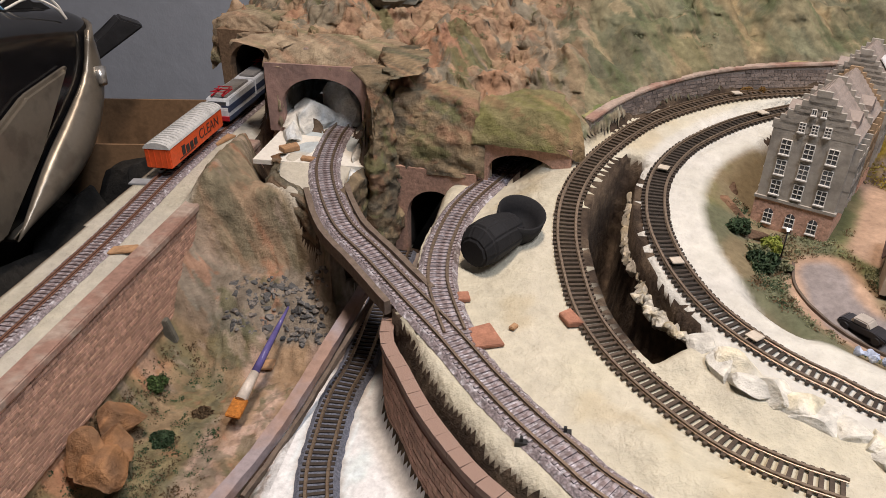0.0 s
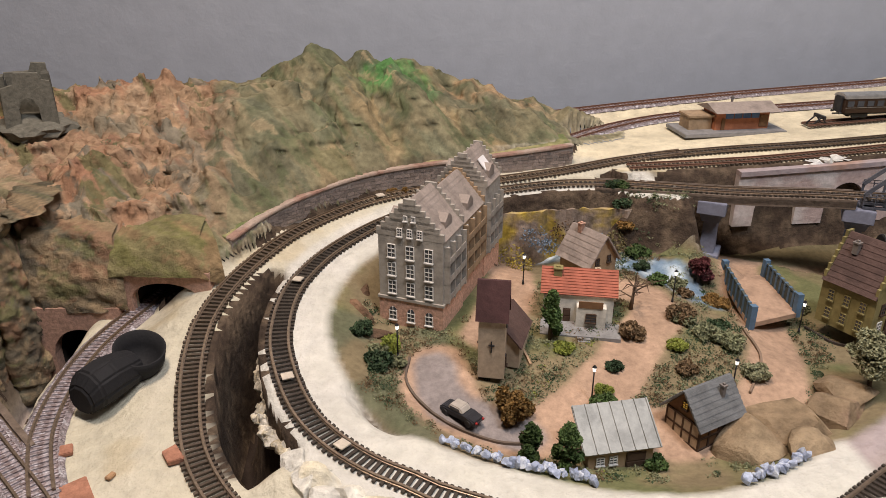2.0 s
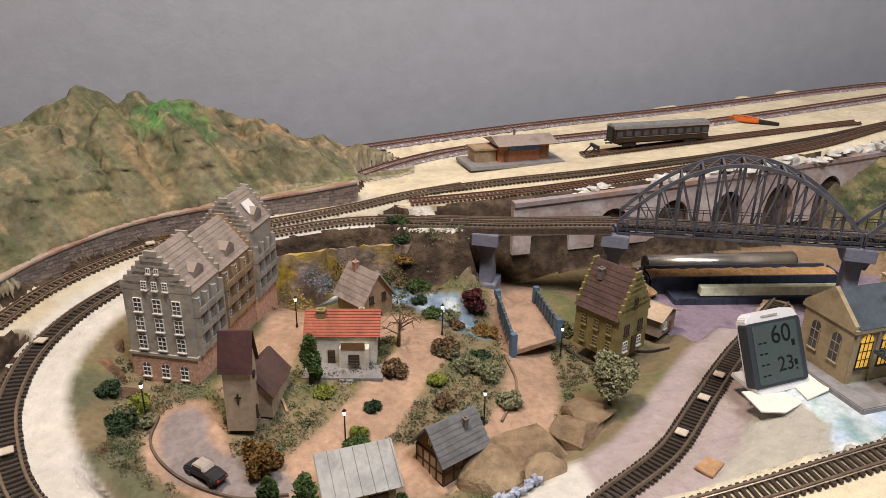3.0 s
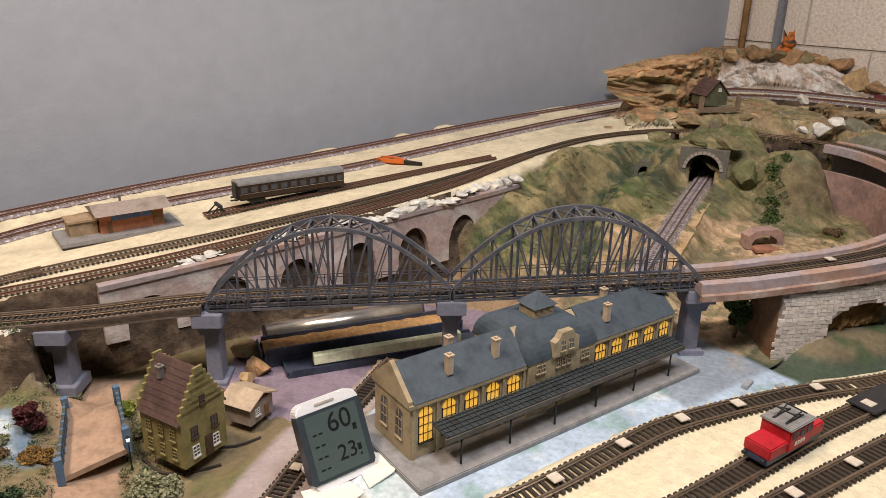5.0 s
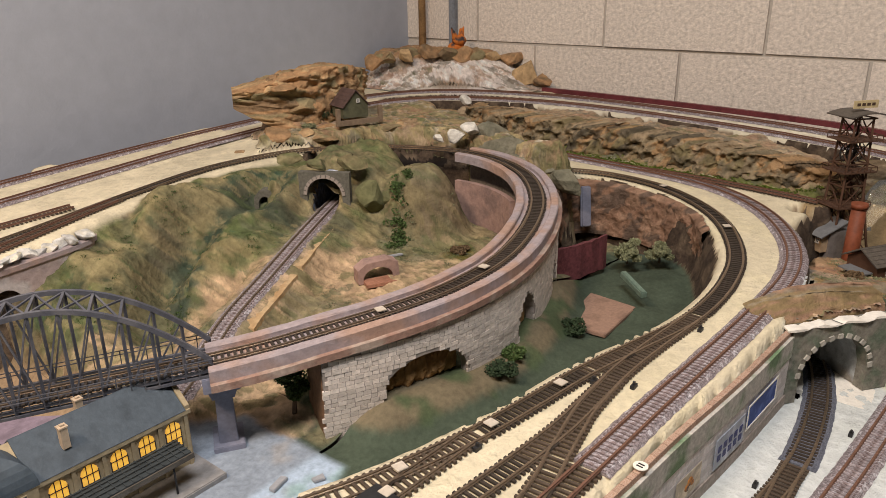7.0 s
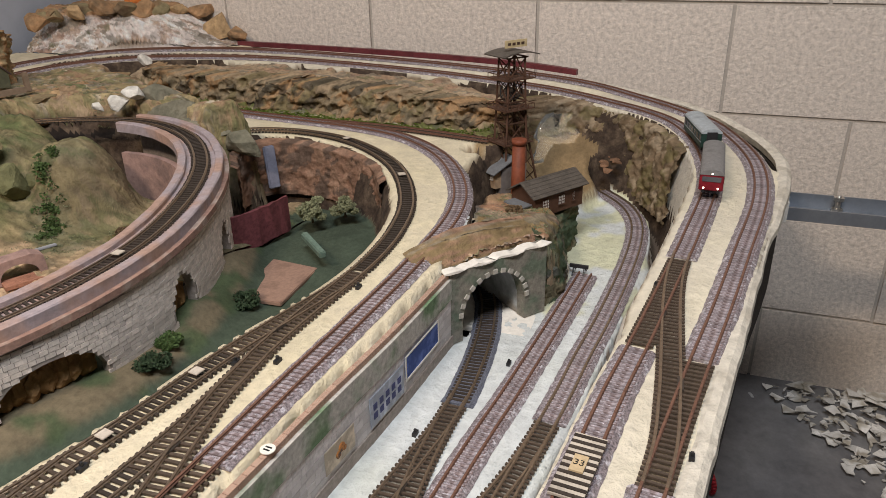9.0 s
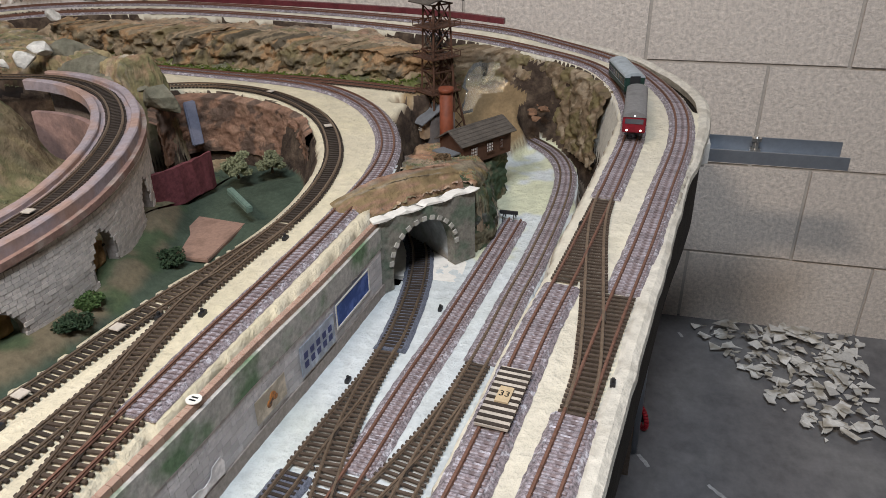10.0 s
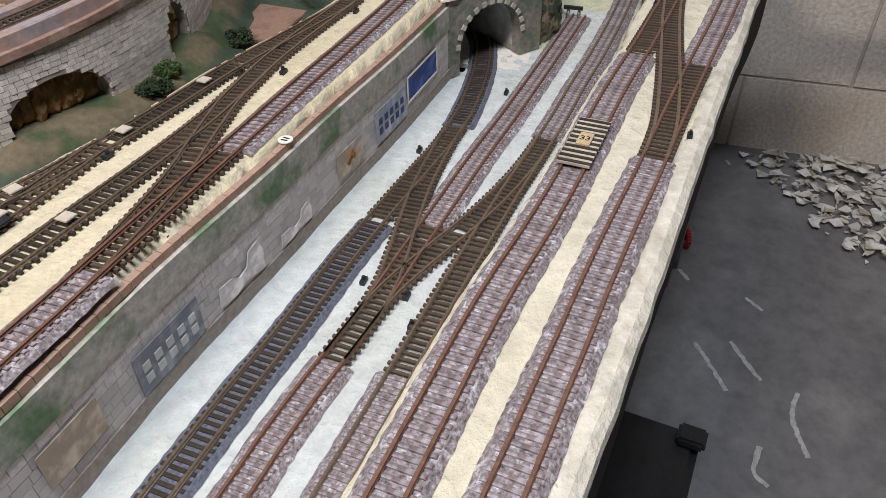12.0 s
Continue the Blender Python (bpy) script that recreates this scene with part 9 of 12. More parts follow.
cliff("rock_face", "mossy rock face under the branch pad", [(-0.275, 0.93, 0.37, 0.472), (-0.268, 0.86, 0.37, 0.472), (-0.262, 0.80, 0.37, 0.472), (-0.245, 0.745, 0.37, 0.470), (-0.20, 0.712, 0.37, 0.468), (-0.158, 0.668, 0.37, 0.464), (-0.134, 0.672, 0.37, 0.464)], [(0.16, 0.14, 0.10), (0.11, 0.115, 0.07), (0.22, 0.15, 0.10), (0.19, 0.18, 0.15), (0.26, 0.14, 0.07)], 0.009, 0.008, 0.012, 461)
cliff("rock_face", "dark rock face above the lowest track", [(-0.128, 0.672, 0.355, 0.466), (-0.138, 0.72, 0.355, 0.470), (-0.136, 0.76, 0.355, 0.472), (-0.132, 0.79, 0.355, 0.472)], SIDE, 0.006, 0.004, 0.01, 471)
cliff("portal_brow", "brown earth brow over the stone portal", [(1.888, 0.090, 0.552, 0.568), (1.914, 0.072, 0.554, 0.576), (1.975, 0.026, 0.556, 0.582), (2.036, -0.020, 0.552, 0.574)], [(0.34, 0.21, 0.14), (0.22, 0.17, 0.08), (0.28, 0.24, 0.18)], 0.006, 0.015, 0.022, 521)
cliff("green_bank", "dark green bank beside the stone portal", [(2.034, -0.026, 0.454, 0.566), (2.07, -0.045, 0.454, 0.550), (2.12, -0.046, 0.454, 0.534), (2.18, -0.035, 0.454, 0.520), (2.22, -0.030, 0.454, 0.522), (2.27, -0.040, 0.454, 0.528)], [(0.07, 0.10, 0.06), (0.12, 0.12, 0.07), (0.20, 0.17, 0.11), (0.16, 0.16, 0.15)], 0.007, 0.012, 0.05, 531)
# grey talus under the pad
lumps = [(rng.uniform(-0.26, -0.14), rng.uniform(0.60, 0.665), 0.0, s, s, s * 0.7) for s in rng.uniform(0.0015, 0.0045, 260)]
lumps = [(x, y, ground(x, y), a, b, c) for x, y, z, a, b, c in lumps]
rocks("gravel", "grey rubble under the branch line", lumps, [(0.20, 0.19, 0.18), (0.11, 0.11, 0.11), (0.27, 0.24, 0.21)])
lumps = [(x, y, 0.365 + 0.01 * (i % 2), 0.022, 0.018, 0.016) for i, (x, y) in enumerate(((-0.275, 0.42), (-0.262, 0.385), (-0.29, 0.455), (-0.283, 0.40)))]
rocks("rock_mound", "orange-brown cork mound below the brick wall", lumps, [(0.36, 0.19, 0.09), (0.24, 0.14, 0.08)])
# rock bank between the yard and the raised line
cliff("rock_bank", "craggy brown rock bank above the yard", [(2.425, 0.92, 0.600, 0.672), (2.405, 0.80, 0.600, 0.668), (2.402, 0.60, 0.598, 0.664), (2.402, 0.40, 0.594, 0.658), (2.405, 0.24, 0.588, 0.646), (2.420, 0.15, 0.575, 0.636), (2.462, 0.10, 0.55, 0.628)], [(0.24, 0.19, 0.12), (0.14, 0.12, 0.08), (0.33, 0.25, 0.16), (0.17, 0.14, 0.07), (0.36, 0.22, 0.11), (0.07, 0.06, 0.045)], 0.019, 0.004, 0.040, 481)
cliff("ravine_bank", "brown rocky bank of the ravine", [(2.49, 0.12, 0.49, 0.625), (2.545, 0.07, 0.49, 0.622), (2.550, -0.015, 0.48, 0.612), (2.506, -0.102, 0.46, 0.602), (2.437, -0.150, 0.455, 0.592), (2.387, -0.170, 0.455, 0.586)], [(0.22, 0.16, 0.10), (0.13, 0.10, 0.06), (0.36, 0.29, 0.20), (0.18, 0.15, 0.07)], 0.010, 0.012, 0.02, 491)
cliff("pit_wall", "pinkish brown rock wall of the pit", [(2.09, 0.475, 0.50, 0.592), (2.15, 0.515, 0.50, 0.594), (2.215, 0.51, 0.50, 0.596), (2.238, 0.45, 0.50, 0.594), (2.226, 0.37, 0.50, 0.590), (2.188, 0.295, 0.50, 0.584), (2.13, 0.245, 0.50, 0.576)], [(0.26, 0.155, 0.105), (0.20, 0.125, 0.085), (0.30, 0.19, 0.13), (0.10, 0.075, 0.06)], 0.0045, 0.0, 0.012, 501)
cliff("crag_front", "rough cork bark front of the corner crag", [(1.925, 1.130, 0.715, 0.745), (1.96, 1.105, 0.690, 0.755), (2.02, 1.065, 0.655, 0.772), (2.09, 1.040, 0.655, 0.785), (2.16, 1.040, 0.655, 0.782), (2.22, 1.07, 0.655, 0.765), (2.25, 1.12, 0.655, 0.74)], CORK, 0.014, -0.012, 0.07, 511)
# corner: overhanging cork plate, the knoll and the brown ridges
lumps = [(2.10, 1.11, 0.72, 0.07, 0.05, 0.04), (2.05, 1.06, 0.71, 0.04, 0.03, 0.03), (2.15, 1.06, 0.70, 0.04, 0.03, 0.03)]
for _ in range(46):
    f = rng.uniform(0, 1)
    x = 1.955 + 0.245 * f
    lumps.append((x, 1.105 - 0.03 * f + rng.normal(0, 0.018), 0.742 + 0.024 * math.sin(math.pi * min(1, f * 1.15)) + rng.normal(0, 0.004), rng.uniform(0.014, 0.030), rng.uniform(0.014, 0.022), rng.uniform(0.007, 0.013)))
for _ in range(6):
    f = rng.uniform(0, 1)
    lumps.append((2.03 + 0.17 * f, 1.055 + rng.normal(0, 0.012), rng.uniform(0.67, 0.74), rng.uniform(0.012, 0.022), 0.016, rng.uniform(0.010, 0.018)))
rocks("cork_crag", "overhanging orange-brown cork bark crag in the corner", lumps, CORK, 0.5)
lumps = []
for f in np.linspace(0, 1, 9):
    x, y = 2.60 + 0.245 * f, 1.385 - 0.32 * f + 0.02 * math.sin(9 * f)
    lumps.append((x, y, 0.735 + 0.018 * math.sin(3.1 * f), 0.028, 0.026, 0.020))
lumps += [(2.70, 1.34, 0.752, 0.03, 0.03, 0.016), (2.77, 1.27, 0.755, 0.03, 0.03, 0.016), (2.62, 1.37, 0.742, 0.022, 0.02, 0.02), (2.835, 1.02, 0.70, 0.02, 0.04, 0.03), (2.84, 0.97, 0.68, 0.016, 0.03, 0.02)]
rocks("knoll_rocks", "brown rocks capping the white plaster knoll", lumps, CORK, 0.5)
lumps = []
for _ in range(46):
    a = rng.uniform(0, 1)
    x, y = 1.93 + 0.48 * a + rng.normal(0, 0.02), 1.04 - 0.22 * a + rng.normal(0, 0.035)
    s = rng.uniform(0.010, 0.022)
    lumps.append((x, y, ground(x, y) - 0.3 * s, s * 1.6, s * 1.2, s * 0.6))
rocks("brown_rocks", "brown layered rocks on the dirt shelf", lumps, CORK + [(0.14, 0.15, 0.07)])
# grey hill beside the loop, with its dark end
rocks("grey_hill", "smooth grey-green rock hill beside the loop line", [(2.185, 0.655, 0.640, 0.035, 0.060, 0.036), (2.180, 0.585, 0.625, 0.032, 0.055, 0.030), (2.165, 0.52, 0.610, 0.034, 0.036, 0.024), (2.205, 0.70, 0.66, 0.03, 0.03, 0.022)],
      [(0.22, 0.20, 0.15), (0.17, 0.165, 0.12)], 0.25)
rocks("foam_edge", "lumpy white filler along the plateau edge", [(x, 0.934 + 0.02 * float(smooth((x - 1.3) / 0.2)) + 0.004 * math.sin(40 * x), 0.570 + 0.052 * (x - 0.9) + 0.004 * math.sin(55 * x), 0.014, 0.008, 0.006 + 0.003 * math.sin(31 * x)) for x in np.arange(0.90, 1.52, 0.016)], [(0.72, 0.70, 0.64), (0.60, 0.60, 0.58), (0.66, 0.62, 0.50)], 0.4)
rocks("plaster_lump", "white plaster lumps by the torn gap", [(2.150, 0.745, 0.670, 0.014, 0.016, 0.012), (2.165, 0.72, 0.682, 0.016, 0.016, 0.014), (2.13, 0.775, 0.664, 0.012, 0.015, 0.008), (2.50, 0.985, 0.668, 0.02, 0.012, 0.012)], [(0.70, 0.68, 0.62), (0.60, 0.58, 0.52)], 0.35)
# rock round the hollow portal, along the slope and in the pit
lumps = [(1.822, 0.888, 0.595, 0.018, 0.016, 0.036), (1.912, 0.745, 0.60, 0.022, 0.020, 0.034), (1.868, 0.835, 0.656, 0.024, 0.020, 0.010), (1.91, 0.79, 0.652, 0.022, 0.022, 0.012), (1.95, 0.735, 0.585, 0.024, 0.020, 0.026)]
rocks("hollow_rocks", "olive-brown rocks round the hollow portal", lumps, [(0.22, 0.18, 0.10), (0.15, 0.15, 0.075), (0.28, 0.22, 0.13)], 0.4)
rocks("tunnel_plaster", "white and bluish plaster heaped inside the branch tunnel", [(-0.262, 0.880, 0.478, 0.016, 0.022, 0.014), (-0.262, 0.910, 0.482, 0.020, 0.024, 0.020), (-0.245, 0.925, 0.488, 0.030, 0.030, 0.026), (-0.215, 0.950, 0.488, 0.03, 0.03, 0.03), (-0.158, 0.835, 0.472, 0.010, 0.018, 0.012), (-0.150, 0.775, 0.468, 0.010, 0.016, 0.012)], [(0.66, 0.70, 0.72), (0.72, 0.70, 0.64), (0.56, 0.62, 0.66)], 0.35)
# mounds at the village's inner edge
lumps = [(0.615, 0.505, 0.452, 0.045, 0.024, 0.020), (0.665, 0.515, 0.455, 0.040, 0.026, 0.020), (0.71, 0.535, 0.458, 0.035, 0.028, 0.018), (0.655, 0.482, 0.455, 0.035, 0.018, 0.014), (0.74, 0.56, 0.46, 0.03, 0.02, 0.014)]
rocks("clay_mound", "smooth tan clay mounds at the village edge", lumps, [(0.33, 0.25, 0.16), (0.26, 0.19, 0.12), (0.30, 0.20, 0.14)], 0.3)
lumps = [(0.262, 0.80, 0.49, 0.018, 0.022, 0.020), (0.272, 0.765, 0.485, 0.020, 0.022, 0.018), (0.29, 0.82, 0.485, 0.02, 0.02, 0.025), (0.265, 0.73, 0.48, 0.014, 0.018, 0.014), (0.285, 0.70, 0.475, 0.012, 0.014, 0.010)]
rocks("brown_mound", "brown rocky bank beside the town house", lumps, [(0.22, 0.13, 0.08), (0.14, 0.09, 0.06), (0.26, 0.19, 0.11)], 0.5)
# foam mounds along the hole, loosely broken
lumps = []
for x, y in glide([(0.200, 0.515, 0), (0.225, 0.478, 0), (0.265, 0.445, 0), (0.32, 0.410, 0), (0.39, 0.375, 0), (0.47, 0.352, 0)], 0.016)[:, :2]:
    s = rng.uniform(0.010, 0.018)
    lumps.append((x + rng.normal(0, 0.004), y + rng.normal(0, 0.004), ground(x, y) - 0.3 * s, s * 1.2, s * 1.2, s * 0.8))
rocks("plaster_mound", "crumbly white plaster mounds between the tracks", lumps, [(0.72, 0.66, 0.50), (0.66, 0.64, 0.58), (0.74, 0.70, 0.60)], 0.35)
# cream filler hanging over the far side of the hole
lumps = []
for x, y, _ in glide([(0.176, 0.80, 0), (0.171, 0.75, 0), (0.166, 0.703, 0), (0.162, 0.658, 0), (0.174, 0.625, 0), (0.170, 0.588, 0), (0.181, 0.558, 0), (0.206, 0.526, 0)], 0.0035):
    r = rng.uniform(0.0040, 0.0070)
    lumps.append((x + 0.003 + rng.normal(0, 0.002), y, 0.4665 - 1.2 * r + rng.normal(0, 0.001), r, r, r * rng.uniform(0.8, 1.4)))
rocks("plaster_rim", "ragged cream plaster rim along the dark hole", lumps, [(0.70, 0.63, 0.48), (0.62, 0.58, 0.50), (0.50, 0.43, 0.30)], 0.45)
# bluish stones along the inner ring
lumps = []
for x, y, _ in glide([(0.338, 0.522, 0), (0.390, 0.486, 0), (0.428, 0.474, 0), (0.465, 0.456, 0), (0.552, 0.444, 0), (0.60, 0.452, 0), (0.648, 0.472, 0), (0.67, 0.488, 0)], 0.0026):
    if 0.455 < x < 0.575 or x > 0.645:
        continue
    s = rng.uniform(0.0022, 0.0040)
    lumps.append((x + rng.normal(0, 0.002), y + rng.normal(0, 0.002), max(ground(x, y), ground(x, y - 0.012)) + 0.002, s, s, s * rng.uniform(0.8, 1.4)))
rocks("stone_row", "row of bluish white stones along the track ring", lumps, [(0.50, 0.56, 0.70), (0.36, 0.41, 0.54), (0.62, 0.66, 0.72)])
rocks("ravine_stones", "flat brown stones in the ravine", [(2.47 + 0.014 * i, -0.055 - 0.006 * (i % 3) + 0.012 * (i % 2), 0.520 + 0.004 * (i % 3), 0.011, 0.008, 0.004) for i in range(6)], [(0.30, 0.17, 0.10), (0.22, 0.13, 0.08)])


# ---------------- plants ----------------
M["leaf_green"] = material("green_flock_leaf", (0.07, 0.115, 0.035), 0.3, 0.8, scale=300, bump=0.0, island=0.55)
M["leaf_dark"] = material("dark_green_flock", (0.04, 0.068, 0.032), 0.3, 0.8, scale=300, bump=0.0, island=0.5)
M["leaf_lime"] = material("bright_green_flock", (0.22, 0.25, 0.05), 0.3, 0.8, scale=300, bump=0.0, island=0.4)
M["leaf_grass"] = material("grass_flock", (0.11, 0.15, 0.02), 0.3, 0.8, scale=300, bump=0.0, island=0.4)
M["leaf_autumn"] = material("autumn_flock", (0.20, 0.115, 0.035), 0.3, 0.8, scale=300, bump=0.0, island=0.5)
M["leaf_red"] = material("dark_red_flock", (0.10, 0.028, 0.03), 0.3, 0.8, scale=300, bump=0.0, island=0.5)
M["leaf_pale"] = material("grey_green_lichen", (0.27, 0.27, 0.16), 0.3, 0.9, scale=300, bump=0.0, island=0.45)
M["leaf_sage"] = material("sage_lichen", (0.20, 0.21, 0.12), 0.3, 0.9, scale=300, bump=0.0, island=0.45)
M["leaf_brown"] = material("dry_brown_flock", (0.15, 0.10, 0.055), 0.3, 0.9, scale=300, bump=0.0, island=0.5)
M["bark"] = material("brown_bark", (0.12, 0.08, 0.055), 0.3, 0.9, scale=400, bump=0.4)


def leaves(name, blobs, per, size, mat, parent=None):
    """Small crumpled leaf flakes spread through lumps (x, y, z, rx, ry, rz)."""
    vs, fs = [], []
    for x, y, z, rx, ry, rz in blobs:
        n = max(6, int(per))
        u = rng.normal(size=(n, 3))
        u /= np.linalg.norm(u, axis=1)[:, None]
        r = rng.uniform(0.25, 1.0, n)[:, None] ** 0.45 * (1 + 0.25 * noise3(u, 0.6, int(1e4 * abs(x)) % 997)[:, None])
        c = u * r * (rx, ry, rz) + (x, y, z)
        a = rng.normal(size=(n, 3))
        a /= np.linalg.norm(a, axis=1)[:, None]
        b = np.cross(a, rng.normal(size=(n, 3)))
        b /= np.linalg.norm(b, axis=1)[:, None]
        s = size * rng.uniform(0.5, 1.2, n)[:, None]
        k = len(vs)
        quad = np.stack([c - a * s, c - b * s * 0.6 + np.cross(a, b) * s * 0.25, c + a * s, c + b * s * 0.6 + np.cross(a, b) * s * 0.25], 1)
        vs.extend(quad.reshape(-1, 3).tolist())
        fs.extend([[k + 4 * i, k + 4 * i + 1, k + 4 * i + 2, k + 4 * i + 3] for i in range(n)])
    me = bpy.data.meshes.new(name)
    me.from_pydata(vs, [], fs)
    me.materials.append(mat)
    ob = new(name, me)
    ob.parent = parent
    return ob


def tree(x, y, h, r, mat, label, z=None, bare=False, low=0.25, per=90, taper=0.42):
    z = ground(x, y) if z is None else z
    t = thing("tree", label, "tree", (x, y, z - 0.001))
    bm = bmesh.new()
    lean = rng.normal(0, 0.04 * h, 2)
    top = Vector((lean[0], lean[1], h * (0.95 if bare else 0.8)))
    tube(bm, (0, 0, 0), top * 0.5, 0.0016 + 0.02 * h, 0.0010 + 0.01 * h, 7)
    tube(bm, top * 0.5, top, 0.0010 + 0.01 * h, 0.0004, 6)
    tips = []
    for i in range(9 if bare else 6):
        f = rng.uniform(0.3, 0.8)
        a = 2.4 * i + rng.uniform(0, 0.6)
        e = top * f + Vector((math.cos(a) * r * 0.8, math.sin(a) * r * 0.8, h * 0.18))
        tube(bm, top * f, e, 0.0011, 0.0003, 5)
        tips.append(e)
        if bare:
            for j in range(3):
                tube(bm, top * f + (e - top * f) * (0.4 + 0.2 * j), e + Vector(rng.normal(0, r * 0.35, 3)), 0.0006, 0.0002, 4)
    part("trunk", bm, M["bark"], t)
    if not bare:
        blobs = [(lean[0] * 0.7, lean[1] * 0.7, h * 0.62, r * 0.62, r * 0.62, h * 0.30)]
        for i in range(9):
            a, f = 2.4 * i, rng.uniform(low, 0.92)
            q = r * (0.62 - taper * max(0, f - 0.4)) * rng.uniform(0.7, 1.1)
            blobs.append((math.cos(a) * q, math.sin(a) * q, h * f, r * rng.uniform(0.3, 0.5), r * rng.uniform(0.3, 0.5), h * rng.uniform(0.09, 0.15)))
        leaves("crown", blobs, per * 3, 0.0026, mat, t)
    return t


def bush(x, y, r, h, mat, label, z=None, per=70, name="bush"):
    z = ground(x, y) if z is None else z
    t = thing(name, label, "bush", (x, y, z))
    blobs = [(0, 0, h * 0.4, r * 0.6, r * 0.6, h * 0.5)]
    for i in range(6):
        a = 2.4 * i + x * 50
        blobs.append((math.cos(a) * r * 0.55, math.sin(a) * r * 0.55, h * rng.uniform(0.2, 0.6), r * rng.uniform(0.3, 0.5), r * rng.uniform(0.3, 0.5), h * rng.uniform(0.25, 0.4)))
    leaves("foliage", blobs, per * 3, 0.0024, mat, t)
    bm = bmesh.new()
    for i in range(5):
        tube(bm, (0, 0, -0.001), (math.cos(i * 1.3) * r * 0.6, math.sin(i * 1.3) * r * 0.6, h * 0.7), 0.0009, 0.0003, 5)
    part("stem", bm, M["bark"], t)
    return t


tree(0.470, 0.668, 0.060, 0.013, M["leaf_green"], "small green tree behind the church", low=0.15, per=110, taper=0.95)
tree(0.411, 0.508, 0.044, 0.012, M["leaf_green"], "small green tree beside the tin shed", low=0.15, per=110, taper=0.95)
tree(0.441, 0.496, 0.047, 0.014, M["leaf_green"], "leaning green tree at the shed wall", low=0.15, per=110, taper=0.95)
tree(0.576, 0.715, 0.052, 0.024, None, "bare brown tree on the round lane", bare=True)
tree(0.766, 0.560, 0.062, 0.032, M["leaf_pale"], "pale grey-green lichen tree", low=0.42, per=130)
tree(0.692, 0.789, 0.034, 0.018, M["leaf_red"], "dark red tree by the stream")
tree(1.490, 0.470, 0.075, 0.021, M["leaf_green"], "tall yellowish green tree beside the viaduct", per=120)
tree(2.100, 0.355, 0.040, 0.026, M["leaf_sage"], "grey-green lichen tree in the pit", 0.512, per=120)
tree(2.135, 0.315, 0.036, 0.024, M["leaf_sage"], "grey-green lichen tree in the pit", 0.512, per=120)
tree(0.512, 0.735, 0.030, 0.010, M["leaf_autumn"], "thin autumn tree beside the red-roofed house", bare=True)
bush(0.410, 0.568, 0.021, 0.034, M["leaf_autumn"], "round ochre autumn bush by the lane", per=150)
for x, y, r, h, mat, lb in ((0.500, 0.575, 0.014, 0.014, "leaf_green", "low green bush by the lane"), (0.505, 0.590, 0.010, 0.010, "leaf_lime", "bright green tuft by the lane"), (0.667, 0.598, 0.016, 0.014, "leaf_pale", "grey-green bush at the lane bend"),
                        (0.285, 0.640, 0.016, 0.016, "leaf_dark", "dark green bush below the town house"), (0.300, 0.672, 0.012, 0.018, "leaf_lime", "lime green bush at the street lamp"), (0.270, 0.690, 0.014, 0.014, "leaf_dark", "dark green bush below the town house"),
                        (0.560, 0.665, 0.016, 0.016, "leaf_brown", "dry shrub on the round lane"), (0.625, 0.690, 0.018, 0.020, "leaf_brown", "dry shrub below the lamp"), (0.640, 0.655, 0.016, 0.016, "leaf_sage", "grey shrub on the slope"), (0.600, 0.640, 0.012, 0.008, "leaf_lime", "bright green tuft on the slope"),
                        (0.660, 0.640, 0.016, 0.016, "leaf_sage", "grey shrub on the slope"), (0.690, 0.735, 0.018, 0.010, "leaf_autumn", "rusty ground bush at the stream"), (0.800, 0.740, 0.016, 0.020, "leaf_sage", "green bush behind the road bridge"), (0.790, 0.800, 0.014, 0.018, "leaf_lime", "lime bush behind the road bridge"),
                        (0.590, 0.885, 0.022, 0.020, "leaf_dark", "dark green bush by the stream"), (0.640, 0.860, 0.020, 0.016, "leaf_green", "green bush by the stream"), (0.560, 0.830, 0.014, 0.014, "leaf_brown", "dry bush behind the chalet"), (0.480, 0.650, 0.012, 0.008, "leaf_lime", "low tuft by the tree"),
                        (0.525, 0.62, 0.010, 0.006, "leaf_dark", "low dark tuft beside the lane"), (1.570, 0.416, 0.022, 0.016, "leaf_dark", "dark bush under the viaduct"), (1.683, 0.321, 0.022, 0.018, "leaf_dark", "dark green bush at the yard edge"), (1.720, 0.330, 0.018, 0.015, "leaf_green", "green bush at the arch"),
                        (1.858, 0.325, 0.024, 0.018, "leaf_dark", "dark green bush at the pit"), (1.950, 0.585, 0.018, 0.010, "leaf_brown", "olive-brown moss cushion on the slope"),
                        (1.53, 0.47, 0.016, 0.018, "leaf_sage", "pale bush behind the viaduct"), (2.09, 1.045, 0.022, 0.030, "leaf_dark", "dark green bush on the crag"),
                        (2.02, 1.02, 0.016, 0.012, "leaf_sage", "green bush at the crag"), (2.18, 0.02, 0.018, 0.010, "leaf_sage", "dry bush on the portal mound"), (2.13, 0.035, 0.014, 0.010, "leaf_brown", "brown tuft on the portal mound"), (0.32, 0.965, 0.008, 0.008, "leaf_autumn", "small dry plant by the track"), (0.338, 0.965, 0.005, 0.008, "leaf_autumn", "small dry plant by the track"),
                        (-0.29, 0.52, 0.012, 0.012, "leaf_green", "green moss at the brick wall"), (-0.300, 0.45, 0.018, 0.02, "leaf_brown", "dry heather in the valley"), (-0.255, 0.46, 0.012, 0.01, "leaf_dark", "dark moss in the valley"), (-0.235, 0.50, 0.010, 0.008, "leaf_brown", "dry moss in the valley")):
    bush(x, y, r, h, M[mat], lb)


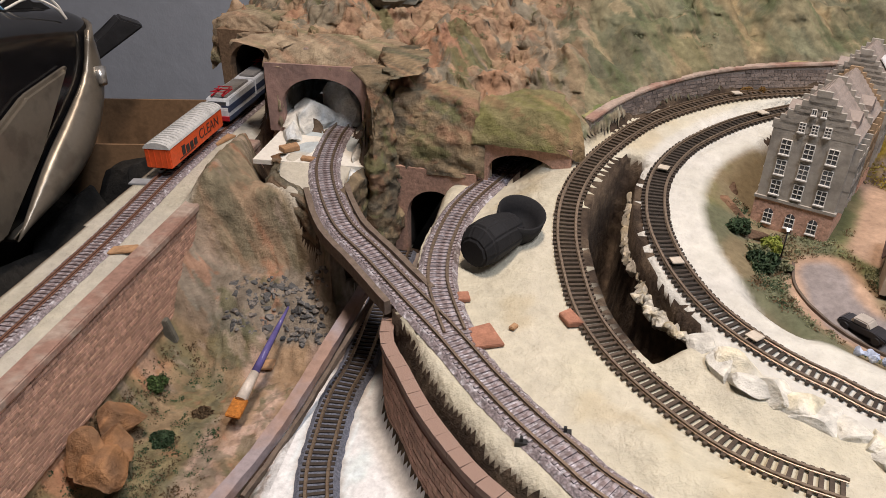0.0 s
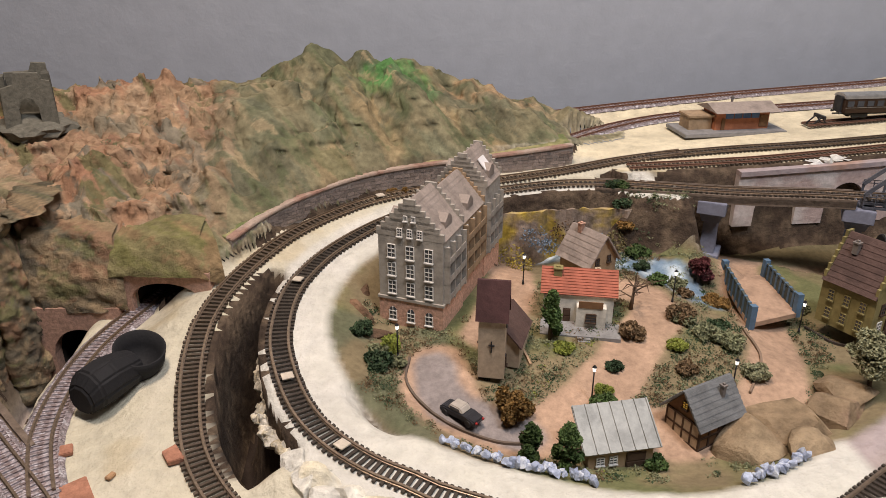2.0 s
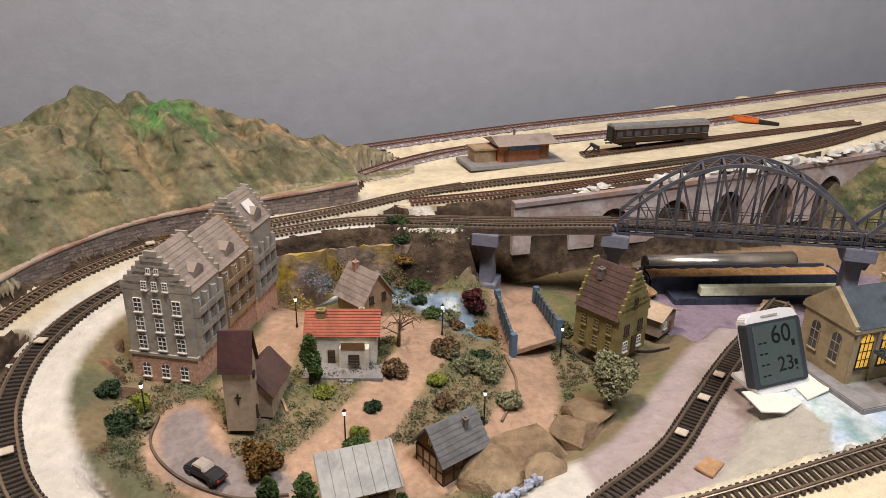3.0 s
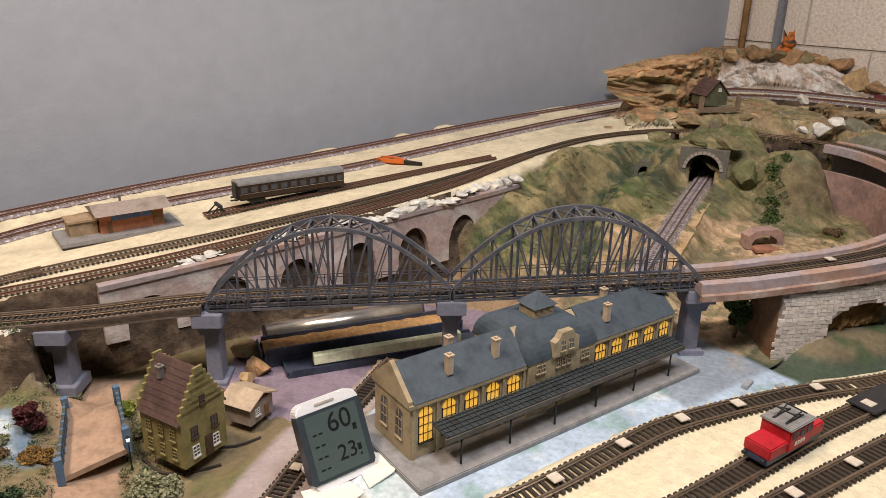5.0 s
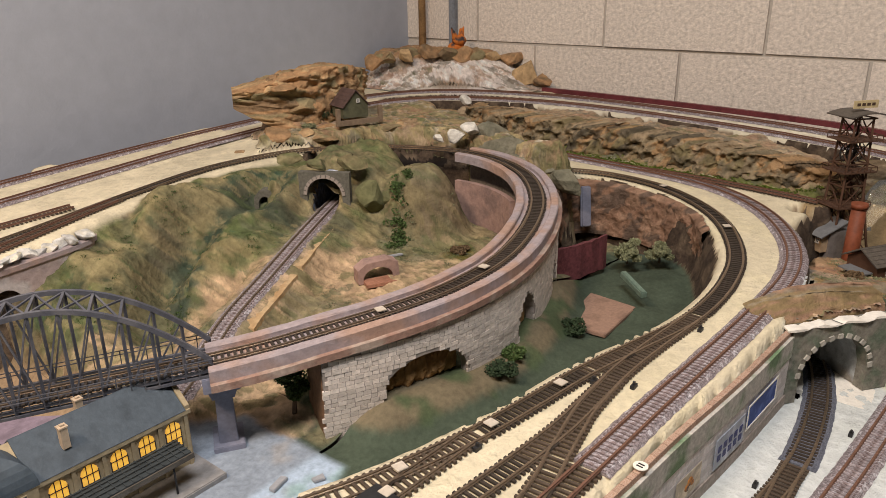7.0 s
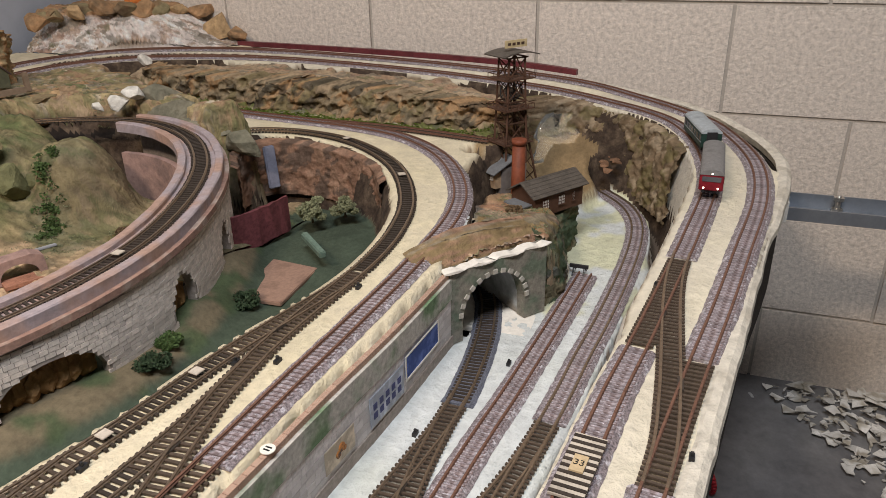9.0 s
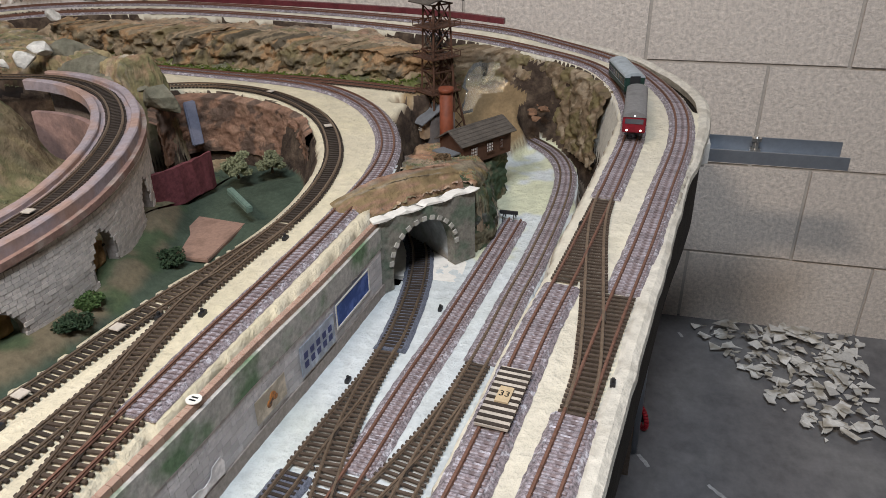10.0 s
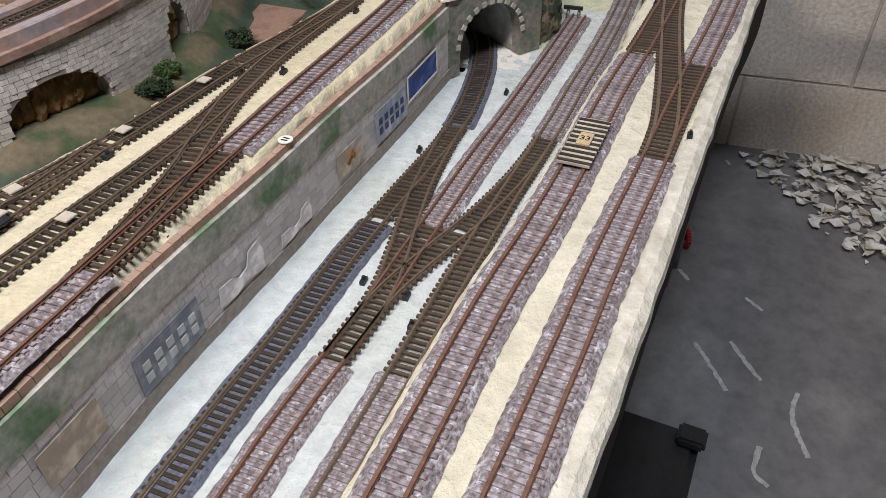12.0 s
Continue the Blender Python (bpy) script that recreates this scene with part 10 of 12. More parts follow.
def cover(name, label, spots, mat, per=26, size=0.0012):
    """Low scattered flock over the ground."""
    ob = leaves(name, [(x, y, ground(x, y) + 0.0012, r, r, 0.0022) for x, y, r in spots], per, size, mat)
    return tagged(ob, label, "ground cover", kind="stuff")


def scatter(n, poly, seed, cut=-0.05, size=0.05, lanes=True):
    g = np.random.default_rng(seed)
    pts = np.array(poly)
    q = g.uniform(pts.min(0), pts.max(0), (n * 4, 2))
    keep = inside(q[:, 0], q[:, 1], poly) & (rough_map(q[:, 0], q[:, 1], size, seed) > cut)
    if lanes:
        for p in ROADS.values():
            keep &= nearest(q[:, 0], q[:, 1], glide(p, 0.02))[0] > 0.031
    q = q[keep][:n]
    return [(x, y, g.uniform(0.003, 0.008)) for x, y in q]


GARDEN = [(0.27, 0.60), (0.34, 0.53), (0.46, 0.465), (0.60, 0.47), (0.72, 0.56), (0.80, 0.66), (0.80, 0.86), (0.62, 0.93), (0.56, 0.85), (0.36, 0.70), (0.275, 0.75)]
cover("moss", "olive flock on the village ground", scatter(900, GARDEN, 11), M["leaf_sage"])
cover("moss", "dark green flock on the village ground", scatter(700, GARDEN, 12, 0.0), M["leaf_dark"])
cover("moss", "dry brown flock on the village ground", scatter(600, GARDEN, 13, 0.0), M["leaf_brown"])
cover("moss", "lime tufts on the village ground", scatter(110, GARDEN, 14, 0.3), M["leaf_lime"])
HOUSES = ((0.345, 0.75, 0.075), (0.42, 0.63, 0.05), (0.515, 0.72, 0.05), (0.825, 0.672, 0.06), (0.905, 0.70, 0.035), (0.50, 0.80, 0.05), (0.47, 0.50, 0.05), (0.575, 0.54, 0.045), (0.745, 0.75, 0.07), (0.36, 0.572, 0.04))
KINDS = ("leaf_sage", "leaf_brown", "leaf_dark", "leaf_green", "leaf_sage", "leaf_autumn")
for i, (x, y, r) in enumerate(scatter(34, GARDEN, 31, -0.2)):
    if all(math.hypot(x - a, y - b) > c for a, b, c in HOUSES) and ground(x, y) > 0.43:
        bush(x, y, 0.008 + r, 0.007 + 0.9 * r, M[KINDS[i % 6]], "small mixed lichen shrub on the village ground", per=26)
SLOPE = [(1.42, 0.78), (1.45, 0.92), (1.62, 0.97), (1.80, 0.97), (1.82, 0.85), (1.70, 0.78)]
cover("moss", "green flock on the hollow slope", scatter(160, SLOPE, 15, 0.1, lanes=False), M["leaf_green"])
cover("moss", "olive flock inside the loop", scatter(220, [(1.6, 0.5), (1.95, 0.48), (2.05, 0.62), (1.9, 0.7), (1.7, 0.66)], 16, 0.1, lanes=False), M["leaf_sage"])
cover("moss", "olive flock on the dirt shelf", scatter(220, [(1.95, 1.03), (2.10, 0.93), (2.18, 0.72), (2.24, 0.72), (2.40, 0.97), (2.3, 1.05), (2.05, 1.09)], 17, 0.0, lanes=False), M["leaf_sage"])
cover("moss", "brown and green flock in the valley", scatter(420, [(-0.31, 0.22), (-0.18, 0.22), (-0.20, 0.45), (-0.24, 0.58), (-0.31, 0.60)], 18, -0.1, lanes=False), M["leaf_brown"])
cover("moss", "dark flock in the valley", scatter(240, [(-0.31, 0.22), (-0.18, 0.22), (-0.20, 0.45), (-0.24, 0.58), (-0.31, 0.60)], 19, 0.05, lanes=False), M["leaf_dark"])
cover("moss", "green flock on the mountain foot", scatter(120, [(-0.25, 0.95), (0.0, 0.86), (0.10, 0.86), (0.35, 1.05), (0.3, 1.1), (-0.1, 1.0)], 20, 0.15, lanes=False), M["leaf_sage"])
cover("moss", "dry flock on the portal mound", scatter(160, [(1.99, 0.06), (2.05, -0.03), (2.2, 0.0), (2.27, 0.08), (2.12, 0.08)], 21, -0.05, lanes=False), M["leaf_sage"])
cover("grass_strip", "bright grass along the foot of the rock bank", [(2.384 + rng.normal(0, 0.004) + 0.035 * float(smooth((0.22 - y) / 0.1)), y, 0.007) for y in np.arange(0.15, 0.88, 0.0035)], M["leaf_grass"], 22, 0.0026)

ivy = []
for _ in range(46):
    f, g = rng.uniform(0, 1), rng.normal(0, 0.010)
    x, y = 1.885 + 0.065 * f + 0.5 * g, 0.665 + 0.045 * f - 0.8 * g
    ivy.append((x, y, ground(x, y) + 0.003, 0.009, 0.009, 0.006))
tagged(leaves("ivy", ivy, 30, 0.0030, M["leaf_green"]), "bright green ivy on the rock beside the portal", "ground cover", kind="stuff")

# ---------------- the village's street furniture ----------------
colour_mat("lamp_post_black", (0.02, 0.02, 0.022), rough=0.4)
colour_mat("rail_blue", (0.10, 0.17, 0.26))
colour_mat("rail_dark", (0.07, 0.085, 0.08))
colour_mat("tan_path", (0.40, 0.27, 0.19))
M["lamp_white"] = material("frosted_lamp_head", (1.0, 0.95, 0.85), 0.02, 0.4, bump=0.0, emit=2.2)


def street_lamp(x, y, h=0.040):
    z = ground(x, y)
    t = thing("street_lamp", "tiny black street lamp with a lit lantern", "street lamp", (x, y, z), 0, "street lamps of the village")
    bm = bmesh.new()
    tube(bm, (0, 0, -0.001), (0, 0, 0.006), 0.0018, 0.0010, 8)
    tube(bm, (0, 0, 0.006), (0, 0, h - 0.005), 0.0008, 0.0007, 8)
    part("post", bm, M["lamp_post_black"], t)
    bm = bmesh.new()
    tube(bm, (0, 0, h - 0.005), (0, 0, h - 0.0005), 0.0014, 0.0021, 6)
    part("lantern", bm, M["lamp_white"], t, "glowing white lantern")
    bm = bmesh.new()
    tube(bm, (0, 0, h - 0.0005), (0, 0, h + 0.0022), 0.0025, 0.0004, 6)
    part("cap", bm, M["lamp_post_black"], t)


for x, y in ((0.306, 0.657), (0.470, 0.800), (0.635, 0.735), (0.490, 0.582), (0.631, 0.576), (0.772, 0.690)):
    street_lamp(x, y)

# small motor car on the lane
car = thing("vintage_car", "grey and black model car with red tail lamps", "car", (0.360, 0.572, ground(0.360, 0.572) + 0.0005), -48)
bm = bmesh.new()
prism(bm, [(-0.021, 0.003), (0.021, 0.003), (0.022, 0.008), (0.010, 0.010), (-0.018, 0.010), (-0.022, 0.007)], -0.0075, 0.0075)
part("body", bm, colour_mat("car_black", (0.03, 0.03, 0.035), rough=0.3), car, "", 0.0012)
bm = bmesh.new()
prism(bm, [(-0.012, 0.010), (0.007, 0.010), (0.003, 0.0150), (-0.009, 0.0150)], -0.0068, 0.0068)
part("cabin", bm, colour_mat("car_grey", (0.40, 0.36, 0.32), rough=0.35), car, "", 0.001)
for s in (-1, 1):
    bm = bmesh.new()
    box(bm, -0.008, 0.003, s * 0.0069 - 0.0003, s * 0.0069 + 0.0003, 0.0108, 0.0140)
    part("window", bm, M["pane"], car)
    bm = bmesh.new()
    tube(bm, (0.0215, s * 0.005, 0.0070), (0.0230, s * 0.005, 0.0070), 0.0012, 0.0012, 8)
    part("tail_lamp", bm, colour_mat("tail_red", (0.5, 0.03, 0.03), rough=0.3), car)
    for x in (-0.014, 0.014):
        bm = bmesh.new()
        tube(bm, (x, s * 0.0060, 0.0036), (x, s * 0.0084, 0.0036), 0.0036, 0.0036, 12)
        part("wheel", bm, M["iron_black"], car)

# road bridge with blue-ended railings
br = thing("road_bridge", "small plate road bridge with dark railings and blue ends", "bridge")
zb = 0.468
bm = bmesh.new()
prism(bm, [(0.731, 0.80), (0.704, 0.683), (0.773, 0.700), (0.785, 0.80)], zb - 0.006, zb)
for v in bm.verts:
    v.co = Vector((v.co.x, v.co.z, v.co.y))
part("deck", bm, M["tan_path"], br)
for a, b in (((0.731, 0.80), (0.706, 0.683)), ((0.784, 0.795), (0.773, 0.703))):
    bm = bmesh.new()
    beam(bm, (*a, zb + 0.019), (*b, zb + 0.019), 0.003, 0.0022)
    beam(bm, (*a, zb + 0.008), (*b, zb + 0.008), 0.0022, 0.016)
    part("railing", bm, M["rail_dark"], br)
    for f in np.linspace(0, 1, 9):
        bm = bmesh.new()
        x, y = a[0] + (b[0] - a[0]) * f, a[1] + (b[1] - a[1]) * f
        box(bm, x - 0.0018, x + 0.0018, y - 0.0018, y + 0.0018, zb - 0.004, zb + 0.0205)
        part("post", bm, M["rail_blue"], br)
    for p in (a, b):
        bm = bmesh.new()
        box(bm, p[0] - 0.0035, p[0] + 0.0035, p[1] - 0.0035, p[1] + 0.0035, zb - 0.006, zb + 0.0235)
        part("end_post", bm, M["rail_blue"], br, "blue painted end post")
# kerbs and low fences along the lanes
for pts, col in (([(0.318, 0.655), (0.312, 0.615), (0.335, 0.575), (0.385, 0.540), (0.43, 0.535)], (0.12, 0.09, 0.07)), ([(0.695, 0.68), (0.685, 0.62), (0.65, 0.575)], (0.2, 0.14, 0.1)), ([(0.785, 0.70), (0.80, 0.66), (0.85, 0.64)], (0.05, 0.04, 0.035)), ([(0.425, 0.71), (0.435, 0.66), (0.44, 0.63)], (0.40, 0.27, 0.17)), ([(0.82, 0.70), (0.86, 0.67), (0.90, 0.655)], (0.05, 0.04, 0.035))):
    bm = bmesh.new()
    line = glide([(x, y, 0) for x, y in pts], 0.008)
    line[:, 2] = [ground(x, y) for x, y in line[:, :2]]
    sweep(bm, line, [(-0.0012, -0.001), (0.0012, -0.001), (0.0012, 0.0028), (-0.0012, 0.0028)])
    solid("lane_kerb", bm, colour_mat("kerb_%d" % int(col[0] * 100), col), "low kerb strip along a village lane", "kerb", "kerbs of the lanes")

# painted scenery board behind the stream
bm = bmesh.new()
sweep(bm, glide([(0.37, 0.872, 0.436), (0.46, 0.893, 0.436), (0.56, 0.905, 0.436), (0.64, 0.890, 0.436), (0.70, 0.862, 0.436)], 0.008), [(-0.0015, 0), (0.0015, 0), (0.0015, 0.094), (-0.0015, 0.094)], jitter=0.003)
solid("scenery_board", bm, material("painted_woodland", (0.27, 0.21, 0.17), 0.65, 0.8, scale=48, bump=0.5, second=(0.40, 0.29, 0.05), patch=22, amount=0.42), "painted woodland board below the curved track", "backdrop board", kind="structure")
for i, (x, y, z, c) in enumerate(((0.505, 0.885, 0.500, (0.16, 0.21, 0.27)), (0.575, 0.882, 0.475, (0.10, 0.025, 0.03)), (0.61, 0.878, 0.490, (0.17, 0.14, 0.06)), (0.655, 0.862, 0.47, (0.03, 0.10, 0.05)), (0.47, 0.878, 0.478, (0.30, 0.24, 0.05)), (0.545, 0.888, 0.505, (0.12, 0.07, 0.04)), (0.42, 0.868, 0.48, (0.20, 0.15, 0.10)))):
    leaves_ob = leaves("hedge", [(x, y, z, 0.022, 0.008, 0.016), (x + 0.015, y - 0.006, z - 0.012, 0.018, 0.008, 0.012)], 150, 0.0022, colour_mat("hedge_%d" % i, c, island=0.5))
    tagged(leaves_ob, "clump of coloured flock in front of the painted board", "hedge", "hedges along the stream")

# ---------------- under the bridge: unfinished wagons and strips ----------------
colour_mat("wagon_blue", (0.045, 0.055, 0.085), rough=0.5)
colour_mat("sawdust", (0.42, 0.24, 0.10), spread=0.35, bump=0.6)
colour_mat("purple_floor", (0.24, 0.19, 0.24))
colour_mat("pale_lime", (0.78, 0.82, 0.58), rough=0.5)
M["silver"] = material("brushed_silver", (0.62, 0.60, 0.56), 0.12, 0.28, 0.9, scale=120, bump=0.05)
bm = bmesh.new()
prism(bm, [(0.93, 0.665), (1.05, 0.655), (1.36, 0.60), (1.38, 0.72), (1.22, 0.90), (0.98, 0.90), (0.90, 0.80)], 0.450, 0.4535)
for v in bm.verts:
    v.co = Vector((v.co.x, v.co.z, v.co.y))
solid("painted_floor", bm, M["purple_floor"], "purple-grey painted board under the girder bridge", "board", kind="structure")


def bar_between(a, b):
    d = Vector(b) - Vector(a)
    return Matrix.Translation((Vector(a) + Vector(b)) / 2) @ d.to_track_quat("X", "Z").to_matrix().to_4x4(), d.length


m, L = bar_between((0.990, 0.858, 0.4535), (1.215, 0.812, 0.4535))
tc = thing("silver_tank_wagon", "silver tube-shaped carriage parked under the bridge", "wagon")
tc.matrix_world = m
bm = bmesh.new()
tube(bm, (-L / 2, 0, 0.020), (L / 2, 0, 0.020), 0.0150, 0.0150, 24)
part("tank", bm, M["silver"], tc)
bm = bmesh.new()
box(bm, -L / 2 + 0.004, L / 2 - 0.004, -0.013, 0.013, 0.0, 0.010)
part("underframe", bm, M["iron_black"], tc)
for s in (-1, 1):
    bm = bmesh.new()
    tube(bm, (s * L / 2, 0, 0.020), (s * (L / 2 + 0.002), 0, 0.020), 0.0152, 0.0135, 24)
    part("end_cap", bm, M["iron_black"], tc, "black end cap")
for (a, b, w, h, load) in (((0.968, 0.826, 0.4535), (1.245, 0.760, 0.4535), 0.038, 0.026, True), ((0.985, 0.782, 0.4535), (1.250, 0.716, 0.4535), 0.034, 0.010, False)):
    m, L = bar_between(a, b)
    wg = thing("open_wagon", "long dark blue open wagon with a sawdust load" if load else "low dark blue flat wagon", "wagon")
    wg.matrix_world = m
    bm = bmesh.new()
    box(bm, -L / 2, L / 2, -w / 2, w / 2, 0.0, 0.006)
    part("floor", bm, M["wagon_blue"], wg)
    for s in (-1, 1):
        bm = bmesh.new()
        prism(bm, [(-L / 2, 0), (L / 2, 0), (L / 2 - 0.006, h), (-L / 2 + 0.006, h)], s * (w / 2 + 0.0014) - 0.0014, s * (w / 2 + 0.0014) + 0.0014)
        for i in range(14):
            x = -L / 2 + 0.010 + i * (L - 0.02) / 13
            box(bm, x - 0.0012, x + 0.0012, s * (w / 2 + 0.0034) - 0.0008, s * (w / 2 + 0.0034) + 0.0008, 0.001, h - 0.001)
        part("side", bm, M["wagon_blue"], wg)
        bm = bmesh.new()
        box(bm, s * L / 2 - 0.0012, s * L / 2 + 0.0012, -w / 2, w / 2, 0.0, h - 0.002)
        part("end", bm, M["wagon_blue"], wg)
    if load:
        bm = bmesh.new()
        n = 24
        rows = []
        for i in range(n + 1):
            x = -L / 2 + 0.004 + (L - 0.008) * i / n
            rows.append([bm.verts.new((x, -w / 2 + w * j / 6, h - 0.006 + 0.009 * math.sin(math.pi * j / 6) * (0.6 + 0.4 * math.sin(i * 1.3) ** 2))) for j in range(7)])
        for r0, r1 in zip(rows[:-1], rows[1:]):
            for j in range(6):
                bm.faces.new((r0[j], r1[j], r1[j + 1], r0[j + 1])).smooth = True
        part("load", bm, M["sawdust"], wg, "heaped orange-brown sawdust")
m, L = bar_between((1.016, 0.762, 0.4660), (1.215, 0.712, 0.4660))
bm = bmesh.new()
box(bm, -L / 2, L / 2, -0.006, 0.006, 0, 0.013, 0, m)
solid("pale_strip", bm, M["pale_lime"], "pale lime plastic strip lying on the flat wagon", "strip", bevel=0.0006)
rocks("brown_clods", "brown clods beside the bridge pier", [(0.955, 0.80, 0.462, 0.016, 0.016, 0.012), (0.965, 0.845, 0.462, 0.022, 0.018, 0.012), (0.93, 0.775, 0.465, 0.012, 0.012, 0.01), (1.28, 0.66, 0.48, 0.02, 0.016, 0.012), (1.31, 0.63, 0.488, 0.018, 0.014, 0.012)], CORK)

# ---------------- thermometer ----------------
th = thing("digital_thermometer", "white and dark grey digital thermometer showing 60 and 23", "thermometer")
a, b, c = Vector((0.891, 0.495, 0.4915)), Vector((0.956, 0.498, 0.4925)), Vector((0.887, 0.530, 0.5655))
ex = (b - a).normalized()
ez = (c - a).normalized()
ey = ez.cross(ex).normalized()
ez = ex.cross(ey)
W, H = (b - a).length, (c - a).length
tm = Matrix(((ex.x, ey.x, ez.x, a.x), (ex.y, ey.y, ez.y, a.y), (ex.z, ey.z, ez.z, a.z), (0, 0, 0, 1)))
th.matrix_world = tm


def rounded(bm, x0, x1, z0, z1, r, y0, y1):
    pts = []
    for cx, cz, q in ((x1 - r, z0 + r, -90), (x1 - r, z1 - r, 0), (x0 + r, z1 - r, 90), (x0 + r, z0 + r, 180)):
        for i in range(6):
            u = math.radians(q + 18 * i)
            pts.append((cx + r * math.cos(u), cz + r * math.sin(u)))
    prism(bm, pts, y0, y1)


bm = bmesh.new()
rounded(bm, 0, W, 0, H, 0.008, 0.0, 0.014)
part("case", bm, colour_mat("case_white", (0.72, 0.73, 0.76), rough=0.35, spread=0.04, second=None), th, "white plastic case", 0.0012)
bm = bmesh.new()
rounded(bm, -0.0012, W + 0.0012, 0.007, H - 0.009, 0.003, -0.0016, 0.011)
part("front", bm, colour_mat("case_dark", (0.035, 0.045, 0.055), rough=0.3, spread=0.05, second=None), th, "dark grey front", 0.0005)
bm = bmesh.new()
rounded(bm, 0.005, W - 0.005, 0.010, H - 0.012, 0.002, -0.0022, -0.0015)
part("display", bm, colour_mat("lcd_green", (0.060, 0.085, 0.085), rough=0.25, spread=0.04, second=None), th, "grey-green liquid crystal display")
bm = bmesh.new()
rounded(bm, W * 0.30, W * 0.62, H - 0.005, H - 0.0028, 0.001, -0.0008, 0.0002)
part("slot", bm, M["car_grey"], th)
M["lcd_ink"] = material("lcd_ink", (0.006, 0.008, 0.008), 0.05, 0.5, bump=0.0)
for words, x, z, size in (("60", W * 0.60, H * 0.70, 0.026), ("23", W * 0.62, H * 0.33, 0.021), (".", W * 0.82, H * 0.30, 0.018)):
    text_part(th, words, size, M["lcd_ink"], Matrix.Translation((x, -0.0024, z)) @ Matrix.Rotation(math.pi / 2, 4, "X"))
bm = bmesh.new()
for i in range(4):
    for j in range(2):
        box(bm, 0.010 + 0.006 * j, 0.014 + 0.006 * j, -0.0024, -0.0020, 0.018 + i * 0.011, 0.0195 + i * 0.011)
for k in range(2):
    box(bm, W - 0.014, W - 0.010, -0.0024, -0.0020, 0.024 + 0.020 * k, 0.030 + 0.020 * k)
part("small_marks", bm, M["lcd_ink"], th, "unreadable small marks")
bm = bmesh.new()
prism(bm, [(0.0, 0.0), (0.045, 0.0), (0.043, 0.006), (0.004, 0.008)], 0.008, W - 0.008)
o = part("foot", bm, M["case_white"], th, "white plastic foot", 0.001)
o.matrix_local = tm.inverted() @ pose(0.890, 0.500, 0.485, 0, 0, 90) @ pose(0, -W, 0)
for pts, lb in (([(0.875, 0.47), (0.90, 0.465), (0.93, 0.475), (0.925, 0.50), (0.88, 0.505)], "torn white paper scrap under the thermometer"), ([(0.935, 0.475), (0.965, 0.48), (0.985, 0.50), (0.96, 0.52), (0.94, 0.505)], "crumpled white paper beside the thermometer")):
    bm = bmesh.new()
    prism(bm, pts, 0, 0.0014)
    zt = max(ground(x, y) for x, y in pts)
    for v in bm.verts:
        v.co = Vector((v.co.x, v.co.z, zt + 0.001 + v.co.y + 0.002 * math.sin(60 * v.co.x)))
    solid("paper_scrap", bm, M["white_pl"], lb, "paper")

# ---------------- on the deck: black object, brush, cork pieces ----------------
bk = thing("black_pouch", "black padded pouch with an open bowl-shaped end", "pouch")
M["pouch"] = material("black_padded_cloth", (0.012, 0.012, 0.014), 0.3, 0.75, scale=500, bump=0.4)
bm = bmesh.new()
path = np.array([(0.014, 0.597, 0.485), (0.020, 0.605, 0.490), (0.031, 0.622, 0.491), (0.042, 0.640, 0.489), (0.048, 0.650, 0.488)])
rad = (0.019, 0.0265, 0.027, 0.024, 0.020)
rings = []
for i, (p, r) in enumerate(zip(path, rad)):
    d = np.array((0.55, 0.83, 0))
    s_ = np.array((0.83, -0.55, 0))
    n = 10
    rings.append([bm.verts.new(p + s_ * (r * 0.86 * math.cos(2 * math.pi * k / n)) + np.array((0, 0, r * 0.86 * math.sin(2 * math.pi * k / n) * (1.0 if math.sin(2 * math.pi * k / n) > 0 else 0.85)))) for k in range(n)])
for r0, r1 in zip(rings[:-1], rings[1:]):
    for k in range(10):
        bm.faces.new((r0[k], r0[(k + 1) % 10], r1[(k + 1) % 10], r1[k]))
bm.faces.new(rings[0][::-1])
bm.faces.new(rings[-1])
part("body", bm, M["pouch"], bk, "", 0.0022)
bm = bmesh.new()
c0, ax = Vector((0.052, 0.655, 0.488)), Vector((0.20, -0.25, 0.9)).normalized()
q = ax.to_track_quat("Z", "Y").to_matrix()
prof = [(0.006, -0.016), (0.018, -0.010), (0.0235, 0.004), (0.0245, 0.020), (0.0228, 0.020), (0.019, 0.005), (0.010, -0.005), (0.001, -0.007)]
rows = [[bm.verts.new(c0 + q @ Vector((r * math.cos(2 * math.pi * k / 28), r * math.sin(2 * math.pi * k / 28), h))) for k in range(28)] for r, h in prof]
for r0, r1 in zip(rows[:-1], rows[1:]):
    for k in range(28):
        bm.faces.new((r0[k], r0[(k + 1) % 28], r1[(k + 1) % 28], r1[k])).smooth = True
bm.faces.new(rows[0][::-1])
bm.faces.new(rows[-1])
part("bowl", bm, M["pouch"], bk, "open black bowl end")

pb = thing("paint_brush", "flat paint brush with violet handle and orange bristles", "brush")
p0, p1 = Vector((-0.181, 0.612, 0.392)), Vector((-0.195, 0.484, 0.3525))
d = (p1 - p0).normalized()
bm = bmesh.new()
for f0, f1, r0, r1 in ((0, 0.25, 0.0012, 0.0030), (0.25, 0.62, 0.0030, 0.0042)):
    tube(bm, p0 + (p1 - p0) * f0, p0 + (p1 - p0) * f1, r0, r1, 10)
part("handle", bm, colour_mat("violet_lacquer", (0.13, 0.11, 0.30), rough=0.2), pb)
bm = bmesh.new()
tube(bm, p0 + (p1 - p0) * 0.62, p0 + (p1 - p0) * 0.86, 0.0042, 0.0060, 12)
